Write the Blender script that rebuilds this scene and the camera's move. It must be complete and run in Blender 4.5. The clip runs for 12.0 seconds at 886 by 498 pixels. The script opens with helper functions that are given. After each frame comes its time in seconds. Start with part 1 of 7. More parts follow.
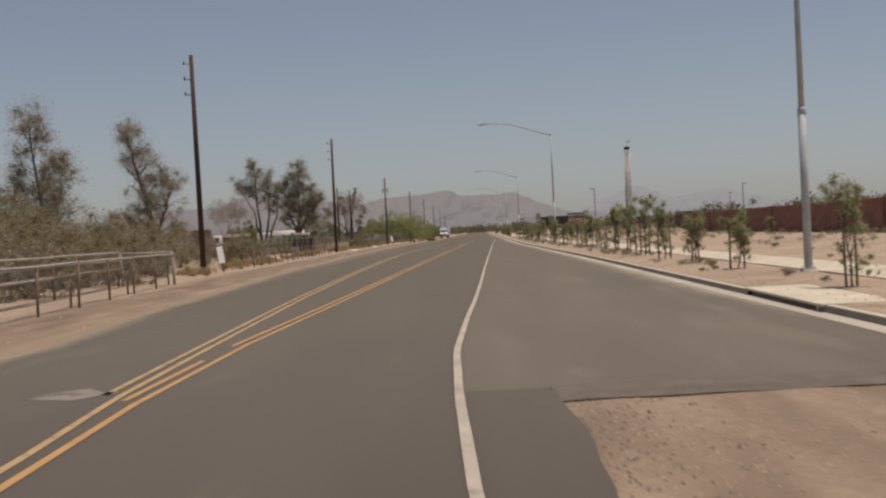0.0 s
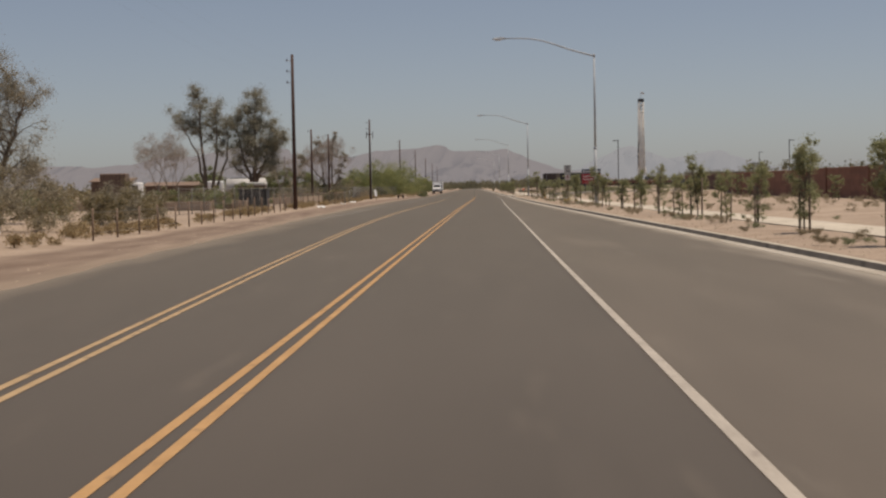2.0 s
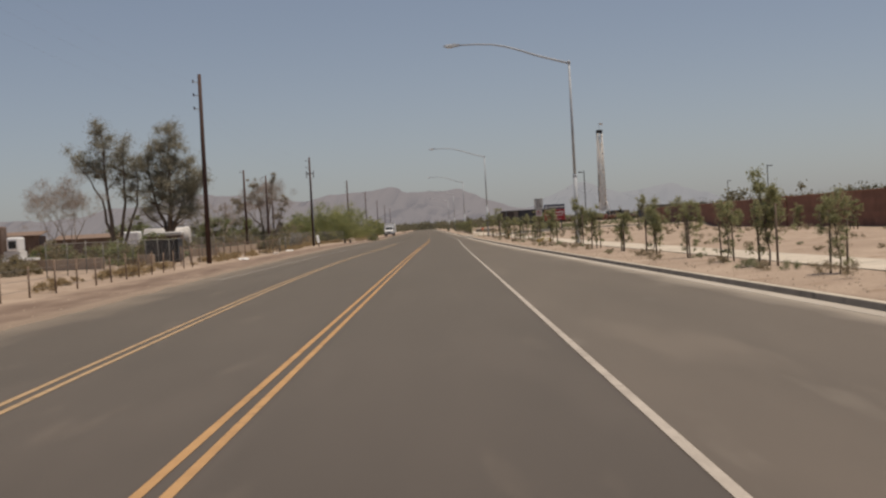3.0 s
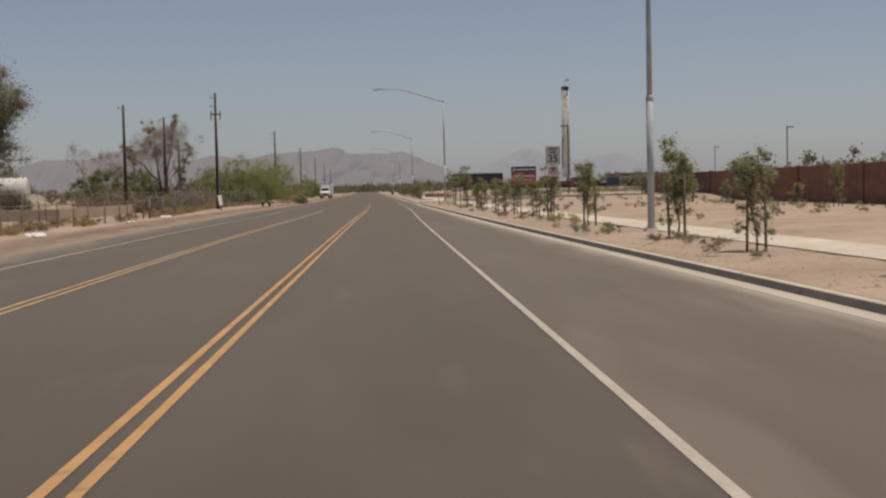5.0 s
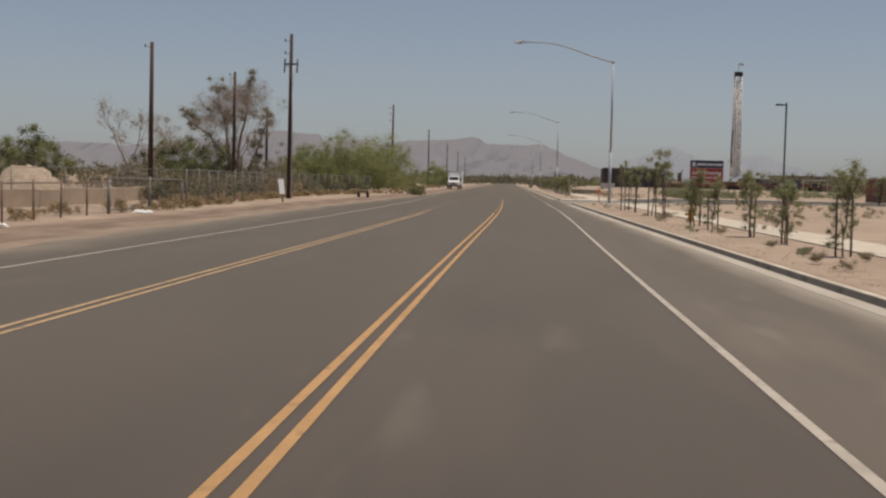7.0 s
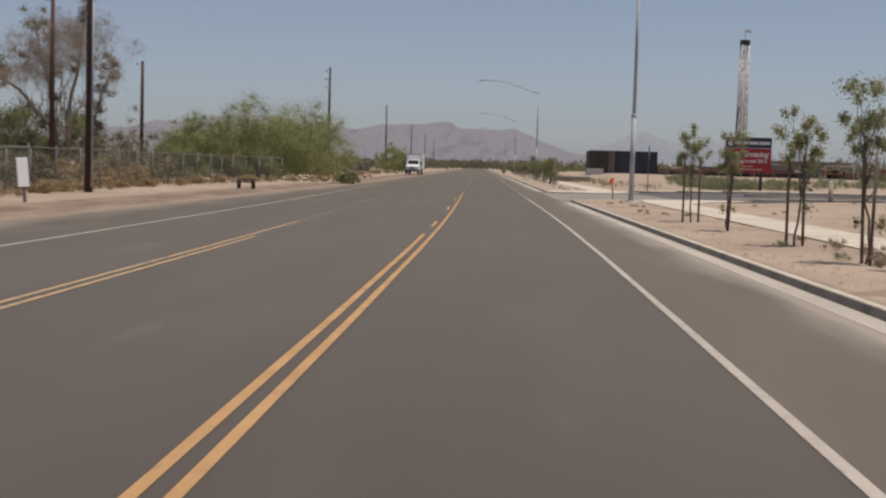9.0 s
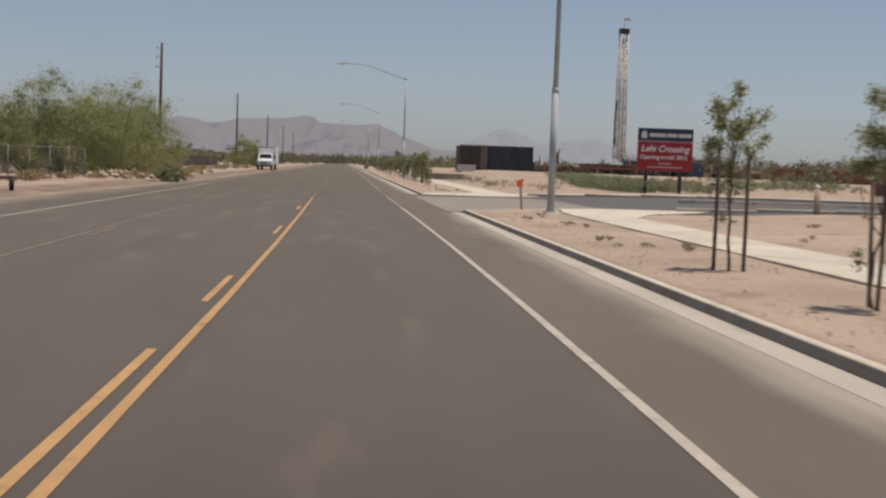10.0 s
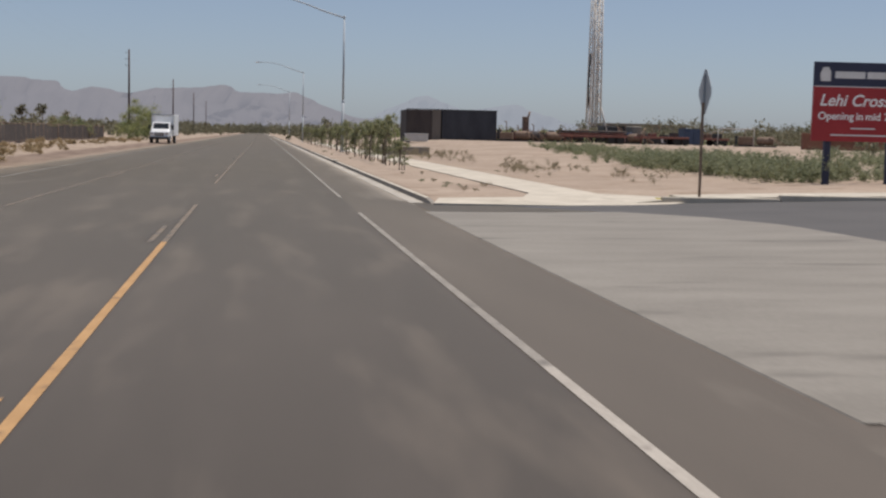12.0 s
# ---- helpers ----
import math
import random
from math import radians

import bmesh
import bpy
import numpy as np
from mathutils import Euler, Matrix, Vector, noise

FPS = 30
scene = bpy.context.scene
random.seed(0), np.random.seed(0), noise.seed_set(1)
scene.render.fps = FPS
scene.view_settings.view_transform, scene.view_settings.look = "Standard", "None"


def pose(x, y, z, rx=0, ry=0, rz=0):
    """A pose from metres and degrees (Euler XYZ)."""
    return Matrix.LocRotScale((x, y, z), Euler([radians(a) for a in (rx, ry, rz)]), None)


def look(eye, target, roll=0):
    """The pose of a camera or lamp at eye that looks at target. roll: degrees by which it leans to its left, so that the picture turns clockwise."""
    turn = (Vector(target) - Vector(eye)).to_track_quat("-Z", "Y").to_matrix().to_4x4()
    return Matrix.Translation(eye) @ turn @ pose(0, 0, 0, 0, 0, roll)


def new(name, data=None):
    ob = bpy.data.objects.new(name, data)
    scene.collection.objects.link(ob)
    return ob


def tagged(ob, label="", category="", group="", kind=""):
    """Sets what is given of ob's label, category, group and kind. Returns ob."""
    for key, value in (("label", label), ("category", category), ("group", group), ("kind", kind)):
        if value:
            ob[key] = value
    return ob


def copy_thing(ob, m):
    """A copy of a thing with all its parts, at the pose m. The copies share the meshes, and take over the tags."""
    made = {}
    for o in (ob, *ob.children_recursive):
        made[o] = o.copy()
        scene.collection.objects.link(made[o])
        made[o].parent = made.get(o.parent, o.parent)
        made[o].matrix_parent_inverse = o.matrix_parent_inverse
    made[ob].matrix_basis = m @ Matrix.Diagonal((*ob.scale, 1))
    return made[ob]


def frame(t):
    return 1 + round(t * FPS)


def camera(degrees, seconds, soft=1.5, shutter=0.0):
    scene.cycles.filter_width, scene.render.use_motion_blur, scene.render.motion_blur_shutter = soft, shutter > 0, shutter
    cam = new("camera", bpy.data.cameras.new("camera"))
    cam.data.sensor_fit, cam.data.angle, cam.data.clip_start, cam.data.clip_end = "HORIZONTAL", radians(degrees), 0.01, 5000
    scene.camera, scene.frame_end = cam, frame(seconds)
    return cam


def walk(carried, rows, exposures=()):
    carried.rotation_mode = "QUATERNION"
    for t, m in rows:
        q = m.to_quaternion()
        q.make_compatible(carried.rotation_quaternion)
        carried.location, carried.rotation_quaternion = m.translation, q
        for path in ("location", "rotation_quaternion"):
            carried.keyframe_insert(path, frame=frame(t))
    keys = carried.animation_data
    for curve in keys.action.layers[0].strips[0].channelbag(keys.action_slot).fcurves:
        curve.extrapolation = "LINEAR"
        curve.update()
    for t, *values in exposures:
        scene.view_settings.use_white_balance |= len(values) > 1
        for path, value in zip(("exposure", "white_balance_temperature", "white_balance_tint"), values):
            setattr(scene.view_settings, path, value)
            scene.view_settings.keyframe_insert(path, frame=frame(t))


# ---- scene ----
cam = camera(38.26, 12.0, soft=2.3, shutter=0.15)
# seconds, eye, yaw, pitch, roll
PATH_ROWS = [
    (0.0, 0.000, -0.000, 1.617, 1.772, -0.736, -2.814),
    (0.5, -0.745, 8.915, 1.591, 2.545, 0.651, -3.590),
    (1.0, -1.248, 17.894, 1.626, 1.905, -0.869, -2.290),
    (1.5, -1.543, 26.879, 1.602, 0.912, -0.116, -0.443),
    (2.0, -1.652, 35.847, 1.565, 1.369, -2.753, -1.120),
    (2.5, -1.646, 44.877, 1.584, -0.164, -2.380, -3.512),
    (3.0, -1.567, 54.024, 1.608, -0.671, -0.984, -3.103),
    (3.5, -1.447, 63.294, 1.598, -0.480, -1.720, 2.267),
    (3.7, -1.405, 67.007, 1.602, -0.278, -2.003, 2.267),
    (5.3, -1.223, 97.082, 1.593, -3.314, -3.045, -1.843),
    (5.5, -1.187, 100.892, 1.577, -1.404, -3.213, -1.232),
    (6.0, -1.127, 110.438, 1.598, 0.334, -3.168, 2.129),
    (6.5, -1.096, 120.095, 1.612, 1.086, -2.199, 2.205),
    (6.7, -1.110, 123.936, 1.639, 2.137, -2.821, 2.187),
    (8.3, -0.693, 153.480, 1.606, 2.441, -3.357, -0.515),
    (8.5, -0.623, 157.198, 1.609, 1.857, -3.044, -0.184),
    (9.0, -0.451, 166.516, 1.583, 1.520, -3.736, 1.664),
    (9.5, -0.263, 175.927, 1.610, -3.939, -1.687, 4.400),
    (10.0, -0.177, 185.261, 1.589, -4.681, -3.742, 2.115),
    (10.5, -0.062, 194.586, 1.603, -1.821, -3.067, -0.359),
    (11.0, 0.114, 203.767, 1.570, -9.050, -5.047, 0.128),
    (11.5, 0.086, 212.938, 1.612, -8.379, -4.808, -0.207),
    (12.0, -0.008, 222.159, 1.634, -8.253, -5.068, 1.379),
]
walk(cam, [(t, pose(x, y, z, 90 + pitch, 0, yaw) @ pose(0, 0, 0, 0, 0, roll)) for t, x, y, z, yaw, pitch, roll in PATH_ROWS],
     [(0.0, 0.06, 7000, 12), (3.5, 0.05, 6900, 12), (6.5, 0.04, 6800, 11), (8.5, 0.12, 6550, 12), (9.5, 0.15, 6380, 12), (10.0, 0.18, 6520, 11), (10.5, 0.23, 6300, 11), (12.0, 0.23, 6080, 10)])

# ---- light: clear hazy noon, the sun high ahead to the right ----
sun_way = Vector((0.25, 0.05, 1.0)).normalized()
world = bpy.data.worlds.new("sky")
scene.world = world
world.use_nodes = True
wn = world.node_tree.nodes
sky = wn.new("ShaderNodeTexSky")
sky.sky_type = "NISHITA"
sky.sun_disc = False
sky.sun_elevation = math.asin(sun_way.z)
sky.sun_rotation = math.atan2(sun_way.x, sun_way.y)
sky.altitude = 400
sky.air_density, sky.dust_density, sky.ozone_density = 0.8, 1.6, 1.5
world.node_tree.links.new(sky.outputs[0], wn["Background"].inputs[0])
wn["Background"].inputs[1].default_value = 0.046
# dust in the air greys the whole sky, most of all towards the horizon
haze, both = wn.new("ShaderNodeBackground"), wn.new("ShaderNodeAddShader")
where, parts_, air = wn.new("ShaderNodeTexCoord"), wn.new("ShaderNodeSeparateXYZ"), wn.new("ShaderNodeValToRGB")
air.color_ramp.interpolation = "EASE"
air.color_ramp.elements[0].position, air.color_ramp.elements[1].position = 0.0, 0.22
air.color_ramp.elements[0].color, air.color_ramp.elements[1].color = (0.148, 0.156, 0.173, 1), (0.101, 0.114, 0.137, 1)
world.node_tree.links.new(where.outputs["Generated"], parts_.inputs[0])
world.node_tree.links.new(parts_.outputs["Z"], air.inputs[0])
world.node_tree.links.new(air.outputs[0], haze.inputs[0])
world.node_tree.links.new(wn["Background"].outputs[0], both.inputs[0])
world.node_tree.links.new(haze.outputs[0], both.inputs[1])
world.node_tree.links.new(both.outputs[0], wn["World Output"].inputs[0])
sun = new("sun", bpy.data.lights.new("sun", "SUN"))
sun.data.energy, sun.data.angle, sun.data.color = 3.6, radians(0.5), (1.0, 0.895, 0.77)
sun.matrix_world = look(sun_way * 100, (0, 0, 0))


# ---- materials ----
def material(name, low, high, scale=3.0, fine=40.0, rough=0.85, bump=0.3, metal=0.0, stretch=(1, 1, 1), spots=None, spot_scale=8.0, spot_cut=0.62, vary=0.0, depth=0.02):
    """Two colours mixed by coarse and fine noise in world metres, with relief, optional darker spots and a change from object to object."""
    m = bpy.data.materials.new(name)
    m.use_nodes = True
    nt = m.node_tree
    n, l = nt.nodes, nt.links
    bsdf = n["Principled BSDF"]
    geo = n.new("ShaderNodeNewGeometry")
    mapping = n.new("ShaderNodeMapping")
    mapping.inputs["Scale"].default_value = stretch
    l.new(geo.outputs["Position"], mapping.inputs[0])
    coarse, grain = n.new("ShaderNodeTexNoise"), n.new("ShaderNodeTexNoise")
    coarse.inputs["Scale"].default_value, coarse.inputs["Detail"].default_value = scale, 4
    grain.inputs["Scale"].default_value, grain.inputs["Detail"].default_value = fine, 3
    l.new(mapping.outputs[0], coarse.inputs["Vector"])
    l.new(geo.outputs["Position"], grain.inputs["Vector"])
    add = n.new("ShaderNodeMath")
    add.operation = "MULTIPLY_ADD"
    add.inputs[1].default_value = 0.45
    l.new(grain.outputs[0], add.inputs[0])
    half = n.new("ShaderNodeMath")
    half.operation = "MULTIPLY"
    half.inputs[1].default_value = 0.55
    l.new(coarse.outputs[0], half.inputs[0])
    l.new(half.outputs[0], add.inputs[2])
    ramp = n.new("ShaderNodeValToRGB")
    ramp.color_ramp.elements[0].position, ramp.color_ramp.elements[1].position = 0.36, 0.64
    ramp.color_ramp.elements[0].color, ramp.color_ramp.elements[1].color = (*low, 1), (*high, 1)
    l.new(add.outputs[0], ramp.inputs[0])
    out = ramp.outputs[0]
    if spots:
        sp = n.new("ShaderNodeTexNoise")
        sp.inputs["Scale"].default_value, sp.inputs["Detail"].default_value = spot_scale, 5
        l.new(mapping.outputs[0], sp.inputs["Vector"])
        cut = n.new("ShaderNodeMapRange")
        cut.inputs["From Min"].default_value, cut.inputs["From Max"].default_value = spot_cut, spot_cut + 0.1
        l.new(sp.outputs[0], cut.inputs["Value"])
        mix = n.new("ShaderNodeMix")
        mix.data_type = "RGBA"
        l.new(cut.outputs[0], mix.inputs["Factor"])
        l.new(out, mix.inputs["A"])
        mix.inputs["B"].default_value = (*spots, 1)
        out = mix.outputs["Result"]
    if vary:
        info = n.new("ShaderNodeObjectInfo")
        island = n.new("ShaderNodeMapRange")
        island.inputs["To Min"].default_value, island.inputs["To Max"].default_value = 1 - vary, 1 + vary
        l.new(info.outputs["Random"], island.inputs["Value"])
        hsv = n.new("ShaderNodeHueSaturation")
        l.new(island.outputs[0], hsv.inputs["Value"])
        l.new(out, hsv.inputs["Color"])
        out = hsv.outputs[0]
    l.new(out, bsdf.inputs["Base Color"])
    bsdf.inputs["Roughness"].default_value, bsdf.inputs["Metallic"].default_value = rough, metal
    if bump:
        b = n.new("ShaderNodeBump")
        b.inputs["Strength"].default_value, b.inputs["Distance"].default_value = bump, depth
        l.new(add.outputs[0], b.inputs["Height"])
        l.new(b.outputs[0], bsdf.inputs["Normal"])
    return m


def leaf_material(name, dark, light, rough=0.6):
    """Leaves: each one its own shade, with some light passing through."""
    m = bpy.data.materials.new(name)
    m.use_nodes = True
    n, l = m.node_tree.nodes, m.node_tree.links
    geo = n.new("ShaderNodeNewGeometry")
    ramp = n.new("ShaderNodeValToRGB")
    ramp.color_ramp.elements[0].color, ramp.color_ramp.elements[1].color = (*dark, 1), (*light, 1)
    l.new(geo.outputs["Random Per Island"], ramp.inputs[0])
    bsdf = n["Principled BSDF"]
    l.new(ramp.outputs[0], bsdf.inputs["Base Color"])
    bsdf.inputs["Roughness"].default_value = rough
    glow = n.new("ShaderNodeBsdfTranslucent")
    l.new(ramp.outputs[0], glow.inputs[0])
    mix = n.new("ShaderNodeMixShader")
    mix.inputs[0].default_value = 0.42
    l.new(bsdf.outputs[0], mix.inputs[1])
    l.new(glow.outputs[0], mix.inputs[2])
    l.new(mix.outputs[0], n["Material Output"].inputs[0])
    return m


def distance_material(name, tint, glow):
    """Far hills behind miles of dusty air: rock, with that haze painted in as emission."""
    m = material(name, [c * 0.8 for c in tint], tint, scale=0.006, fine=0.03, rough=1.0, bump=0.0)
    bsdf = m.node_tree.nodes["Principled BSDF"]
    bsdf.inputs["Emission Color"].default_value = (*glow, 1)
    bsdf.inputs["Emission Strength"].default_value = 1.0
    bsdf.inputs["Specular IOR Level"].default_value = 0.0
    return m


ASPHALT = material("old asphalt", (0.037, 0.0300, 0.0238), (0.0595, 0.0480, 0.0384), scale=0.5, fine=55, rough=0.85, bump=0.25, stretch=(1.1, 0.16, 1), spots=(0.0575, 0.0465, 0.0374), spot_scale=0.6, spot_cut=0.52, depth=0.01)
ASPHALT_DUSTY = material("dusty shoulder asphalt", (0.072, 0.0588, 0.0462), (0.114, 0.0926, 0.073), scale=0.6, fine=55, rough=0.9, bump=0.25, stretch=(1.1, 0.16, 1), spots=(0.126, 0.1025, 0.081), spot_scale=0.5, spot_cut=0.55, depth=0.01)
ASPHALT_NEW = material("side street asphalt", (0.072, 0.066, 0.062), (0.098, 0.090, 0.084), scale=0.5, fine=70, rough=0.85, bump=0.2, depth=0.01)


def dusted(m, dust, dark=None):
    """Lays dust over a material where the mesh says so, broken up by noise, and a darker trodden soil where it says that."""
    n, l = m.node_tree.nodes, m.node_tree.links
    bsdf = n["Principled BSDF"]
    src = bsdf.inputs["Base Color"].links[0].from_socket
    geo, tex = n.new("ShaderNodeNewGeometry"), n.new("ShaderNodeTexNoise")
    tex.inputs["Scale"].default_value, tex.inputs["Detail"].default_value = 1.1, 6
    along = n.new("ShaderNodeMapping")
    along.inputs["Scale"].default_value = (1.2, 0.2, 1)
    l.new(geo.outputs["Position"], along.inputs[0])
    l.new(along.outputs[0], tex.inputs["Vector"])
    for layer, colour in (("dust", dust), ("trodden", dark)):
        if not colour:
            continue
        at = n.new("ShaderNodeAttribute")
        at.attribute_name = layer
        add = n.new("ShaderNodeMath")
        add.operation = "ADD"
        l.new(at.outputs["Fac"], add.inputs[0])
        l.new(tex.outputs[0], add.inputs[1])
        cut = n.new("ShaderNodeMapRange")
        cut.inputs["From Min"].default_value, cut.inputs["From Max"].default_value = 0.62, 1.25
        l.new(add.outputs[0], cut.inputs["Value"])
        mix = n.new("ShaderNodeMix")
        mix.data_type = "RGBA"
        l.new(cut.outputs[0], mix.inputs["Factor"])
        l.new(src, mix.inputs["A"])
        mix.inputs["B"].default_value = (*colour, 1)
        src = mix.outputs["Result"]
    l.new(src, bsdf.inputs["Base Color"])


SEAL = material("dark asphalt lip", (0.078, 0.063, 0.052), (0.145, 0.117, 0.095), scale=3, fine=50, rough=0.85, bump=0.4)
WHITE_LINE = material("worn white road paint", (0.31, 0.272, 0.228), (0.44, 0.392, 0.332), scale=1.5, fine=30, rough=0.7, bump=0.15, spots=(0.24, 0.205, 0.175), spot_scale=4, spot_cut=0.60, depth=0.004)
WORN_ARROW = material("nearly worn off road paint", (0.15, 0.132, 0.112), (0.25, 0.222, 0.19), scale=2.5, fine=30, rough=0.8, bump=0.15, spots=(0.10, 0.088, 0.075), spot_scale=3, spot_cut=0.5, depth=0.004)
YELLOW_LINE = material("worn yellow road paint", (0.34, 0.193, 0.076), (0.455, 0.268, 0.112), scale=1.5, fine=30, rough=0.7, bump=0.15, spots=(0.24, 0.145, 0.07), spot_scale=4, spot_cut=0.60, depth=0.004)
FADED_WHITE = material("dusty white road paint", (0.19, 0.168, 0.143), (0.30, 0.268, 0.228), scale=1.5, fine=30, rough=0.8, bump=0.15, spots=(0.14, 0.122, 0.104), spot_scale=3, spot_cut=0.57, depth=0.004)
PALE_LINE = material("sun-bleached yellow road paint", (0.32, 0.213, 0.108), (0.43, 0.297, 0.165), scale=1.5, fine=30, rough=0.75, bump=0.15, spots=(0.20, 0.145, 0.09), spot_scale=4, spot_cut=0.56, depth=0.004)
FADED_LINE = material("dusty yellow road paint", (0.135, 0.108, 0.082), (0.215, 0.165, 0.118), scale=1.5, fine=30, rough=0.8, bump=0.15, spots=(0.10, 0.085, 0.072), spot_scale=3, spot_cut=0.52, depth=0.004)
CONCRETE = material("pale concrete", (0.41, 0.362, 0.29), (0.56, 0.50, 0.41), scale=1.2, fine=45, rough=0.9, bump=0.2, spots=(0.34, 0.295, 0.235), spot_scale=2.2, spot_cut=0.6, vary=0.06, depth=0.008)
# tone darkened to carry the shade of the kerb face, plus random grime spots
KERB_STONE = material("spotted kerb concrete darkened for shade", (0.185, 0.163, 0.14), (0.285, 0.254, 0.216), scale=1.2, fine=40, rough=0.95, bump=0.25, spots=(0.145, 0.127, 0.108), spot_scale=1.5, spot_cut=0.58, vary=0.03, depth=0.008)
GUTTER = material("dusty gutter concrete", (0.32, 0.287, 0.243), (0.44, 0.40, 0.342), scale=0.8, fine=45, rough=0.9, bump=0.2, stretch=(1, 0.2, 1), spots=(0.31, 0.267, 0.212), spot_scale=1.5, spot_cut=0.57, depth=0.008)
APRON = material("brushed grey concrete apron", (0.182, 0.163, 0.138), (0.252, 0.228, 0.195), scale=1.0, fine=30, rough=0.9, bump=0.2, stretch=(0.4, 1.3, 1), spots=(0.152, 0.136, 0.115), spot_scale=0.9, spot_cut=0.60, depth=0.008)
DIRT = material("desert soil", (0.264, 0.197, 0.145), (0.396, 0.310, 0.236), scale=0.22, fine=9, rough=1.0, bump=0.7, spots=(0.245, 0.176, 0.122), spot_scale=0.9, spot_cut=0.57, depth=0.035)
for road_stone in (ASPHALT, ASPHALT_DUSTY):
    # a film of fine tan dust that lightens the road towards a grazing sight
    shader = road_stone.node_tree.nodes["Principled BSDF"]
    shader.inputs["Sheen Weight"].default_value, shader.inputs["Sheen Roughness"].default_value = 0.75, 0.3
    shader.inputs["Sheen Tint"].default_value = (1.0, 0.73, 0.49, 1)
dusted(ASPHALT, (0.215, 0.172, 0.130))
dusted(ASPHALT_DUSTY, (0.335, 0.293, 0.24))
dusted(DIRT, (0.225, 0.170, 0.124), (0.145, 0.098, 0.070))
STEEL = material("galvanised steel", (0.34, 0.365, 0.39), (0.46, 0.49, 0.52), scale=2, fine=25, rough=0.75, bump=0.05, metal=0.25)
DARK_STEEL = material("dark bronze steel", (0.03, 0.028, 0.026), (0.055, 0.05, 0.046), scale=3, fine=30, rough=0.5, bump=0.05, metal=0.3)
POLE_WOOD = material("creosoted pole wood", (0.036, 0.020, 0.016), (0.080, 0.041, 0.031), scale=3, fine=40, rough=0.85, bump=0.6, stretch=(6, 6, 0.5), vary=0.2)
STAKE_WOOD = material("weathered stake wood", (0.085, 0.062, 0.047), (0.16, 0.118, 0.088), scale=5, fine=40, rough=0.9, bump=0.4, stretch=(5, 5, 0.5), vary=0.15)
BARK = material("grey brown bark", (0.09, 0.068, 0.052), (0.19, 0.15, 0.115), scale=4, fine=30, rough=0.95, bump=0.7, stretch=(4, 4, 0.7))
DEAD_BARK = material("bleached bark", (0.20, 0.165, 0.135), (0.34, 0.285, 0.235), scale=4, fine=30, rough=0.95, bump=0.6, stretch=(4, 4, 0.7))
RUST = material("rusty pipe", (0.12, 0.075, 0.05), (0.25, 0.175, 0.125), scale=4, fine=30, rough=0.8, bump=0.3)
PALE_PIPE = material("faded white pipe", (0.27, 0.25, 0.225), (0.42, 0.39, 0.355), scale=3, fine=25, rough=0.8, bump=0.15, spots=(0.22, 0.14, 0.09), spot_scale=3, spot_cut=0.62)
WIRE = material("zinc wire", (0.155, 0.147, 0.133), (0.235, 0.224, 0.205), scale=4, fine=30, rough=0.7, bump=0.0, metal=0.2)
CABLE = material("grey cable", (0.16, 0.16, 0.16), (0.22, 0.22, 0.22), scale=4, fine=30, rough=0.6, bump=0.0)
GLASS_CAP = material("brown porcelain", (0.05, 0.035, 0.03), (0.09, 0.06, 0.05), scale=8, fine=30, rough=0.3, bump=0.0)
WALL_RED = material("red brown wall block", (0.165, 0.078, 0.053), (0.235, 0.113, 0.077), scale=1.0, fine=30, rough=0.95, bump=0.4, vary=0.12)
WALL_CAP = material("tan wall cap", (0.26, 0.13, 0.09), (0.34, 0.18, 0.125), scale=1.0, fine=30, rough=0.95, bump=0.3)
SIGN_WHITE = material("white sign sheet", (0.62, 0.62, 0.60), (0.72, 0.72, 0.70), scale=4, fine=20, rough=0.5, bump=0.0)
SIGN_GREY = material("dusty white sign sheet", (0.50, 0.50, 0.49), (0.60, 0.60, 0.585), scale=4, fine=20, rough=0.6, bump=0.0)
PANEL_WHITE = material("bright white panel", (0.80, 0.80, 0.78), (0.86, 0.86, 0.84), scale=4, fine=20, rough=0.5, bump=0.0)
SIGN_BLACK = material("black sign ink", (0.02, 0.02, 0.02), (0.03, 0.03, 0.03), scale=4, fine=20, rough=0.5, bump=0.0)
SIGN_RED = material("red sign ink", (0.42, 0.03, 0.03), (0.50, 0.04, 0.04), scale=4, fine=20, rough=0.5, bump=0.0)
BOARD_RED = material("crimson sign board", (0.30, 0.022, 0.026), (0.37, 0.03, 0.034), scale=1, fine=20, rough=0.55, bump=0.05)
BOARD_NAVY = material("navy sign board", (0.022, 0.026, 0.058), (0.034, 0.04, 0.08), scale=1, fine=20, rough=0.55, bump=0.05)
ORANGE = material("orange flagging", (0.80, 0.11, 0.02), (0.95, 0.17, 0.03), scale=6, fine=30, rough=0.6, bump=0.1)
LATH = material("pale lath wood", (0.42, 0.30, 0.18), (0.56, 0.42, 0.27), scale=6, fine=40, rough=0.85, bump=0.2, stretch=(6, 6, 0.6))
YELLOW_TAPE = material("yellow tape", (0.42, 0.36, 0.07), (0.58, 0.50, 0.12), scale=6, fine=30, rough=0.5, bump=0.1)
TRUCK_WHITE = material("white vehicle paint", (0.76, 0.76, 0.75), (0.84, 0.84, 0.83), scale=1.2, fine=20, rough=0.35, bump=0.0, spots=(0.55, 0.53, 0.5), spot_scale=2, spot_cut=0.63)
HYDRANT = material("yellow hydrant paint", (0.40, 0.235, 0.06), (0.52, 0.32, 0.09), scale=4, fine=30, rough=0.55, bump=0.1, spots=(0.36, 0.22, 0.06), spot_scale=6, spot_cut=0.6)
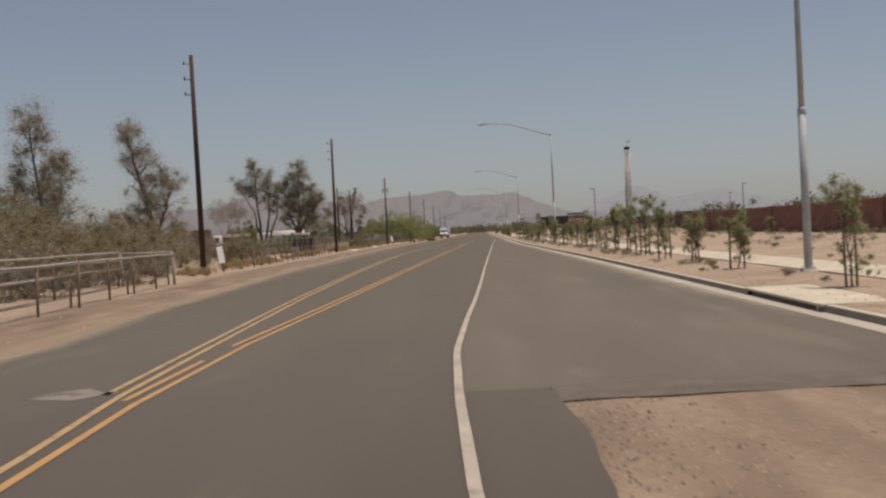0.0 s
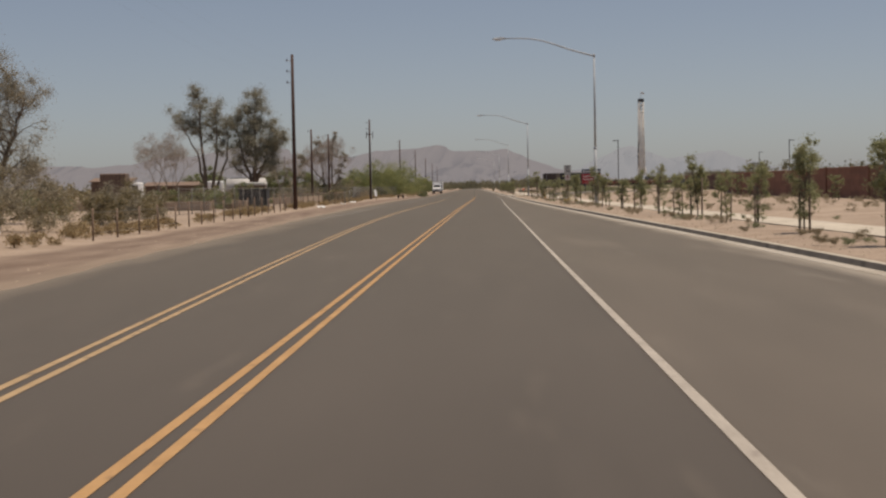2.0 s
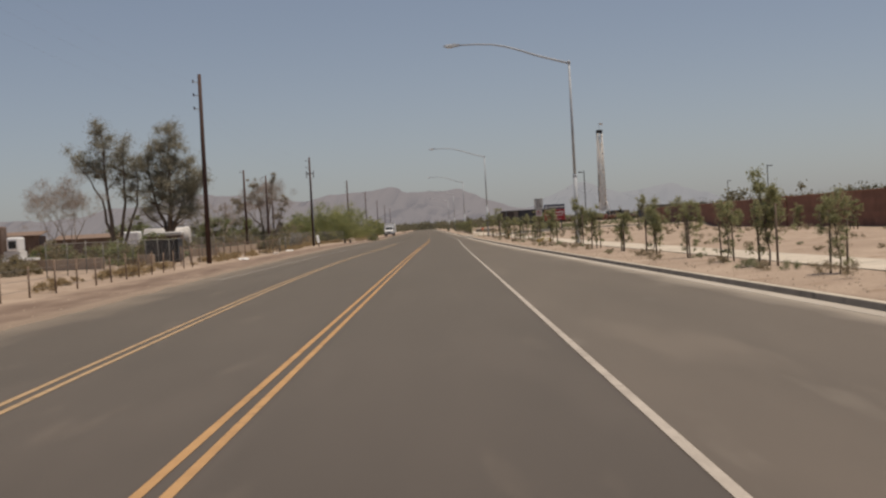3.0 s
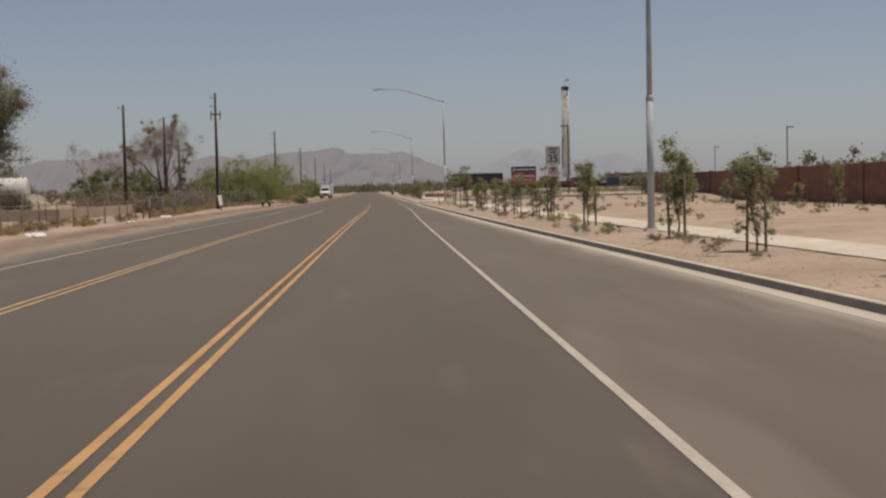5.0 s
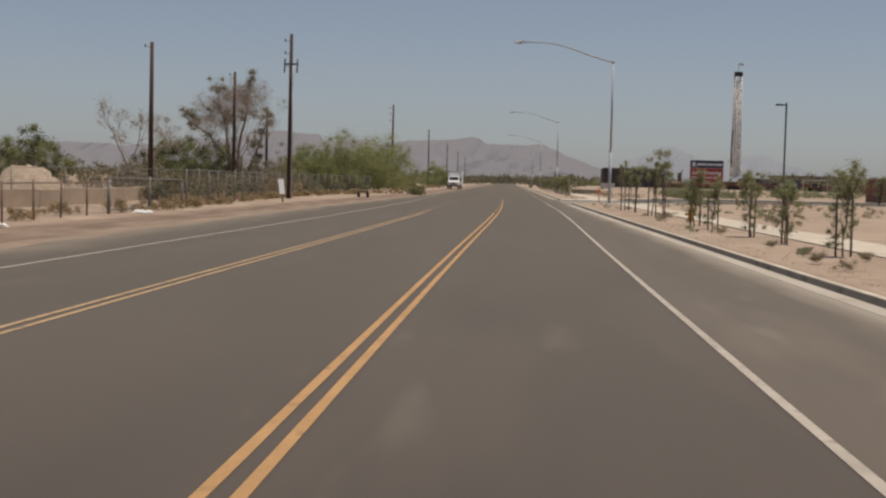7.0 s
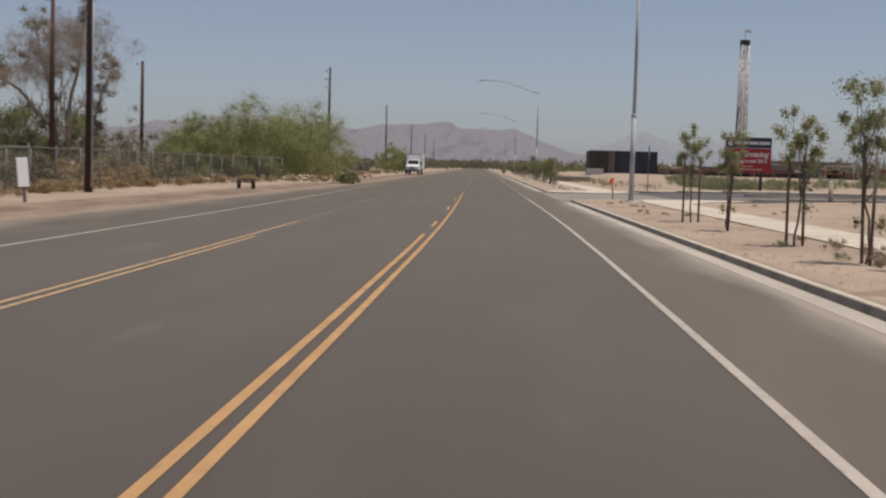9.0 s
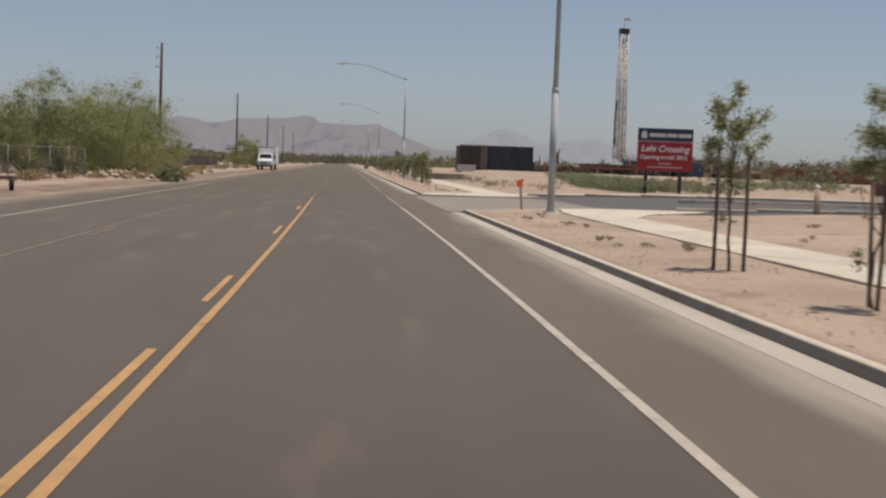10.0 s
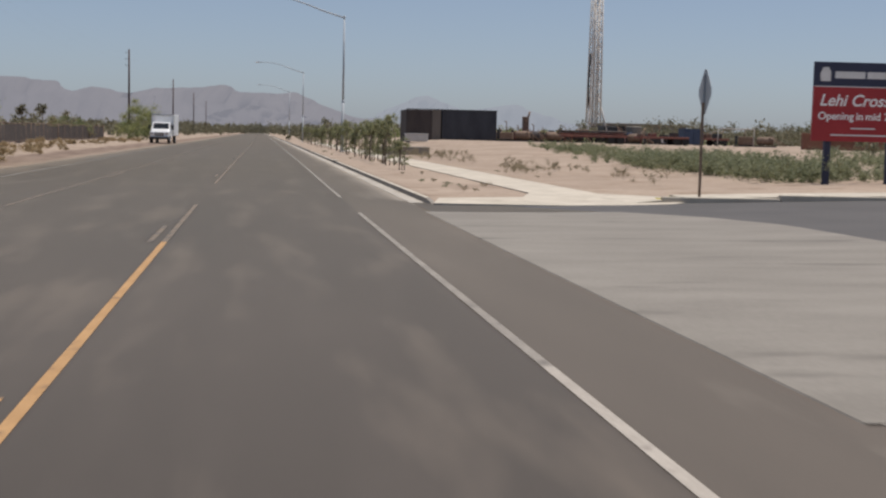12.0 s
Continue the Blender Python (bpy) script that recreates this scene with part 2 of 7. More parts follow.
TRUCK_DARK = material("black trim", (0.018, 0.018, 0.019), (0.035, 0.034, 0.034), scale=4, fine=30, rough=0.5, bump=0.05)
RUBBER = material("tyre rubber", (0.016, 0.016, 0.016), (0.03, 0.029, 0.028), scale=6, fine=40, rough=0.85, bump=0.2)
WINDOW = material("dark window glass", (0.012, 0.014, 0.016), (0.02, 0.023, 0.026), scale=2, fine=10, rough=0.08, bump=0.0)
CHROME = material("dull chrome", (0.5, 0.5, 0.5), (0.62, 0.62, 0.62), scale=4, fine=20, rough=0.25, bump=0.0, metal=0.9)
TANK_DARK = material("black tarpaulin sheet", (0.028, 0.030, 0.038), (0.055, 0.058, 0.070), scale=0.8, fine=12, rough=0.8, bump=0.25, stretch=(1, 1, 0.3))
TANK_BROWN = material("brown dusty tarpaulin", (0.040, 0.034, 0.034), (0.075, 0.060, 0.055), scale=0.8, fine=12, rough=0.85, bump=0.25, stretch=(1, 1, 0.3))
TANK_TAN = material("faded tan tarpaulin", (0.105, 0.092, 0.082), (0.18, 0.158, 0.138), scale=0.8, fine=12, rough=0.9, bump=0.25, stretch=(1, 1, 0.3))
RIG_PAINT = material("pale rig steel", (0.56, 0.54, 0.51), (0.72, 0.70, 0.66), scale=1, fine=15, rough=0.6, bump=0.1, spots=(0.30, 0.24, 0.20), spot_scale=1.5, spot_cut=0.64)
RIG_RED = material("faded red steel", (0.15, 0.058, 0.044), (0.25, 0.098, 0.072), scale=1, fine=15, rough=0.7, bump=0.15, spots=(0.15, 0.09, 0.07), spot_scale=1.5, spot_cut=0.6)
BLUE_PAINT = material("dull blue paint", (0.035, 0.055, 0.10), (0.06, 0.085, 0.15), scale=1, fine=15, rough=0.5, bump=0.05)
BROWN_BOARD = material("weathered brown boards", (0.10, 0.065, 0.05), (0.18, 0.125, 0.095), scale=2, fine=30, rough=0.9, bump=0.4, stretch=(5, 5, 0.6))
DARK_BOARD = material("dark weathered screen", (0.035, 0.028, 0.026), (0.075, 0.06, 0.054), scale=1.5, fine=25, rough=0.95, bump=0.3)
PALE_ROOF = material("pale sheet roof", (0.42, 0.41, 0.39), (0.58, 0.56, 0.53), scale=1, fine=15, rough=0.6, bump=0.1)
TAN_WALL = material("tan stucco", (0.34, 0.26, 0.19), (0.46, 0.36, 0.27), scale=0.8, fine=20, rough=0.95, bump=0.3)
CRUMB = material("dusty asphalt crumbs", (0.13, 0.100, 0.082), (0.205, 0.160, 0.130), scale=3, fine=30, rough=1.0, bump=0.4)
RUBBLE = material("tan rubble", (0.30, 0.235, 0.175), (0.46, 0.37, 0.285), scale=2, fine=15, rough=1.0, bump=0.6)
YELLOW_LEAF = leaf_material("yellow flowering leaves", (0.28, 0.21, 0.06), (0.48, 0.37, 0.12))
TREE_LEAF = leaf_material("grey green gum leaves", (0.23, 0.22, 0.165), (0.345, 0.328, 0.25))
TREE_DRY = leaf_material("dry olive leaves", (0.252, 0.224, 0.162), (0.358, 0.318, 0.236))
YOUNG_LEAF = leaf_material("young tree leaves", (0.205, 0.215, 0.105), (0.37, 0.372, 0.20))
VERDE_LEAF = leaf_material("yellow green leaves", (0.235, 0.25, 0.098), (0.425, 0.43, 0.195))
VERDE_DARK = leaf_material("mid green leaves", (0.165, 0.186, 0.078), (0.30, 0.325, 0.148))
SCRUB_LEAF = leaf_material("brown green scrub", (0.20, 0.168, 0.092), (0.30, 0.252, 0.145))
GREEN_SCRUB = leaf_material("soft green scrub", (0.165, 0.178, 0.098), (0.30, 0.315, 0.18))
SAGE_LEAF = leaf_material("grey sage leaves", (0.24, 0.20, 0.13), (0.36, 0.30, 0.195))
STRAW = leaf_material("dry straw", (0.26, 0.19, 0.10), (0.48, 0.37, 0.21))
OLIVE_LEAF = leaf_material("dark olive leaves", (0.085, 0.088, 0.048), (0.185, 0.182, 0.10))
TWIG = leaf_material("bare bleached twigs", (0.25, 0.21, 0.185), (0.39, 0.335, 0.295))
# leaf tones lifted to paint in the haze of distance
FAR_LEAF = leaf_material("distant dark trees", (0.130, 0.125, 0.078), (0.235, 0.22, 0.142))
# emission carries the painted haze, more of it on the farther range
HILL = distance_material("far brown mountains with emitted haze", (0.05, 0.046, 0.044), (0.188, 0.182, 0.197))
HILL_PALE = distance_material("farther mountains paled by emitted haze", (0.025, 0.025, 0.025), (0.268, 0.276, 0.296))


# ---- mesh helpers ----
class Shape:
    """Collects faces for one mesh."""

    def __init__(self):
        self.v, self.f, self.smooth = [], [], []

    def add(self, verts, faces, smooth=False, m=None):
        k = len(self.v)
        self.v += [tuple(m @ Vector(p)) if m else tuple(p) for p in verts]
        self.f += [[k + i for i in f] for f in faces]
        self.smooth += [smooth] * len(faces)
        return self

    def box(self, lo, hi, bevel=0.0, m=None):
        lo, hi = Vector(lo), Vector(hi)
        if bevel <= 0:
            c = [(x, y, z) for x in (lo.x, hi.x) for y in (lo.y, hi.y) for z in (lo.z, hi.z)]
            return self.add(c, [(0, 1, 3, 2), (4, 6, 7, 5), (0, 4, 5, 1), (2, 3, 7, 6), (0, 2, 6, 4), (1, 5, 7, 3)], m=m)
        bevel = min(bevel, min(hi - lo) * 0.45)
        bm = bmesh.new()
        bmesh.ops.create_cube(bm, size=1)
        for p in bm.verts:
            p.co = Vector([lo[i] + (p.co[i] + 0.5) * (hi[i] - lo[i]) for i in range(3)])
        bmesh.ops.bevel(bm, geom=bm.edges[:], offset=bevel, segments=2, affect="EDGES", profile=0.5)
        bm.verts.index_update()
        self.add([p.co.copy() for p in bm.verts], [[p.index for p in f.verts] for f in bm.faces], m=m)
        bm.free()
        return self

    def tube(self, points, radii, n=8, caps=True, smooth=True):
        """A round bar along points."""
        pts = [Vector(p) for p in points]
        if not isinstance(radii, (list, tuple)):
            radii = [radii] * len(pts)
        k = len(self.v)
        side = None
        for i, p in enumerate(pts):
            way = (pts[min(i + 1, len(pts) - 1)] - pts[max(i - 1, 0)]).normalized()
            if side is None:
                side = way.orthogonal().normalized()
            side = (side - way * side.dot(way)).normalized()
            up = way.cross(side)
            for j in range(n):
                a = 2 * math.pi * j / n
                self.v.append(tuple(p + (side * math.cos(a) + up * math.sin(a)) * radii[i]))
        for i in range(len(pts) - 1):
            for j in range(n):
                a, b = k + i * n + j, k + i * n + (j + 1) % n
                self.f.append([a, b, b + n, a + n])
                self.smooth.append(smooth)
        if caps:
            self.f += [list(range(k + n - 1, k - 1, -1)), list(range(k + (len(pts) - 1) * n, k + len(pts) * n))]
            self.smooth += [False, False]
        return self

    def mesh(self, name, mat):
        me = bpy.data.meshes.new(name)
        me.from_pydata(self.v, [], self.f)
        me.polygons.foreach_set("use_smooth", self.smooth)
        me.materials.append(mat)
        me.update()
        return me


def part(name, shape, mat, parent=None, label=""):
    """One mesh object, under its thing or part."""
    me = shape if isinstance(shape, bpy.types.Mesh) else shape.mesh(name, mat)
    ob = new(name, me)
    if parent:
        ob.parent = parent
    return tagged(ob, label)


def thing(name, label, category, m=None, group="", kind=""):
    """An empty at the foot of a thing, to which its parts belong."""
    ob = new(name)
    ob.empty_display_size = 0.2
    ob.matrix_basis = m or Matrix()
    return tagged(ob, label, category, group, kind)


def solid(name, shape, mat, label, category, m=None, group="", kind=""):
    """A thing that is one mesh."""
    ob = part(name, shape, mat)
    if m:
        ob.matrix_basis = m
    return tagged(ob, label, category, group, kind)


def line_of(rows):
    """x as a smooth function of y through rows of (y, x)."""
    ys, xs = [r[0] for r in rows], [r[1] for r in rows]
    return lambda y: float(np.interp(y, ys, xs))


def quad_mesh(name, verts, mat):
    """Many loose four-cornered faces from an array of their corners."""
    v = np.asarray(verts, dtype=np.float32).reshape(-1, 3)
    me = bpy.data.meshes.new(name)
    n = len(v) // 4
    me.vertices.add(len(v))
    me.vertices.foreach_set("co", v.ravel())
    me.loops.add(len(v))
    me.loops.foreach_set("vertex_index", np.arange(len(v), dtype=np.int32))
    me.polygons.add(n)
    me.polygons.foreach_set("loop_start", np.arange(0, len(v), 4, dtype=np.int32))
    me.materials.append(mat)
    me.update(calc_edges=True)
    return me


def leaves(centres, radii, counts, size, rng, flat=1.0, droop=0.0, thin=0.42):
    """Corners of small leaves strewn round centres, denser towards the middle."""
    out = []
    for c, r, k in zip(centres, radii, counts):
        d = rng.normal(size=(k, 3))
        d /= np.linalg.norm(d, axis=1)[:, None]
        p = np.asarray(c) + d * (r * np.minimum(np.abs(rng.normal(0.0, 0.42, (k, 1)) + 0.28), 0.66 + 0.22 * rng.random((k, 1)))) * np.array([1, 1, flat])
        u = rng.normal(size=(k, 3))
        u[:, 2] -= droop * 2
        u /= np.linalg.norm(u, axis=1)[:, None]
        w = np.cross(u, rng.normal(size=(k, 3)))
        w /= np.linalg.norm(w, axis=1)[:, None] + 1e-9
        a = size * (0.6 + 0.8 * rng.random((k, 1)))
        u, w = u * a, w * a * thin
        out.append(np.stack([p - u, p + w, p + u, p - w], 1))
    return np.concatenate(out)


def limbs(shape, foot, way, length, radius, rng, level, tips, spread=0.6, lift=0.15, sides=7, shrink=0.68, forks=3):
    """A limb that bends, tapers and forks; the ends are gathered in tips."""
    p, d = Vector(foot), Vector(way).normalized()
    pts, rad = [p.copy()], [radius]
    n = 4
    for i in range(n):
        d = (d + Vector(rng.normal(size=3) * 0.16) + Vector((0, 0, lift * 0.4))).normalized()
        p = p + d * (length / n)
        pts.append(p.copy())
        rad.append(radius * (1 - 0.42 * (i + 1) / n))
    shape.tube(pts, rad, sides, caps=False)
    if level == 0:
        tips.append(tuple(p))
        tips.append(tuple(pts[-2]))
        return
    for i in range(forks):
        side = Vector(rng.normal(size=3))
        side = (side - d * side.dot(d)).normalized()
        way2 = (d * (1 - spread * 0.5) + side * spread + Vector((0, 0, lift))).normalized()
        at = pts[-1] if i < 2 else pts[-2]
        limbs(shape, at, way2, length * shrink * (0.8 + 0.4 * rng.random()), rad[-1] * 0.74, rng, level - 1, tips, spread, lift, max(4, sides - 1), shrink, forks)


def lettering(words, size, mat, m, parent, name="lettering", slant=0.0, label=""):
    """Words as a thin mesh in the built-in font, standing up and facing -y."""
    curve = bpy.data.curves.new("words", "FONT")
    curve.body, curve.size, curve.align_x, curve.align_y, curve.extrude, curve.shear, curve.offset = words, size, "CENTER", "CENTER", 0.002, slant, size * 0.018
    holder = bpy.data.objects.new("words", curve)
    scene.collection.objects.link(holder)
    me = bpy.data.meshes.new_from_object(holder.evaluated_get(bpy.context.evaluated_depsgraph_get()))
    bpy.data.objects.remove(holder)
    me.materials.clear()
    me.materials.append(mat)
    ob = new(name, me)
    ob.parent = parent
    ob.matrix_basis = m @ pose(0, 0, 0, 90, 0, 0)
    return tagged(ob, label)


# ---- the plan: lines along the road, x against y ----
GUTTER_IN = line_of([(-400, 5.3), (17, 5.28), (27, 5.15), (40, 5.076), (50, 5.022), (60, 4.958), (70, 4.866), (80, 4.735), (90, 4.587), (100, 4.454), (110, 4.334), (120, 4.207), (130, 4.071), (140, 3.954), (150, 3.875), (160, 3.825), (170, 3.786), (180, 3.75), (190, 3.72), (200, 3.698), (210, 3.682), (220, 3.669), (230, 3.655), (240, 3.639), (250, 3.63), (260, 3.63), (300, 3.7), (420, 3.9), (1500, 4.2)])
KERB_FACE = lambda y: GUTTER_IN(y) + 0.40
KERB_BACK = lambda y: KERB_FACE(y) + 0.12
WHITE_R = line_of([(-60, 2.6), (-10, 0.9), (0, 0.36), (4, 0.1), (8, -0.12), (12.6, -0.3), (17.4, -0.42), (23.7, -0.35), (30, -0.233), (40, -0.103), (50, -0.002), (60, 0.11), (70, 0.23), (80, 0.354), (90, 0.478), (100, 0.6), (110, 0.718), (120, 0.834), (130, 0.95), (140, 1.072), (150, 1.205), (160, 1.356), (170, 1.529), (180, 1.711), (190, 1.872), (200, 1.986), (210, 2.046), (220, 2.064), (230, 2.057), (240, 2.046), (250, 2.045), (260, 2.062), (284, 2.15), (420, 2.4), (1500, 2.7)])
YELLOW_MID = line_of([(-60, -1.8), (0, -3.1), (8, -3.38), (13, -3.68), (20, -3.8), (30, -3.659), (40, -3.553), (50, -3.449), (60, -3.342), (70, -3.228), (80, -3.113), (90, -2.996), (100, -2.877), (110, -2.754), (120, -2.628), (130, -2.499), (140, -2.365), (150, -2.224), (160, -2.069), (170, -1.893), (180, -1.71), (190, -1.552), (200, -1.441), (210, -1.383), (220, -1.365), (230, -1.371), (240, -1.382), (250, -1.388), (260, -1.379), (300, -1.3), (420, -1.1), (1500, -0.8)])
YELLOW_R = lambda y: YELLOW_MID(y) + 0.02
YELLOW_L = lambda y: YELLOW_R(y) - 0.205
FAR_R = line_of([(-60, -2.2), (0, -3.28), (9.5, -3.67), (13.7, -4.03), (18.5, -4.26), (26.5, -4.62), (36, -5.02), (40, -5.131), (50, -5.445), (60, -5.724), (70, -5.972), (80, -6.18), (90, -6.327), (100, -6.398), (110, -6.406), (120, -6.365), (130, -6.271), (140, -6.121), (150, -5.918), (160, -5.69), (170, -5.468), (180, -5.271), (190, -5.106), (200, -4.995), (210, -4.95), (220, -4.941), (230, -4.933), (240, -4.919), (250, -4.906), (260, -4.897), (420, -4.8), (1500, -4.4)])
FAR_L = lambda y: FAR_R(y) - 0.205
WHITE_L = line_of([(100, -9.9), (120, -9.619), (130, -9.594), (140, -9.543), (150, -9.412), (160, -9.19), (170, -8.928), (180, -8.684), (190, -8.486), (200, -8.341), (210, -8.246), (220, -8.19), (230, -8.157), (240, -8.134), (250, -8.119), (260, -8.118), (265, -8.1), (310, -8.3), (420, -8.2), (1500, -7.8)])
ROAD_L = line_of([(-400, -6.6), (0, -6.5), (19, -7.3), (33, -8.25), (48, -9.0), (68, -10.0), (85, -10.3), (111, -11.0), (134, -11.3), (165, -11.5), (200, -11.3), (240, -10.4), (270, -9.6), (330, -9.6), (420, -9.4), (1500, -9.0)])
CORNER_S, CORNER_N, SEAM = 229.4, 252.4, 12.9
PATCH_X = line_of([(-400, 4.5), (-40, 2.0), (0, 0.95), (7, 0.72), (10, 0.78), (12.9, 0.62)])


def ramp01(v, a, b):
    t = min(1.0, max(0.0, (v - a) / (b - a)))
    return t * t * (3 - 2 * t)


def street_z(x):
    """The side street climbs gently away from the main road."""
    return 0.33 * ramp01(x, 3.5, 20.0)


def right_z(x, y):
    z = 0.125 + 0.30 * ramp01(x, 9, 22) - 0.66 * ramp01(x, 15, 32) * ramp01(y, 60, 100) * (1 - ramp01(y, 214, 229))
    return z + 0.75 * ramp01(y, 290, 370) * ramp01(x, 10, 22)


def left_z(x, y):
    d = ROAD_L(y) - x
    return -0.014 + 0.10 * ramp01(d, 0.3, 3.0) + 0.10 * ramp01(d, 3, 12) * (noise.noise(Vector((x * 0.15, y * 0.15, 3))) + 0.4)


def spread(me, layer, values):
    """Stores how thickly something lies on each point of a mesh."""
    me.attributes.new(layer, "FLOAT", "POINT").data.foreach_set("value", np.array(values, dtype=np.float32))


# ---- ground: one sheet to the horizon ----
def build_ground():
    ys = [-4000, -2000, -900, -400, -200, -120, -80, -60, -50]
    ys += list(np.arange(-40, 430, 1.5)) + [SEAM - 0.05, SEAM + 0.05, SEAM + 0.13, CORNER_S - 0.02, CORNER_S + 0.02, CORNER_N - 0.02, CORNER_N + 0.02]
    ys += [440, 460, 480, 500, 530, 560, 600, 650, 700, 800, 900, 1050, 1200, 1400, 1700, 2100, 2700, 3400, 4400]
    ys = sorted(ys)
    right = [0, 0.3, 0.7, 1.2, 1.8, 2.4, 3.0, 3.6, 4.4, 5.2, 6, 7, 8, 9.5, 11, 13, 15, 17.5, 20, 23, 27, 31, 36, 42, 50, 60, 75, 100, 140, 200, 300, 500, 900, 1700, 3000, 4600]
    left = [0, 0.2, 0.5, 0.9, 1.4, 2, 2.6, 3.3, 4, 4.8, 5.6, 6.5, 7.5, 8.7, 10, 12, 14, 17, 20, 24, 29, 35, 42, 50, 60, 75, 100, 140, 200, 300, 500, 900, 1700, 3000, 4600]
    s = Shape()
    for y in ys:
        far = abs(y) > 430
        xl, xr = ROAD_L(y), (KERB_BACK(y) if y > SEAM else PATCH_X(y))
        for d in reversed(left):
            x = xl - d
            z = left_z(x, y)
            if d < 60 and not far:
                z += 0.03 * noise.noise(Vector((x * 0.7, y * 0.7, 1))) * ramp01(d, 0.4, 2)
            s.v.append((x, y, z))
        s.v += [(xl + 0.7, y, -0.09), (xr - 0.4, y, -0.09), (xr - 0.06, y, -0.09)]
        for d in right:
            x = xr + d
            if SEAM < y < SEAM + 0.1:
                z = -0.09
            elif y < SEAM:
                z = -0.045 + ramp01(x, 7, 16) * 0.3 + 0.025 * noise.noise(Vector((x * 1.5, y * 1.5, 2))) * ramp01(d, 0.1, 1)
            elif CORNER_S < y < CORNER_N:
                z = street_z(x) - 0.12
            else:
                z = right_z(x, y) - 0.024 * (1 - ramp01(d, 0.2, 1.6))
                if CORNER_N < y < CORNER_N + 1.8 and d < 8:
                    z -= 0.17 * (1 - ramp01(y, CORNER_N + 0.6, CORNER_N + 1.8)) * (1 - ramp01(d, 6, 8))
                if d < 60 and not far and d > 0.1:
                    z += 0.035 * noise.noise(Vector((x * 0.8, y * 0.8, 2))) * ramp01(d, 0.2, 1)
            s.v.append((x, y, z))
    w = len(left) + len(right) + 3
    for j in range(len(ys) - 1):
        for i in range(w - 1):
            a = j * w + i
            s.f.append([a, a + 1, a + w + 1, a + w])
    s.smooth = [True] * len(s.f)
    ground = solid("ground", s, DIRT, "tan desert soil with gravel and bare patches", "ground", kind="structure")
    off = [ROAD_L(y) - x for x, y, z in s.v]
    spread(ground.data, "dust", [0.75 * (1 - ramp01(d, 0.2, 1.8)) if d > -0.5 else 0.0 for d in off])
    spread(ground.data, "trodden", [0.6 * ramp01(d, 0.4, 1.1) * (1 - ramp01(d, 2.2, 3.8)) if d > 0 else 0.5 * (1 - ramp01(x, 8, 16)) if -30 < y < SEAM and x > PATCH_X(y) - 0.01 else 0.0 for d, (x, y, z) in zip(off, s.v)])


build_ground()


# ---- carriageway ----
def build_road():
    s, dust = Shape(), []
    ys = [-400, -200, -100, -60] + list(np.arange(-40, SEAM, 0.8)) + [SEAM, SEAM + 0.002] + list(np.arange(SEAM + 0.8, 430, 0.8)) + [460, 500, 560, 640, 750, 900, 1100, 1500]
    for y in ys:
        j = 0.22 * noise.noise(Vector((0, y * 0.35, 5))) + 0.12 * noise.noise(Vector((0, y * 1.7, 9)))
        e = ROAD_L(y) + (j if y < 430 else 0)
        r = PATCH_X(y) + 0.06 * noise.noise(Vector((3, y * 1.9, 1))) if y <= SEAM else WHITE_R(y)
        mid = (e + r) / 2
        s.v += [(e, y, -0.05), (e, y, 0), (e + 0.4, y, 0), (e + 0.9, y, 0), (e + 1.7, y, 0), (mid, y, 0), (r, y, 0), (r, y, -0.08)]
        old = ramp01(y, 45, 85)
        pale = 0.11 * ramp01(y, 195, 220)
        dust += [0.8, 0.72, 0.2 + 0.35 * old, 0.3 * old, max(0.05 * old, pale), pale, pale, 0]
    for k in range(len(ys) - 1):
        for i in range(7):
            a = 8 * k + i
            s.f.append([a, a + 1, a + 9, a + 8])
    s.smooth = [False] * len(s.f)
    road = solid("road", s, ASPHALT, "worn grey asphalt two-lane road with a turn lane", "road", kind="structure")
    spread(road.data, "dust", dust)


build_road()


def build_shoulder(y0, y1, step, label):
    s, dust = Shape(), []
    n = max(1, round((y1 - y0) / step))
    for i in range(n + 1):
        y = y0 + (y1 - y0) * i / n
        a, b, thick = WHITE_R(y), GUTTER_IN(y), ramp01(y, 16, 32) * (0.0 if CORNER_S - 0.5 < y < CORNER_N + 1 else 1.0)
        s.v += [(a, y, -0.08), (a, y, 0)] + [(b - k, y, 0) for k in (1.3, 0.7, 0.3, 0.0)] + [(b, y, -0.08)]
        dust += [k * thick for k in (0, 0, 0.0, 0.1, 0.42, 1.0, 1.0)]
    s.f = [[7 * i + k, 7 * i + k + 1, 7 * i + k + 8, 7 * i + k + 7] for i in range(n) for k in range(6)] + [list(range(6, -1, -1)), list(range(7 * n, 7 * n + 7))]
    s.smooth = [False] * len(s.f)
    spread(solid("road_shoulder", s, ASPHALT_DUSTY, label, "road", kind="structure").data, "dust", dust)


build_shoulder(SEAM, 430, 1.5, "dusty brown asphalt shoulder beside the kerb")
build_shoulder(430, 1500, 60, "dusty brown asphalt shoulder running into the distance")
# thick broken lip where the wide paving begins
lip = Shape()
for i in range(24):
    x0 = 0.62 + i * 0.31
    wob = lambda x: SEAM - 0.02 + 0.16 * (x - 0.6) / 3.4 + 0.05 * noise.noise(Vector((x * 1.3, 2, 7)))
    x1 = x0 + 0.31
    lip.add([(x0, wob(x0) - 0.75 - 0.12 * noise.noise(Vector((x0, 4, 4))), -0.03), (x1, wob(x1) - 0.75 - 0.12 * noise.noise(Vector((x1, 4, 4))), -0.03), (x1, wob(x1), 0.012), (x0, wob(x0), 0.012), (x0, wob(x0) + 0.06, 0.008), (x1, wob(x1) + 0.06, 0.008)], [(0, 1, 2, 3), (3, 2, 5, 4)])
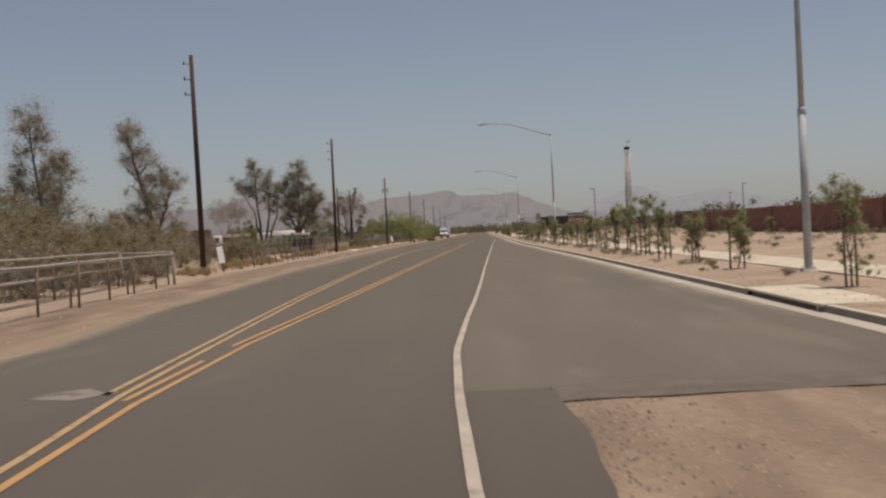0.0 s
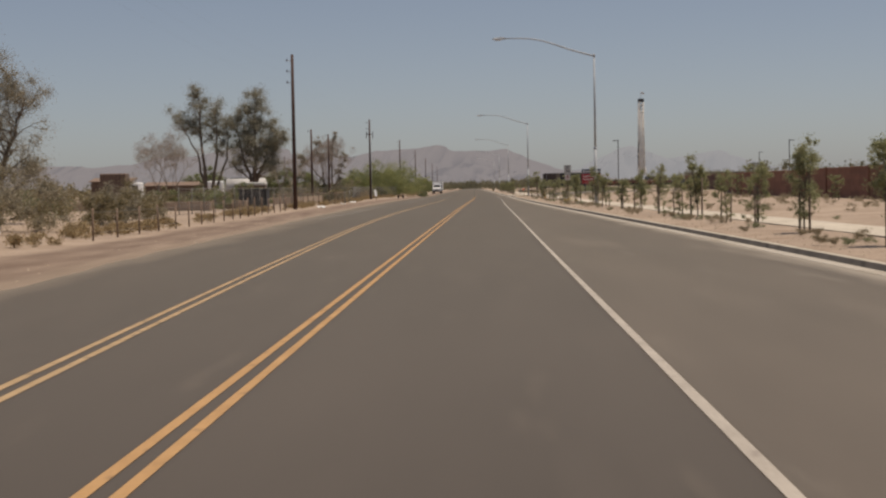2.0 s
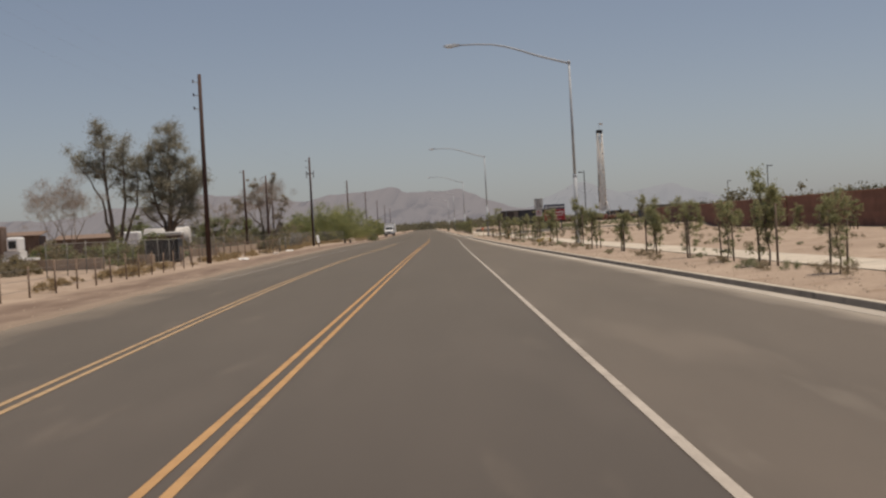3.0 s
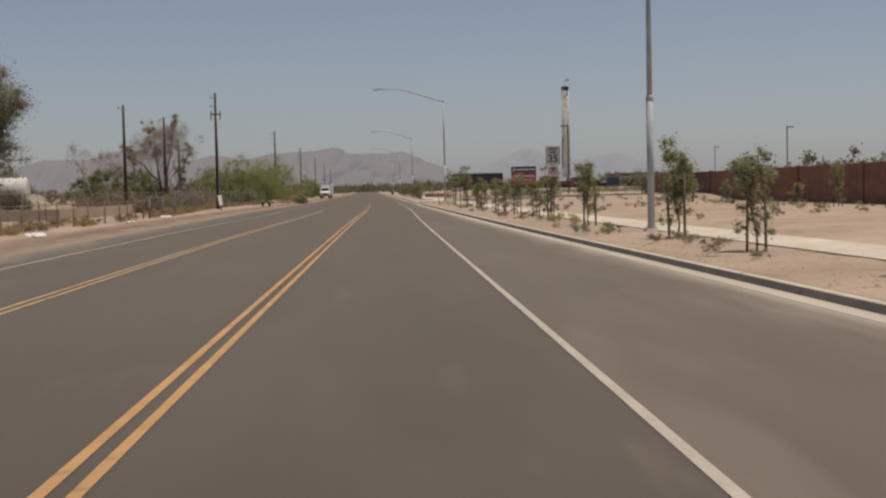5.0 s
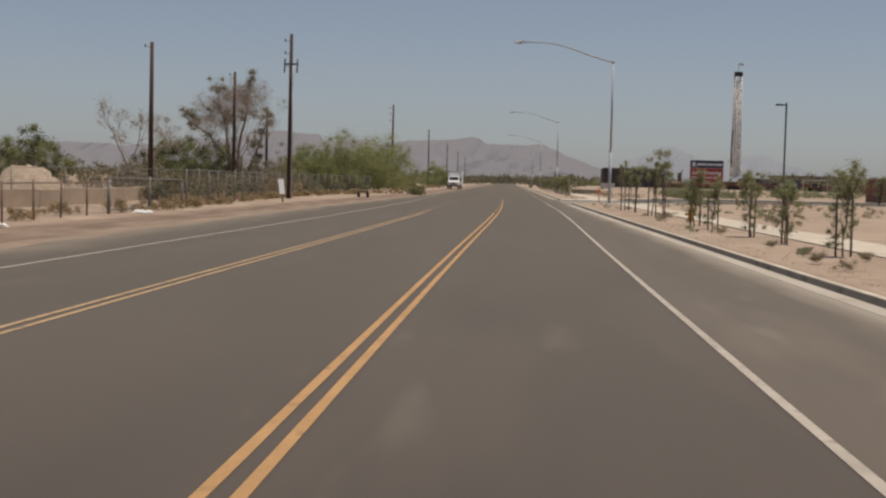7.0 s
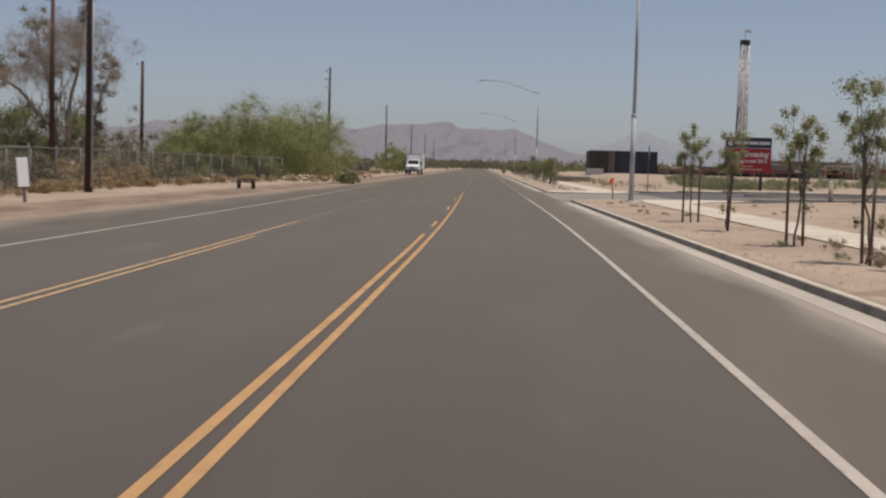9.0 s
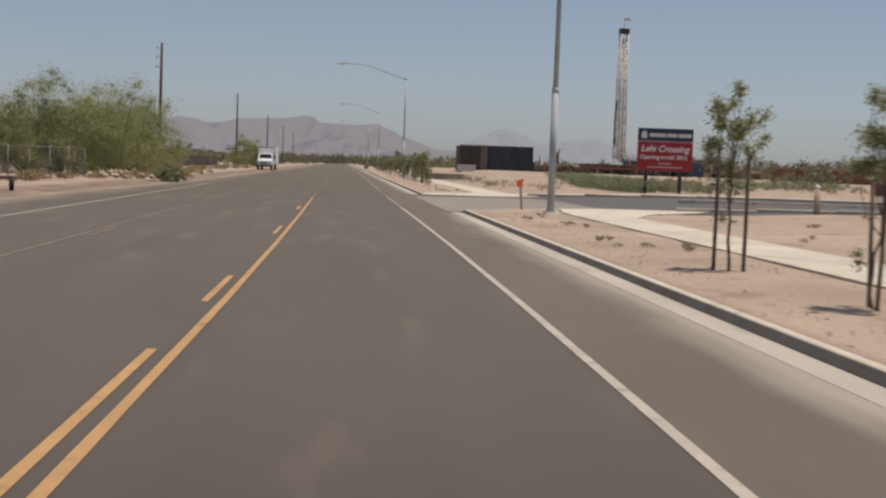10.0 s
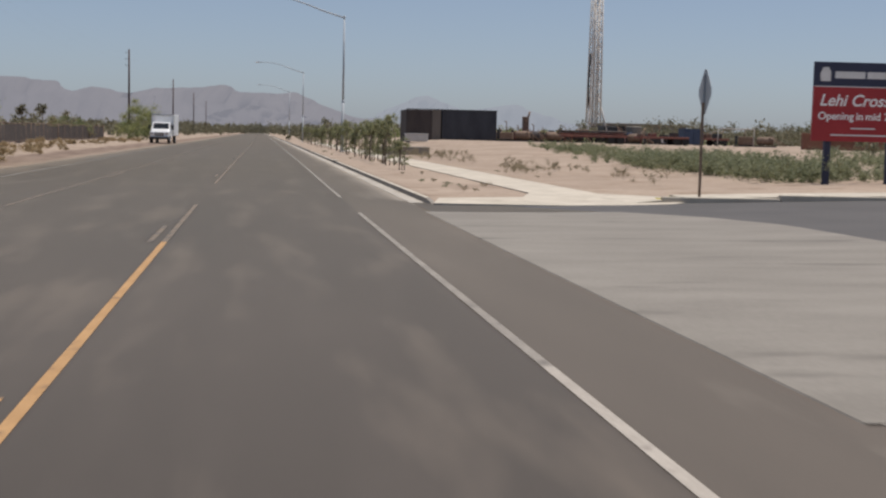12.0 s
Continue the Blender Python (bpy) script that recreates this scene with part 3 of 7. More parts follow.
solid("pavement_lip", lip, SEAL, "rough dark asphalt lip above the gravel patch", "road", kind="structure")


# ---- road markings, 4 mm of paint ----
def stripe(name, centre, width, y0, y1, mat, label):
    s = Shape()
    n = max(1, round((y1 - y0) / (1.0 if y1 < 440 else 30.0)))
    for i in range(n + 1):
        y = y0 + (y1 - y0) * i / n
        w = width / 2 * (1 + 0.10 * noise.noise(Vector((centre(y) * 3, y * 2.3, 4))))
        s.v += [(centre(y) - w, y, 0.005), (centre(y) + w, y, 0.005)]
    s.f = [[2 * i, 2 * i + 1, 2 * i + 3, 2 * i + 2] for i in range(n)]
    s.smooth = [False] * n
    solid(name, s, mat, label, "road marking", kind="structure")


stripe("edge_line", WHITE_R, 0.095, -60, 231, WHITE_LINE, "worn white solid edge line")
stripe("edge_line", WHITE_R, 0.095, 231, 248.5, FADED_WHITE, "dusty white solid edge line")
stripe("edge_line", WHITE_R, 0.095, 254.7, 430, FADED_WHITE, "worn white solid edge line")
stripe("edge_line", WHITE_R, 0.095, 430, 1400, WHITE_LINE, "worn white solid edge line")
stripe("edge_line", WHITE_L, 0.095, 104, 262, WHITE_LINE, "thin white edge line beside the dirt verge")
stripe("edge_line", WHITE_L, 0.088, 262, 430, FADED_WHITE, "thin dusty white edge line beside the dirt verge")
stripe("centre_line", YELLOW_R, 0.088, -60, 241, YELLOW_LINE, "worn yellow solid centre line")
stripe("centre_line", YELLOW_R, 0.088, 241, 250.6, FADED_LINE, "faded yellow solid centre line")
stripe("centre_line", YELLOW_R, 0.088, 262, 430, FADED_LINE, "worn yellow solid centre line")
stripe("centre_line", YELLOW_R, 0.088, 430, 1400, FADED_LINE, "worn yellow solid centre line")
stripe("centre_line", YELLOW_L, 0.088, 13.4, 17.6, YELLOW_LINE, "worn yellow solid centre line")
stripe("centre_line", YELLOW_L, 0.088, 19.8, 195.8, YELLOW_LINE, "worn yellow solid centre line")
stripe("centre_line", FAR_R, 0.088, -60, 193, PALE_LINE, "worn yellow solid turn lane line")
stripe("centre_line", FAR_L, 0.088, 200, 430, FADED_LINE, "faded yellow solid turn lane line")
stripe("centre_line", FAR_L, 0.088, 14, 200, PALE_LINE, "worn yellow solid turn lane line")
for y0 in (199.4, 212.7, 226.8, 240.9, 268, 282, 296, 310):
    paint = YELLOW_LINE if y0 < 235 else FADED_LINE
    stripe("lane_dash", YELLOW_L, 0.088, y0, y0 + 3.2, paint, "short yellow turn lane dash")
    stripe("lane_dash", FAR_R, 0.088, y0 - 2.5, y0 + 0.7, FADED_LINE, "short faded turn lane dash")
# leftover white arrow paint in the turn lane, worn to a smear
smear = Shape().add([(-5.15, 13.9, 0.005), (-4.5, 13.6, 0.005), (-4.3, 13.95, 0.005), (-4.12, 14.0, 0.005), (-4.14, 14.25, 0.005), (-4.35, 14.3, 0.005), (-4.65, 14.7, 0.005), (-4.95, 14.45, 0.005)], [tuple(range(8))])
solid("worn_arrow", smear, WORN_ARROW, "worn remains of a white lane arrow", "road marking", kind="structure")


# ---- kerb, gutter and pavement ----
def sweep(line, profile, ys):
    """A profile of (dx, z) carried along a line."""
    s = Shape()
    n = len(profile)
    for y in ys:
        s.v += [(line(y) + dx, y, z) for dx, z in profile]
    for k in range(len(ys) - 1):
        for i in range(n - 1):
            a = k * n + i
            s.f.append([a, a + n, a + n + 1, a + 1])
    s.f += [list(range(n)), list(range(len(s.v) - 1, len(s.v) - n - 1, -1))]
    s.smooth = [False] * len(s.f)
    return s


gutter_profile = [(-0.02, -0.06), (-0.02, 0.004), (0.3, -0.012), (0.415, -0.014), (0.415, -0.06)]
top_profile = [(0.013, 0.082), (0.017, 0.103), (0.036, 0.112), (0.118, 0.116), (0.127, 0.08)]
kerb_profile = [(-0.005, -0.06), (0.0, 0.0), (0.014, 0.09), (0.03, 0.104), (0.05, 0.109), (0.115, 0.111), (0.123, 0.08), (0.123, -0.05)]
INLET = (21.7, 27.2)
near = lambda a, b, d=3.0: list(np.linspace(a, b, max(2, round((b - a) / d) + 1)))
solid("gutter", sweep(GUTTER_IN, gutter_profile, near(SEAM + 0.1, CORNER_S + 0.6)), GUTTER, "pale concrete gutter pan streaked with dust", "gutter", kind="structure")
solid("gutter", sweep(GUTTER_IN, gutter_profile, near(CORNER_N - 0.5, 430)), GUTTER, "pale concrete gutter pan streaked with dust", "gutter", kind="structure")
solid("gutter", sweep(GUTTER_IN, gutter_profile, near(430, 1400, 80)), GUTTER, "pale concrete gutter pan running into the distance", "gutter", kind="structure")


def kerb_run(y0, y1):
    """Kerb cast in three metre lengths with narrow joints."""
    holder = thing("kerb", "pale concrete kerb cast in short lengths", "kerb", kind="structure")
    y = y0
    while y < y1 - 0.05:
        e = min(y + 3.05, y1)
        part("kerb_section", sweep(KERB_FACE, kerb_profile, [y, e - 0.005]), KERB_STONE, holder)
        # separate paler cap puts the sunlit top of the kerb into colour
        part("kerb_top", sweep(KERB_FACE, top_profile, [y, e - 0.003]), CONCRETE, holder, "top edge coloured paler as the sunlit side")
        y = e
    return holder


kerb_run(SEAM + 0.1, INLET[0])
kerb_run(INLET[1], CORNER_S - 0.9)
kerb_run(CORNER_N + 0.9, 330)
solid("kerb", sweep(KERB_FACE, kerb_profile, near(330, 1400, 30)), KERB_STONE, "pale concrete kerb running into the distance", "kerb", kind="structure")
for y0, y1 in ((CORNER_S - 0.9, CORNER_S + 0.35), (CORNER_N + 0.9, CORNER_N - 0.3)):
    s = Shape()
    for y, k in ((y0, 1.0), ((y0 + y1) / 2, 0.72), (y1, 0.12)):
        s.v += [(KERB_FACE(y) + dx, y, z * k if z > 0 else z) for dx, z in kerb_profile]
    n = len(kerb_profile)
    s.f = [[k * n + i, k * n + n + i, k * n + n + i + 1, k * n + i + 1] for k in range(2) for i in range(n - 1)] + [list(range(2 * n, 3 * n))]
    s.smooth = [False] * len(s.f)
    solid("kerb", s, KERB_STONE, "kerb end sloping down to the side street", "kerb", kind="structure")

# storm drain with a dark mouth under a concrete slab
drain = thing("storm_drain", "kerb inlet storm drain with a dark mouth under a concrete slab", "storm drain", pose(KERB_FACE(24.5), 24.45, 0))
half = (INLET[1] - INLET[0]) / 2
part("slab", Shape().box((-0.02, -half - 0.4, 0.075), (1.35, half + 0.4, 0.128), 0.02), CONCRETE, drain)
# black sheet at the back of the recess paints in its shade
part("mouth", Shape().box((0.30, -half, -0.35), (0.34, half, 0.10)), TRUCK_DARK, drain, "black panel in place of the shaded opening")
part("throat", Shape().box((0.0, -half, -0.36), (0.30, half, -0.33)), SEAL, drain, "dark recessed throat")
part("end_wall", Shape().box((0.0, -half - 0.1, -0.3), (0.3, -half, 0.1)), CONCRETE, drain)
part("end_wall", Shape().box((0.0, half, -0.3), (0.3, half + 0.1, 0.1)), CONCRETE, drain)


def slab_walk(label, y0, y1, d0, d1, length=1.9):
    """Pavement laid as separate slabs with open joints."""
    holder = thing("pavement", label, "pavement", kind="structure")
    y = y0
    while y < y1 - 0.1:
        e = min(y + length, y1)
        a, b = y, e - 0.02
        s = Shape()
        for z, k in ((-0.05, 0), (0.0, 0)):
            for x, yy in ((KERB_BACK(a) + d0, a), (KERB_BACK(a) + d1, a), (KERB_BACK(b) + d1, b), (KERB_BACK(b) + d0, b)):
                s.v.append((x, yy, right_z(x, yy) + 0.035 + z))
        s.f = [[4, 5, 6, 7], [0, 1, 5, 4], [1, 2, 6, 5], [2, 3, 7, 6], [3, 0, 4, 7]]
        s.smooth = [False] * 5
        part("paving_slab", s, CONCRETE, holder)
        y = e
    return holder


slab_walk("pale concrete pavement slabs through the desert strip", 14, CORNER_S - 4.5, 3.05, 5.0)
slab_walk("pale concrete pavement slabs beyond the side street", CORNER_N + 3.5, 420, 3.05, 5.0)

# side street: asphalt, concrete apron, corner pavements and kerbs
def sheet(fn_left, fn_right, ys, lift, cols=8):
    s = Shape()
    for y in ys:
        for i in range(cols + 1):
            x = fn_left(y) + (fn_right(y) - fn_left(y)) * (i - 1) / (cols - 1) if i else fn_left(y) - 0.04
            s.v.append((x, y, street_z(x) + (lift if i else -0.03)))
    w = cols + 1
    s.f = [[j * w + i, j * w + i + 1, (j + 1) * w + i + 1, (j + 1) * w + i] for j in range(len(ys) - 1) for i in range(cols)]
    s.smooth = [False] * len(s.f)
    return s


APRON_OUT = line_of([(228.5, 9.2), (231, 10.6), (233.5, 10.2), (237, 9.85), (241, 9.9), (245, 9.8), (247.5, 9.0), (250, 7.2), (252.3, 5.6)])
apron_ys = list(np.linspace(CORNER_S - 0.3, 249.2, 22))
solid("apron", sheet(lambda y: GUTTER_IN(y) - 0.12, APRON_OUT, apron_ys, 0.012), APRON, "grey brushed concrete apron streaked by tyres", "pavement", kind="structure")
solid("side_road", sheet(lambda y: APRON_OUT(y) - 0.3, lambda y: 120.0, list(np.linspace(CORNER_S, CORNER_N, 12)), 0.004, 60), ASPHALT_NEW, "dark newer asphalt side street", "road", kind="structure")
solid("apron", sheet(lambda y: GUTTER_IN(y), lambda y: APRON_OUT(y) - 0.28, list(np.linspace(249.2, CORNER_N + 0.4, 5)), 0.008), ASPHALT, "grey asphalt edge of the side street", "road", kind="structure")


def corner_fill(points, label):
    """A corner of pavement: a slab outlined by points."""
    s = Shape()
    top = [(x, y, right_z(x, y) + 0.04 if z is None else z) for x, y, z in points]
    n = len(top)
    s.v = top + [(x, y, z - 0.12) for x, y, z in top]
    s.f = [list(range(n))] + [[i, n + i, n + (i + 1) % n, (i + 1) % n] for i in range(n)]
    s.smooth = [False] * len(s.f)
    solid("pavement", s, CONCRETE, label, "pavement", kind="structure")


kb = KERB_BACK(226)
corner_fill([(kb + 3.0, 224.65, None), (kb + 4.95, 224.65, None), (kb + 6.2, 228.2, None), (kb + 8.2, 229.9, None), (kb + 9.2, 231.3, None), (11.0, 232.3, 0.20), (10.2, 233.9, 0.15), (8.8, 233.7, 0.115), (7.62, 232.75, 0.10), (7.88, 231.7, 0.13), (7.62, 229.9, 0.155), (7.36, 228.3, None)], "pale concrete corner pavement with a ramp to the side street")
corner_fill([(4.14, 228.42, 0.10), (6.0, 230.86, 0.12), (7.36, 232.72, 0.115), (7.62, 232.75, 0.11), (7.55, 233.02, 0.085), (7.24, 232.98, 0.075), (5.84, 231.1, 0.06), (4.06, 228.9, 0.03)], "narrow concrete edging round the corner")
# soil of the corner, a little hollow between the edging and the pavement
soil = Shape()
rim = [(4.20, 228.36, 0.095), (5.1, 229.62, 0.11), (6.0, 230.82, 0.12), (6.7, 231.8, 0.12), (7.38, 232.68, 0.115), (7.60, 232.70, 0.11), (7.80, 231.7, 0.12), (7.56, 229.9, 0.135), (7.30, 228.3, 0.14), (7.0, 227.4, 0.10), (5.6, 227.4, 0.09), (4.4, 227.6, 0.085)]
soil.v = [(6.3, 229.4, 0.145)] + rim + [(6.3 + (x - 6.3) * 0.55, 229.4 + (y - 229.4) * 0.55, 0.14 + 0.025 * noise.noise(Vector((x * 2, y * 2, 4)))) for x, y, z in rim]
n = len(rim)
soil.f = [[0, n + 1 + i, n + 1 + (i + 1) % n] for i in range(n)] + [[1 + i, 1 + (i + 1) % n, n + 1 + (i + 1) % n, n + 1 + i] for i in range(n)]
soil.smooth = [True] * len(soil.f)
solid("ground", soil, DIRT, "tan gravelly soil in the corner of the side street", "ground", kind="structure")
kb = KERB_BACK(256)
corner_fill([(kb - 0.1, 251.9, 0.05), (kb + 3.0, 251.6, 0.06), (kb + 5.6, 251.9, 0.10), (kb + 6.3, 252.3, 0.165), (kb + 6.4, 254.4, None), (kb + 5.0, 255.95, None), (kb + 3.05, 255.95, None), (kb + 2.4, 253.6, 0.15), (kb + 0.2, 253.1, 0.12)], "pale concrete corner pavement on the far side of the side street")
edge_z = lambda x: max(right_z(x, 250) + 0.055, street_z(x) + 0.13)
strip = thing("pavement", "pale concrete pavement slabs along the side street", "pavement", kind="structure")
x = kb + 6.3
while x < 90:
    part("paving_slab", Shape().add([(x, 252.45, edge_z(x) - 0.02), (x + 1.88, 252.45, edge_z(x + 1.88) - 0.02), (x + 1.88, 253.9, edge_z(x + 1.88)), (x, 253.9, edge_z(x)), (x, 253.9, edge_z(x) - 0.2), (x + 1.88, 253.9, edge_z(x + 1.88) - 0.2)], [(0, 1, 2, 3), (3, 2, 5, 4)]), CONCRETE, strip)
    x += 1.9
solid("kerb", Shape().add([(kb + 4.2, 252.22, 0.05), (kb + 5.62, 252.22, 0.20), (kb + 5.62, 252.43, 0.20), (kb + 4.2, 252.43, 0.06), (kb + 5.62, 252.22, -0.05), (kb + 4.2, 252.22, -0.05)], [(0, 1, 2, 3), (0, 5, 4, 1)]), CONCRETE, "pale kerb end sloping down to the corner", "kerb", kind="structure")
far_kerb = thing("kerb", "pale concrete kerb along the side street", "kerb", kind="structure")
x = kb + 5.6
while x < 60:
    part("kerb_section", Shape().box((x, 252.22, street_z(x) - 0.08), (x + 3.0, 252.43, edge_z(x + 1.5)), 0.025), CONCRETE, far_kerb)
    x += 3.02
near_kerb = thing("kerb", "pale concrete kerb on the near side of the side street", "kerb", kind="structure")
x = kb + 8.0
while x < 60:
    part("kerb_section", Shape().box((x, 231.3, street_z(x) - 0.08), (x + 3.0, 231.5, edge_z(x + 1.5)), 0.025), CONCRETE, near_kerb)
    x += 3.02
# kerbed island in the mouth of the side street
isle = thing("traffic_island", "low concrete kerbed island in the side street", "traffic island", pose(15.2, 242.6, street_z(15.5)))
ring = [(0.0, 0.0), (0.6, -0.75), (2.0, -0.95), (26, -0.95), (26, 0.95), (2.0, 0.95), (0.6, 0.75)]
inner = [(0.28, 0.0), (0.78, -0.55), (2.0, -0.74), (26, -0.74), (26, 0.74), (2.0, 0.74), (0.78, 0.55)]
s = Shape()
zz = lambda x: street_z(15.2 + x) - street_z(15.5)
s.v = [(x, y, zz(x) - 0.05) for x, y in ring] + [(x + 0.03, y * 0.97, zz(x) + 0.15) for x, y in ring] + [(x, y, zz(x) + 0.15) for x, y in inner]
s.f = [[i, (i + 1) % 7, 7 + (i + 1) % 7, 7 + i] for i in range(7)] + [[7 + i, 7 + (i + 1) % 7, 14 + (i + 1) % 7, 14 + i] for i in range(7)]
s.smooth = [False] * 14
part("island_kerb", s, CONCRETE, isle)
part("island_soil", Shape().add([(x, y, zz(x) + 0.13) for x, y in inner], [tuple(range(7))]), DIRT, isle, "bare soil")


# ---- backdrop: mountains ----
def ridge(name, rows, y0, depth, mat, label, seed, rough=0.16, step=9.0, fold=1.0):
    xs = np.arange(rows[0][0], rows[-1][0] + 1, step)
    hs = np.interp(xs, [r[0] for r in rows], [r[1] for r in rows])
    prof = [0.0, 0.28, 0.5, 0.74, 0.9, 1.0, 0.7]
    s = Shape()
    for j, p in enumerate(prof):
        for x, h in zip(xs, hs):
            k = noise.fractal(Vector((x / 170.0, j * 0.9, seed)), 1.0, 2.0, 4)
            k2 = noise.noise(Vector((x / 45.0, j * 0.5, seed + 5))) + 0.6 * noise.noise(Vector((x / 17.0, j * 0.8, seed + 9)))
            s.v.append((x + 30 * fold * k, y0 + depth * j / 6 + 60 * fold * k2, max(-5, 1.04 * h * p * (1 + rough * k * (0.4 if j == 5 else 1.6)) + (3 * fold * k2 if j else -6))))
    w = len(xs)
    s.f = [[j * w + i, j * w + i + 1, (j + 1) * w + i + 1, (j + 1) * w + i] for j in range(len(prof) - 1) for i in range(w - 1)]
    s.smooth = [True] * len(s.f)
    solid(name, s, mat, label, "mountains", kind="structure")


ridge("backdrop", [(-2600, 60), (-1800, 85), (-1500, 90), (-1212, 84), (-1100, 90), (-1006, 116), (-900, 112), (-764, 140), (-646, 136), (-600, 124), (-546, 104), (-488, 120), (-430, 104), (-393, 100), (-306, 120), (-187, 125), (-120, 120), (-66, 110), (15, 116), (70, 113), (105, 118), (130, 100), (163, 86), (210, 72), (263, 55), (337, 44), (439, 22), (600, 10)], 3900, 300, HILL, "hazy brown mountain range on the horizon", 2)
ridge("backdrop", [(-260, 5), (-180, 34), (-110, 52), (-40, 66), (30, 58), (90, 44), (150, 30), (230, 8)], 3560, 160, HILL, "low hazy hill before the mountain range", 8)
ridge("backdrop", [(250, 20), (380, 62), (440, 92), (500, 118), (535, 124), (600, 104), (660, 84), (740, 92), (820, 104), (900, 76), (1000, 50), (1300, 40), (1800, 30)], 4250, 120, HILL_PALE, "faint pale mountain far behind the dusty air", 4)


SLOPE = material("scrub-covered slope", (0.058, 0.060, 0.040), (0.105, 0.102, 0.070), scale=0.07, fine=0.6, rough=1.0, bump=0.0, spots=(0.075, 0.08, 0.05), spot_scale=0.2, spot_cut=0.5)
ridge("backdrop", [(66, -3), (84, 0.2), (108, 1.2), (135, 3.0), (160, 5.0), (190, 6.6), (240, 7.0), (320, 6.4), (460, 5.0), (600, -2)], 560, 90, SLOPE, "low scrub-covered rise beyond the block wall", 6, 0.05, 4.0, 0.12)


# ---- loose gravel ----
def stones(name, spots, label, seed, mat=RUBBLE):
    """Many small broken stones as one sheet of gravel."""
    rng = np.random.default_rng(seed)
    s = Shape()
    shape = [(1, 0, 0), (0.2, 0.9, 0.1), (-0.9, 0.3, 0), (-0.3, -0.9, 0), (0, 0, 0.75)]
    for x, y, z, r in spots:
        a = rng.random() * 6.3
        c, sn = math.cos(a), math.sin(a)
        k = r * (0.7 + 0.6 * rng.random(5))
        s.add([(x + (p[0] * c - p[1] * sn) * q, y + (p[0] * sn + p[1] * c) * q, z - 0.01 + p[2] * q) for p, q in zip(shape, k)], [(0, 1, 4), (1, 2, 4), (2, 3, 4), (3, 0, 4)])
    solid(name, s, mat, label, "gravel", kind="stuff")


gr = random.Random(31)
spots = []
for i in range(2600):
    y = gr.uniform(4, SEAM - 0.6)
    spots.append((PATCH_X(y) + abs(gr.gauss(0, 1.9)) + 0.05, y, -0.038, gr.choice((0.006, 0.009, 0.013, 0.018))))
for i in range(3200):
    y = gr.uniform(20, 226)
    x = KERB_BACK(y) + gr.uniform(0.15, 3.0)
    spots.append((x, y, right_z(x, y), gr.choice((0.02, 0.03, 0.045))))
for i in range(700):
    y = gr.uniform(20, 280)
    x = ROAD_L(y) - gr.expovariate(0.5) - 0.1
    spots.append((x, y, left_z(x, y), gr.choice((0.02, 0.03, 0.05))))
stones("gravel", spots, "loose gravel strewn over bare soil", 3)
crumbs = []
for i in range(900):
    y = gr.uniform(4, SEAM - 0.5)
    crumbs.append((PATCH_X(y) + abs(gr.gauss(0, 0.45)) * (1.0 + 0.8 * noise.noise(Vector((0, y * 0.9, 3)))), y, -0.04, gr.choice((0.008, 0.012, 0.018, 0.026))))
for i in range(250):
    y = gr.uniform(5, SEAM - 0.7)
    crumbs.append((PATCH_X(y) + gr.uniform(0.3, 5), y, -0.04, gr.choice((0.008, 0.012, 0.02))))
stones("asphalt_crumbs", crumbs, "dark crumbs of broken asphalt along the gravel patch", 8, CRUMB)


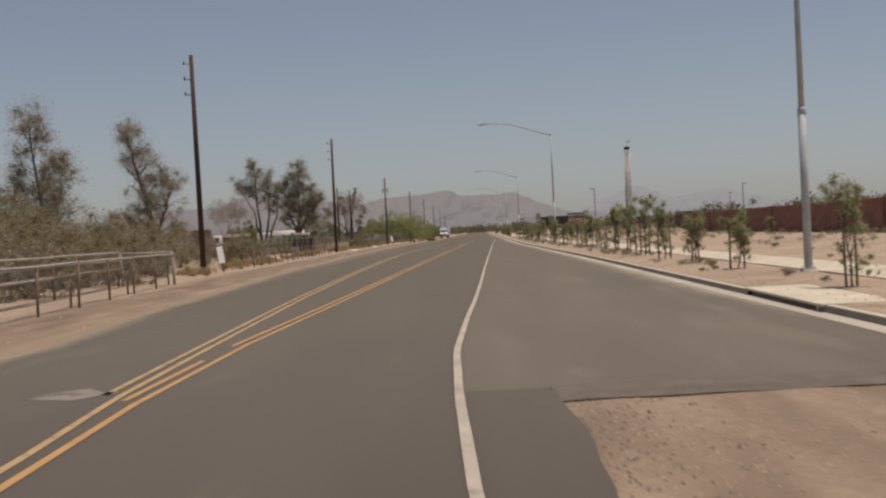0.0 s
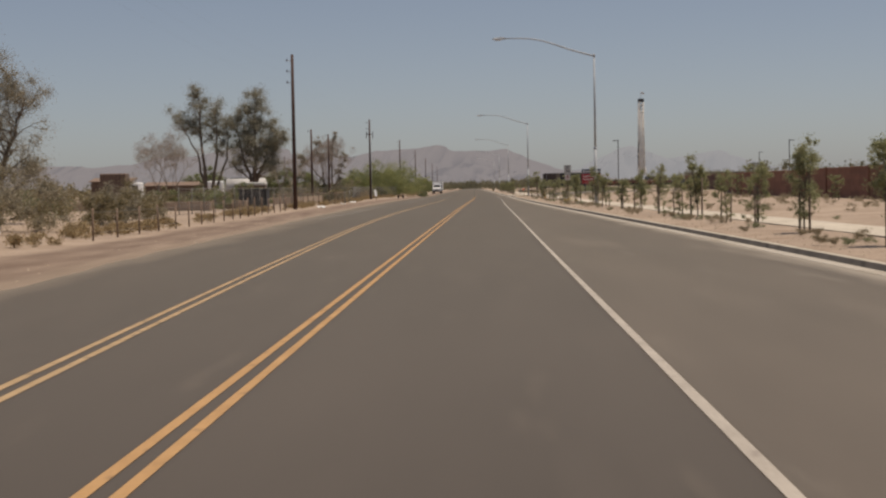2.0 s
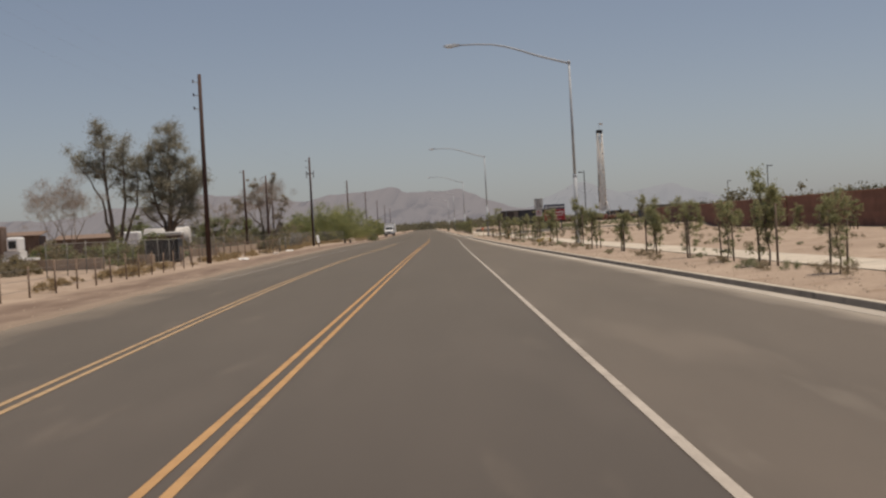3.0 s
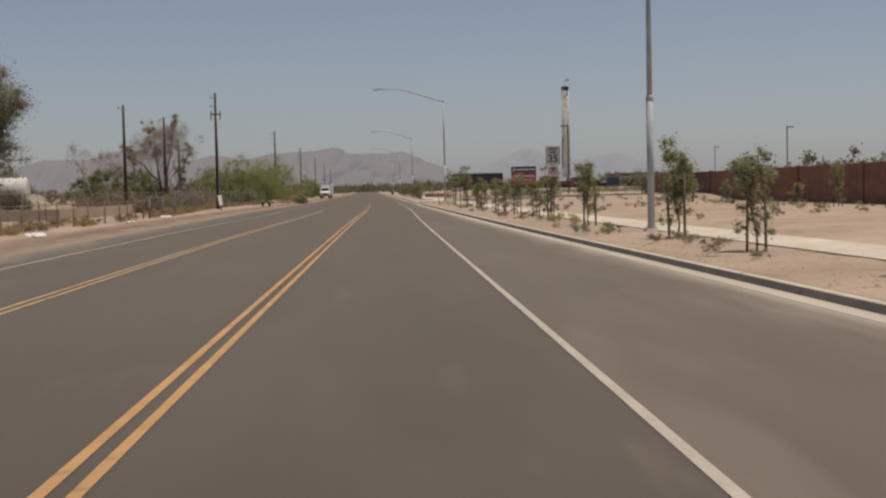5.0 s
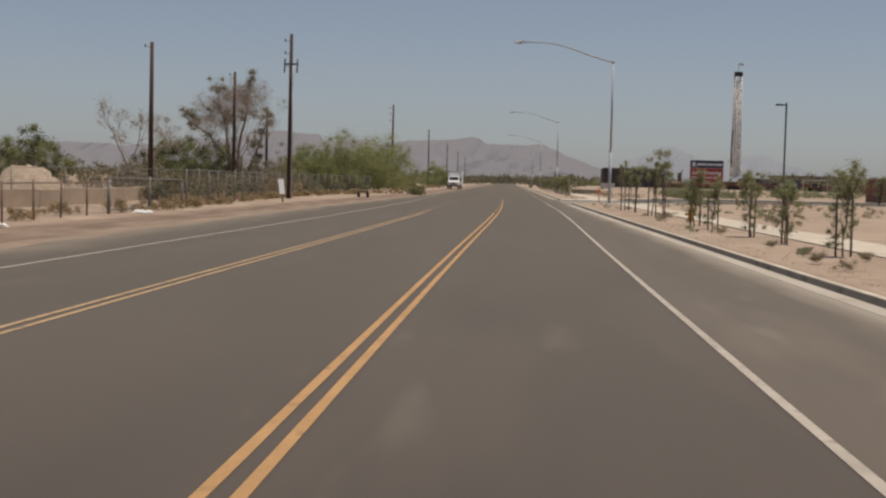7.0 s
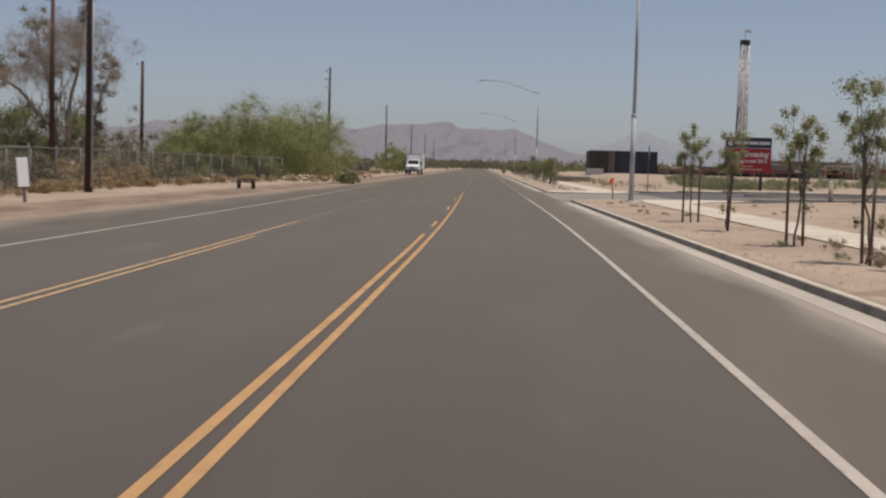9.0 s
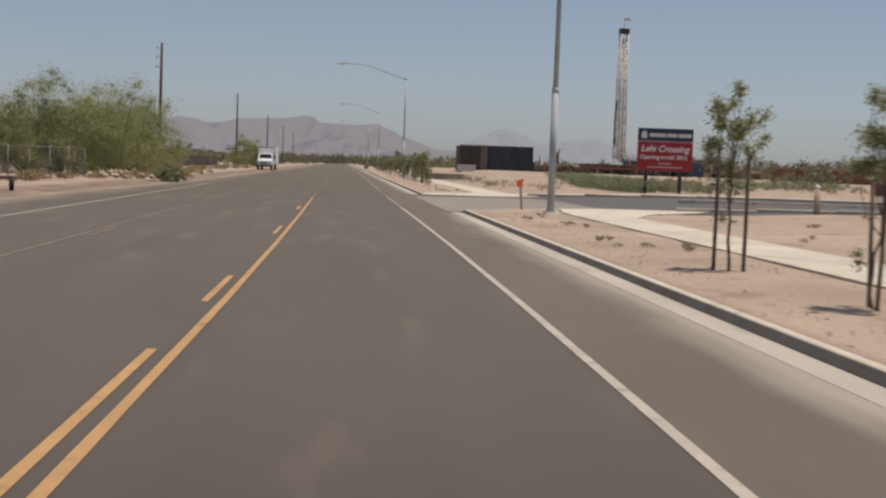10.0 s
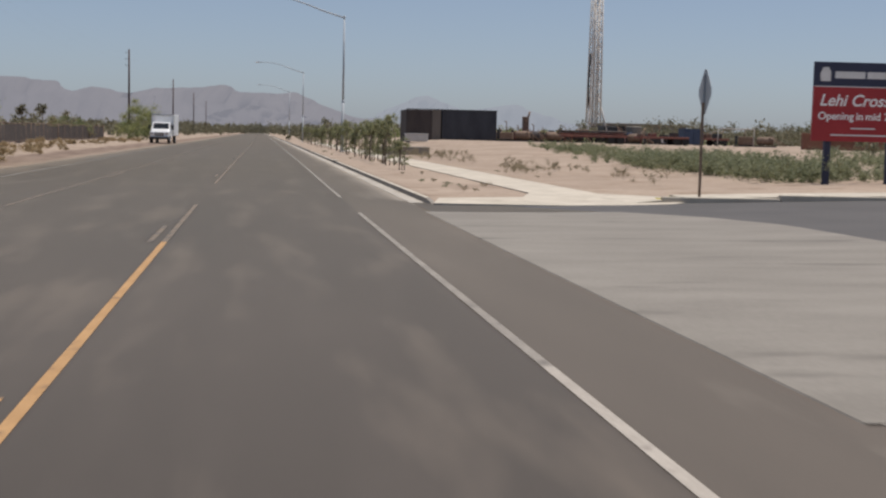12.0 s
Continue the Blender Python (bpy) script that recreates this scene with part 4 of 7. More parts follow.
# ---- street side: lamps, signs, young trees ----
def street_lamp(m, group="street lamps along the kerb"):
    """Tall galvanised pole with a long curved arm over the road."""
    lamp = thing("street_lamp", "tall galvanised street lamp with a long curved arm over the road", "street lamp", m, group)
    part("foundation", Shape().tube([(0, 0, -0.15), (0, 0, 0.05)], 0.25, 16), CONCRETE, lamp, "round concrete footing")
    plate = part("base_plate", Shape().box((-0.17, -0.17, 0.05), (0.17, 0.17, 0.08), 0.01), STEEL, lamp)
    for sx in (-0.135, 0.135):
        for sy in (-0.135, 0.135):
            part("bolt", Shape().tube([(sx, sy, 0.07), (sx, sy, 0.14)], 0.016, 6), STEEL, plate)
    part("lower_pole", Shape().tube([(0, 0, 0.07), (0, 0, 4.3)], [0.118, 0.110], 16), STEEL, lamp)
    part("collar", Shape().tube([(0, 0, 4.2), (0, 0, 4.22), (0, 0, 4.36), (0, 0, 4.4)], [0.112, 0.119, 0.117, 0.086], 16), STEEL, lamp)
    part("upper_pole", Shape().tube([(0, 0, 4.3), (0, 0, 11.35)], [0.086, 0.060], 14), STEEL, lamp)
    part("cap", Shape().tube([(0, 0, 11.33), (0, 0, 11.5), (0, 0, 11.56)], [0.085, 0.085, 0.03], 12), STEEL, lamp)
    arm = [(0, 11.38), (-0.9, 11.66), (-1.9, 11.98), (-2.9, 12.37), (-3.8, 12.67), (-4.6, 12.84), (-5.5, 12.91), (-6.6, 12.92)]
    part("arm", Shape().tube([(x, 0, z) for x, z in arm], [0.068, 0.064, 0.06, 0.056, 0.052, 0.049, 0.046, 0.044], 10), STEEL, lamp)
    head = part("luminaire", Shape().add([(-6.5, -0.07, 12.870), (-6.5, 0.07, 12.870), (-6.5, 0.07, 12.980), (-6.5, -0.07, 12.980), (-6.85, -0.21, 12.840), (-6.85, 0.21, 12.840), (-6.85, 0.16, 13.030), (-6.85, -0.16, 13.030), (-7.35, -0.2, 12.840), (-7.35, 0.2, 12.840), (-7.35, 0.11, 12.980), (-7.35, -0.11, 12.980), (-7.5, -0.07, 12.870), (-7.5, 0.07, 12.870), (-7.5, 0.05, 12.930), (-7.5, -0.05, 12.930)],
        [(0, 1, 2, 3)] + [(a + i, a + 4 + i, a + 4 + (i + 1) % 4, a + (i + 1) % 4) for a in (0, 4, 8) for i in range(4)] + [(15, 14, 13, 12)]), STEEL, lamp, "grey cobra-head luminaire")
    part("lens", Shape().box((-7.3, -0.12, 12.780), (-6.9, 0.12, 12.842), 0.02), SIGN_WHITE, head, "pale lens")
    return lamp


lamp = street_lamp(pose(8.50, 33.7, 0.14, 0, 0, 0.5) @ Matrix.Diagonal((0.94, 1, 0.975, 1)))
for x, y, r, k in ((7.50, 130.9, -3.5, 0.982), (6.70, 226.7, -3, 0.958), (6.58, 325.5, 1, 0.962), (6.6, 423, 1, 0.962), (6.7, 520, 1, 0.962)):
    copy_thing(lamp, pose(x, y, 0.14, 0, 0, r) @ Matrix.Diagonal((1 / 0.94, 1, k, 1)))


def site_lamp(m):
    """Dark square pole with a flat lamp head."""
    lamp = thing("site_lamp", "dark bronze parking lamp with a flat head on a straight pole", "lamp post", m, "dark lamp posts behind the pavement")
    part("footing", Shape().tube([(0, 0, -0.2), (0, 0, 0.35)], 0.25, 14), CONCRETE, lamp)
    part("pole", Shape().box((-0.058, -0.058, 0.3), (0.058, 0.058, 8.75), 0.012), DARK_STEEL, lamp)
    arm = part("arm", Shape().box((-0.55, -0.035, 8.5), (-0.06, 0.035, 8.6), 0.01), DARK_STEEL, lamp)
    part("lamp_head", Shape().box((-0.8, -0.17, 8.49), (-0.32, 0.17, 8.64), 0.03), DARK_STEEL, arm)
    return lamp


site = site_lamp(pose(20.6, 231.05, right_z(20.6, 231)) @ Matrix.Diagonal((1, 1, 0.905, 1)))
copy_thing(site, pose(50.5, 247.4, 0.5, 0, 0, 180))
copy_thing(site, pose(64, 330, 0.5, 0, 0, 180))


def speed_sign():
    m = pose(6.47, 145.0, right_z(6.4, 145))
    sign = thing("speed_sign", "white speed limit sign over a no-parking plate on a steel post", "traffic sign", m)
    post = part("post", Shape().box((-0.022, -0.018, -0.3), (0.022, 0.018, 3.1), 0.004), RUST, sign, "rusty steel post")
    for i in range(16):
        part("hole", Shape().tube([(0, -0.022, 0.2 + i * 0.09), (0, -0.0205, 0.2 + i * 0.09)], 0.008, 6), TRUCK_DARK, post)
    plate = part("speed_plate", Shape().box((-0.305, -0.034, 2.38), (0.305, -0.026, 3.14), 0.002), SIGN_GREY, sign, "white rectangular plate")
    frame_ = Shape()
    for lo, hi in (((-0.29, 2.395), (0.29, 2.408)), ((-0.29, 3.112), (0.29, 3.125)), ((-0.29, 2.395), (-0.277, 3.125)), ((0.277, 2.395), (0.29, 3.125))):
        frame_.box((lo[0], -0.0375, lo[1]), (hi[0], -0.0345, hi[1]))
    part("border", frame_, SIGN_BLACK, plate, "black border")
    lettering("SPEED", 0.135, SIGN_BLACK, pose(0, -0.037, 3.02), plate)
    lettering("LIMIT", 0.135, SIGN_BLACK, pose(0, -0.037, 2.88), plate)
    lettering("35", 0.44, SIGN_BLACK, pose(0, -0.037, 2.62), plate)
    low = part("parking_plate", Shape().box((-0.22, -0.034, 1.88), (0.22, -0.026, 2.35), 0.002), SIGN_GREY, sign, "smaller white plate")
    lettering("P", 0.30, SIGN_BLACK, pose(0, -0.0365, 2.12), low)
    ring_ = Shape()
    pts = [(0.165 * math.cos(a), -0.040, 2.12 + 0.165 * math.sin(a)) for a in np.linspace(0, 2 * math.pi, 29)]
    for i in range(28):
        a, b = Vector(pts[i]), Vector(pts[i + 1])
        c = Vector((0, -0.040, 2.12))
        ring_.add([a, b, c + (b - c) * 0.82, c + (a - c) * 0.82], [(0, 1, 2, 3)])
    part("prohibition_ring", ring_, SIGN_RED, low, "red ring")
    part("prohibition_bar", Shape().add([(-0.118, -0.0405, 2.222), (-0.102, -0.0405, 2.238), (0.118, -0.0405, 2.018), (0.102, -0.0405, 2.002)], [(0, 1, 2, 3)]), SIGN_RED, low, "red diagonal bar")


speed_sign()


def young_tree(seed, height, high=False):
    """A newly planted tree: thin leaning stem, sparse uneven crown, two lodge-pole stakes with ties."""
    rng = np.random.default_rng(seed)
    tree = thing("young_tree", "newly planted young tree tied to wooden stakes in bare soil", "tree", None, "staked young trees along the kerb")
    stem = Shape()
    tips = []
    lean = Vector((rng.normal() * 0.05, rng.normal() * 0.05, 1))
    pts = [Vector((0, 0, -0.05))]
    for i in range(7):
        pts.append(pts[-1] + lean * (height * 0.62 / 7) + Vector((rng.normal() * 0.03, rng.normal() * 0.03, 0)))
    stem.tube(pts, [0.026 - 0.002 * i for i in range(8)], 7)
    for i in range(16):
        at = pts[rng.integers(4 if high else 3, 8)]
        a = rng.random() * 2 * math.pi
        out = 0.15 + 0.33 * rng.random()
        limbs(stem, at, (math.cos(a) * out, math.sin(a) * out, 0.8), height * (0.13 + 0.13 * rng.random()), 0.010, rng, 1, tips, 0.45, 0.2, 4, 0.62, 2)
    part("trunk", stem, BARK, tree)
    cs = [Vector(t) for t in tips]
    keep_ = [c for c in cs if rng.random() < 0.86]
    low = [Vector((rng.normal() * 0.2, rng.normal() * 0.2, 0.35 + 0.9 * rng.random())) for _ in range(int(rng.integers(2, 5) if high else rng.integers(14, 26)))]
    pick = keep_ + low
    q = leaves(pick, [0.13 + 0.15 * rng.random() for _ in pick], [int(rng.integers(55, 125) if high else rng.integers(60, 135)) for _ in pick], 0.027, rng, 0.95, 0.3)
    part("crown", quad_mesh("crown", q, YOUNG_LEAF), YOUNG_LEAF, tree, "sparse grey-green foliage")
    for i, (sx, sy) in enumerate(((-0.17 - 0.08 * rng.random(), 0.05), (0.17 + 0.08 * rng.random(), -0.05))):
        h = height * (0.58 + 0.07 * rng.random())
        stake = part("stake", Shape().tube([(sx, sy, -0.2), (sx + rng.normal() * 0.03, sy + rng.normal() * 0.03, h)], [0.030, 0.027], 8), STAKE_WOOD, tree)
        part("tie", Shape().tube([(sx, sy, h * 0.72), (sx * 0.4, sy + 0.03, h * 0.71), (pts[4].x, pts[4].y, h * 0.73)], 0.006, 5), TRUCK_DARK, stake)
    return tree


HEIGHTS = (2.9, 2.2, 2.6, 2.0, 2.4, 3.0, 2.7)
kinds = [young_tree(20 + i, h, i > 4) for i, h in enumerate(HEIGHTS)]
planted = {26.0: 2.3, 38.0: 1.8, 45.2: 1.9, 52.0: 2.45, 58.4: 2.85, 63.3: 2.75, 71.1: 2.8, 76.7: 2.1, 82.0: 1.9, 87.4: 2.6, 92.0: 1.9, 97.2: 2.1, 103.0: 2.2, 110.0: 2.0, 118.0: 2.3, 125.2: 2.75,
           137.6: 2.7, 146.7: 2.5, 152.3: 1.9, 158.7: 2.2, 164.5: 2.0, 169.1: 2.1, 175.0: 1.9, 179.2: 2.2, 188.2: 3.1, 193.2: 3.0, 199.4: 2.5, 204.6: 3.0,
           277.0: 1.5, 284.5: 2.6, 288.0: 2.7, 293.4: 2.5, 297.0: 2.4, 301.0: 2.4, 306.0: 2.2, 314.0: 2.5, 322.0: 2.3, 331.0: 2.4, 340.0: 2.3, 350.0: 2.5, 361.0: 2.3, 372.0: 2.4, 384.0: 2.3, 397.0: 2.4, 410.0: 2.4}
side_x = line_of([(20, 7.45), (60, 7.48), (80, 7.45), (100, 7.12), (125, 6.90), (140, 6.68), (160, 6.55), (187, 6.05), (205, 5.95), (262, 6.1), (300, 6.3), (420, 6.6)])
rnd = random.Random(7)
spare = list(kinds)
tall_of = dict(zip(kinds, HEIGHTS))
for i, (y, h) in enumerate(planted.items()):
    x = side_x(y) + rnd.uniform(-0.12, 0.12)
    kind_ = kinds[5 + i % 2] if 183 < y < 210 else kinds[(i * 3 + i // 5) % 5]
    grow = h / tall_of[kind_]
    m = pose(x, y, right_z(x, y) - 0.01, 0, 0, rnd.uniform(0, 360)) @ Matrix.Diagonal((0.5 + grow / 2, 0.5 + grow / 2, grow, 1))
    if kind_ in spare:
        spare.remove(kind_)
        kind_.matrix_basis = m
    else:
        made_ = copy_thing(kind_, Matrix())
        made_.matrix_basis = m


# a second row of planted trees on the lot, before the block wall
for i in range(13):
    x, y = 30.5 + rnd.uniform(-1.2, 1.2) if i else 18.2, 128 + i * 9.5 + rnd.uniform(-2, 2) if i else 171.4
    made_ = copy_thing(kinds[i % 5], Matrix())
    made_.matrix_basis = pose(x, y, right_z(x, y) - 0.01, 0, 0, rnd.uniform(0, 360)) @ Matrix.Diagonal((1.25, 1.25, rnd.uniform(0.85, 1.2), 1))
    tagged(made_, "young tree on the bare desert lot before the wall", "tree", "young trees on the desert lot")


def tuft(seed, mat, size, count, tall=0.8, leaf=0.045):
    rng = np.random.default_rng(seed)
    cs = [(rng.normal() * size * 0.32, rng.normal() * size * 0.32, size * tall * (0.2 + 0.5 * rng.random())) for _ in range(9)]
    return quad_mesh("shrub", leaves(cs, [size * 0.42] * 9, [count * 2 // 9] * 9, leaf * 0.7, rng, 0.7), mat)


sage = [tuft(40 + i, SAGE_LEAF, 0.30 + 0.07 * i, 620, 0.85, 0.022) for i in range(3)]
green = [tuft(50 + i, GREEN_SCRUB, 0.34 + 0.07 * i, 640, 0.8, 0.023) for i in range(2)]
rnd = random.Random(11)


def shrub(me, x, y, z, label, group, scale=1.0):
    ob = new("shrub", me)
    ob.matrix_basis = pose(x, y, z, 0, 0, rnd.uniform(0, 360)) @ Matrix.Diagonal((scale, scale, scale * rnd.uniform(0.8, 1.15), 1))
    return tagged(ob, label, "shrub", group)


for i in range(196):
    y = rnd.uniform(18, 205) if i < 150 else rnd.uniform(206, 226) if i < 170 else rnd.uniform(256, 330)
    small = 0.55 if y > 205 else 1.0
    d = rnd.choice((rnd.uniform(0.6, 2.6), rnd.uniform(0.6, 2.6), rnd.uniform(5.6, 10)))
    x = KERB_BACK(y) + d
    if any(abs(y - p) < 0.5 and abs(x - side_x(p)) < 0.6 for p in planted):
        continue
    if rnd.random() < 0.7:
        shrub(rnd.choice(sage), x, y, right_z(x, y), "small dry grey shrub in the gravel strip", "small shrubs along the kerb", rnd.uniform(0.6, 1.15) * small)
    else:
        shrub(rnd.choice(green), x, y, right_z(x, y), "small green shrub in the gravel strip", "small shrubs along the kerb", rnd.uniform(0.55, 1.0) * small)
lot = []
for i in range(170):
    y, x = rnd.uniform(40, 226), rnd.uniform(12, 34)
    lot.append((x, y, right_z(x, y), rnd.uniform(0.25, 0.6)))
lr = np.random.default_rng(77)
lq = [leaves([(x + lr.normal() * r * 0.4, y + lr.normal() * r * 0.4, z + r * (0.2 + 0.5 * lr.random())) for _ in range(6)], [r * 0.5] * 6, [95] * 6, 0.024, lr, 0.7) for x, y, z, r in lot]
solid("lot_scrub", quad_mesh("lot_scrub", np.concatenate(lq), SAGE_LEAF), SAGE_LEAF, "small dry grey shrubs scattered on the desert lot", "shrubs", kind="stuff")
yellow = tuft(71, YELLOW_LEAF, 0.8, 420, 1.0, 0.05)
for x, y, k in ((6.5, 143.6, 0.7), (6.9, 142.4, 0.6), (6.15, 143.0, 0.5)):
    shrub(yellow, x, y, right_z(x, y), "yellow flowering shrub beside a young tree", "yellow shrubs", k)


# ---- right side: walls, sign board, works yard ----
def block_wall(label, x0, y0, x1, y1, z, height, course=0.4, length=1.2):
    """A wall of separate large blocks between pilasters, with a cap."""
    a, b = Vector((x0, y0, 0)), Vector((x1, y1, 0))
    run = (b - a).length
    turn = math.degrees(math.atan2(b.y - a.y, b.x - a.x))
    wall = thing("wall", label, "wall", pose(x0, y0, z, 0, 0, turn), kind="structure")
    part("core", Shape().box((0, -0.07, -0.4), (run, 0.07, height - 0.05)), SEAL, wall)
    rows, n = int(height / course), int(run / length)
    shared = Shape().box((0.006, -0.1, 0.006), (run / n - 0.006, 0.1, height / rows - 0.006)).mesh("block", WALL_RED)
    for r in range(rows):
        for i in range(n):
            ob = part("block", shared, WALL_RED, wall)
            ob.location = (i * run / n, 0, r * height / rows)
    for i in range(0, n + 1, 5):
        part("pilaster", Shape().box((i * run / n - 0.22, -0.22, -0.4), (i * run / n + 0.22, 0.22, height + 0.12), 0.02), WALL_RED, wall)
    part("cap", Shape().box((0, -0.14, height), (run, 0.14, height + 0.07), 0.015), WALL_CAP, wall)
    return wall


block_wall("red-brown block wall with pilasters along the desert lot", 34.5, 96, 36.2, 264, -0.2, 2.95, 0.59, 2.9)
block_wall("red-brown block wall set back beside the lot", 41.5, 256.5, 43, 286, 0.4, 2.2, 0.55, 2.9)
block_wall("red-brown block wall behind the sign board", 57.4, 352, 140, 345, 0.75, 2.0, 0.5, 2.9)


def sale_board():
    m = pose(19.3, 261.5, right_z(19, 261), 0, 0, -6)
    board = thing("sign_board", "crimson and navy development sign board on two navy posts", "sign board", m)
    z0 = right_z(19, 261)
    lo, mid, hi = 1.76 - z0, 3.52 - z0, 4.30 - z0
    for x in (-1.08, 0.98):
        part("post", Shape().box((x - 0.1, -0.1, -0.3), (x + 0.1, 0.1, lo + 0.4), 0.012), BOARD_NAVY, board)
    red = part("panel", Shape().box((-1.66, -0.2, lo), (1.66, -0.1, mid), 0.008), BOARD_RED, board, "crimson panel")
    navy = part("header", Shape().box((-1.66, -0.2, mid + 0.004), (1.66, -0.1, hi), 0.008), BOARD_NAVY, board, "navy header panel")
    part("rule", Shape().box((-1.64, -0.206, mid - 0.02), (1.64, -0.201, mid + 0.01)), SIGN_WHITE, navy, "thin white rule")
    face = -0.205
    part("emblem", Shape().add([(-1.45, face, mid + 0.16), (-1.12, face, mid + 0.16), (-1.12, face, mid + 0.46), (-1.2, face, mid + 0.62), (-1.38, face, mid + 0.60), (-1.47, face, mid + 0.4)], [tuple(range(6))]), SIGN_WHITE, navy, "plain white emblem")
    x = -0.98
    for w in (0.98, 0.62, 0.78):
        part("bar", Shape().box((x, face - 0.004, mid + 0.26), (x + w, face, mid + 0.48), 0.02), SIGN_WHITE, navy, "white bar in place of a name")
        x += w + 0.07
    for word, x in (("Lehi", -1.02), ("Crossing", 0.5)):
        lettering(word, 0.52, PANEL_WHITE, pose(x, face, lo + 1.30), red, slant=0.25, label="white slanted letters")
    for word, x in (("Opening", -0.90), ("in", -0.12), ("mid", 0.32), ("2012", 1.02)):
        lettering(word, 0.34, PANEL_WHITE, pose(x, face, lo + 0.80), red, label="white letters")
    for zc, w in ((0.42, 0.8), (0.2, 2.1)):
        part("bar", Shape().box((-w / 2, face - 0.004, lo + zc - 0.022), (w / 2, face, lo + zc + 0.022), 0.006), SIGN_WHITE, red, "thin white bar of fine print")


sale_board()


def diamond_sign():
    m = pose(10.9, 252.9, right_z(10.9, 253) + 0.03, 0, 0, -3) @ Matrix.Diagonal((1, 1, 1.06, 1))
    sign = thing("diamond_sign", "diamond traffic sign on a steel post turned to the side street", "traffic sign", m)
    part("post", Shape().box((-0.03, -0.03, -0.2), (0.03, 0.03, 2.3), 0.005), RUST, sign)
    r = 0.53
    pts = []
    for k in range(4):
        a = math.pi / 2 * k
        for da in (-0.16, 0.16):
            pts.append((r * math.cos(a + da), r * math.sin(a + da)))
    s = Shape()
    s.v = [(0.036, y, 2.55 + z) for y, z in pts] + [(0.042, y, 2.55 + z) for y, z in pts]
    s.f = [list(range(7, -1, -1)), list(range(8, 16))] + [[i, (i + 1) % 8, 8 + (i + 1) % 8, 8 + i] for i in range(8)]
    s.smooth = [False] * 10
    part("plate", s, STEEL, sign, "bare grey back of the plate")
    part("upper_post", Shape().box((-0.02, -0.025, 2.2), (0.034, 0.025, 2.95), 0.004), STEEL, sign)


diamond_sign()
lath = thing("survey_lath", "pale wooden survey lath with an orange flag", "survey stake", pose(6.18, 229.75, 0.12, 0, -5, 10))
part("lath", Shape().box((-0.04, -0.02, -0.15), (0.04, 0.02, 1.08), 0.004), LATH, lath)
flag = Shape()
rr = random.Random(4)
for i in range(7):
    a = i * 0.9
    x, y = 0.07 * math.cos(a), 0.05 * math.sin(a)
    flag.add([(x - 0.05, y - 0.03, 1.1 - 0.02 * i), (x + 0.06, y - 0.02, 1.08), (x + 0.04 - 0.1, y - 0.05, 0.78 + 0.02 * i), (x - 0.1, y - 0.04, 0.84)], [(0, 1, 2, 3)])
part("flag", flag, ORANGE, lath, "crumpled orange flagging")
tape = Shape()
bx, by, turn = -0.65, 0.0, 0.0
for i in range(60):
    turn = 0.75 * turn + rr.uniform(-1.0, 1.0)
    bx += 0.075 * math.cos(turn) if i < 24 else 0.05 * math.cos(2.4 * turn)
    by = 0.8 * by + 0.08 * math.sin(turn)
    up = 0.012 + (0.07 * rr.random() if i > 18 else 0.02 * rr.random())
    twist = rr.uniform(0.0, 1.4)
    tape.v += [(bx, by - 0.035 * math.cos(twist), up), (bx + 0.01, by + 0.035 * math.cos(twist), up + 0.06 * math.sin(twist))]
tape.f = [[2 * i, 2 * i + 1, 2 * i + 3, 2 * i + 2] for i in range(59)]
tape.smooth = [False] * 59
solid("caution_tape", tape, YELLOW_TAPE, "crumpled yellow tape lying on the soil", "tape", pose(5.05, 225.55, 0.125) @ Matrix.Diagonal((0.5, 0.9, 0.7, 1)))
solid("caution_tape", tape.mesh("caution_tape", YELLOW_TAPE), YELLOW_TAPE, "crumpled yellow tape lying by the kerb", "tape", pose(10.0, 253.0, right_z(10, 253) + 0.05, 0, 0, 40) @ Matrix.Diagonal((0.6, 0.6, 0.6, 1)))
solid("board_scrap", Shape().box((-0.26, -0.07, 0.0), (0.26, 0.07, 0.03), 0.005), CONCRETE, "short pale scrap of board lying on the soil", "board", pose(6.78, 228.9, 0.135, 0, 0, -38))


def screened_tank():
    """A tall enclosure hung with dark sheets."""
    m = pose(22.9, 377.5, 0.85, 0, 0, 0)
    tank = thing("screened_enclosure", "tall black sheeted enclosure with a tan section at the works yard", "enclosure", m)
    part("left_sheet", Shape().box((-5.5, -2.1, 0), (-2.4, 4.5, 3.85), 0.05), TANK_BROWN, tank, "brown dusty sheet")
    part("tan_sheet", Shape().box((-2.39, -2.15, 0.05), (-1.3, 4.4, 3.88), 0.05), TANK_TAN, tank, "faded tan sheet")
    part("main_sheet", Shape().box((-1.19, -2.3, 0), (5.5, 4.5, 3.95), 0.06), TANK_DARK, tank, "black sheet")
    part("top_rail", Shape().box((-5.55, -2.37, 3.86), (5.55, -2.31, 3.95), 0.01), TANK_DARK, tank)


screened_tank()


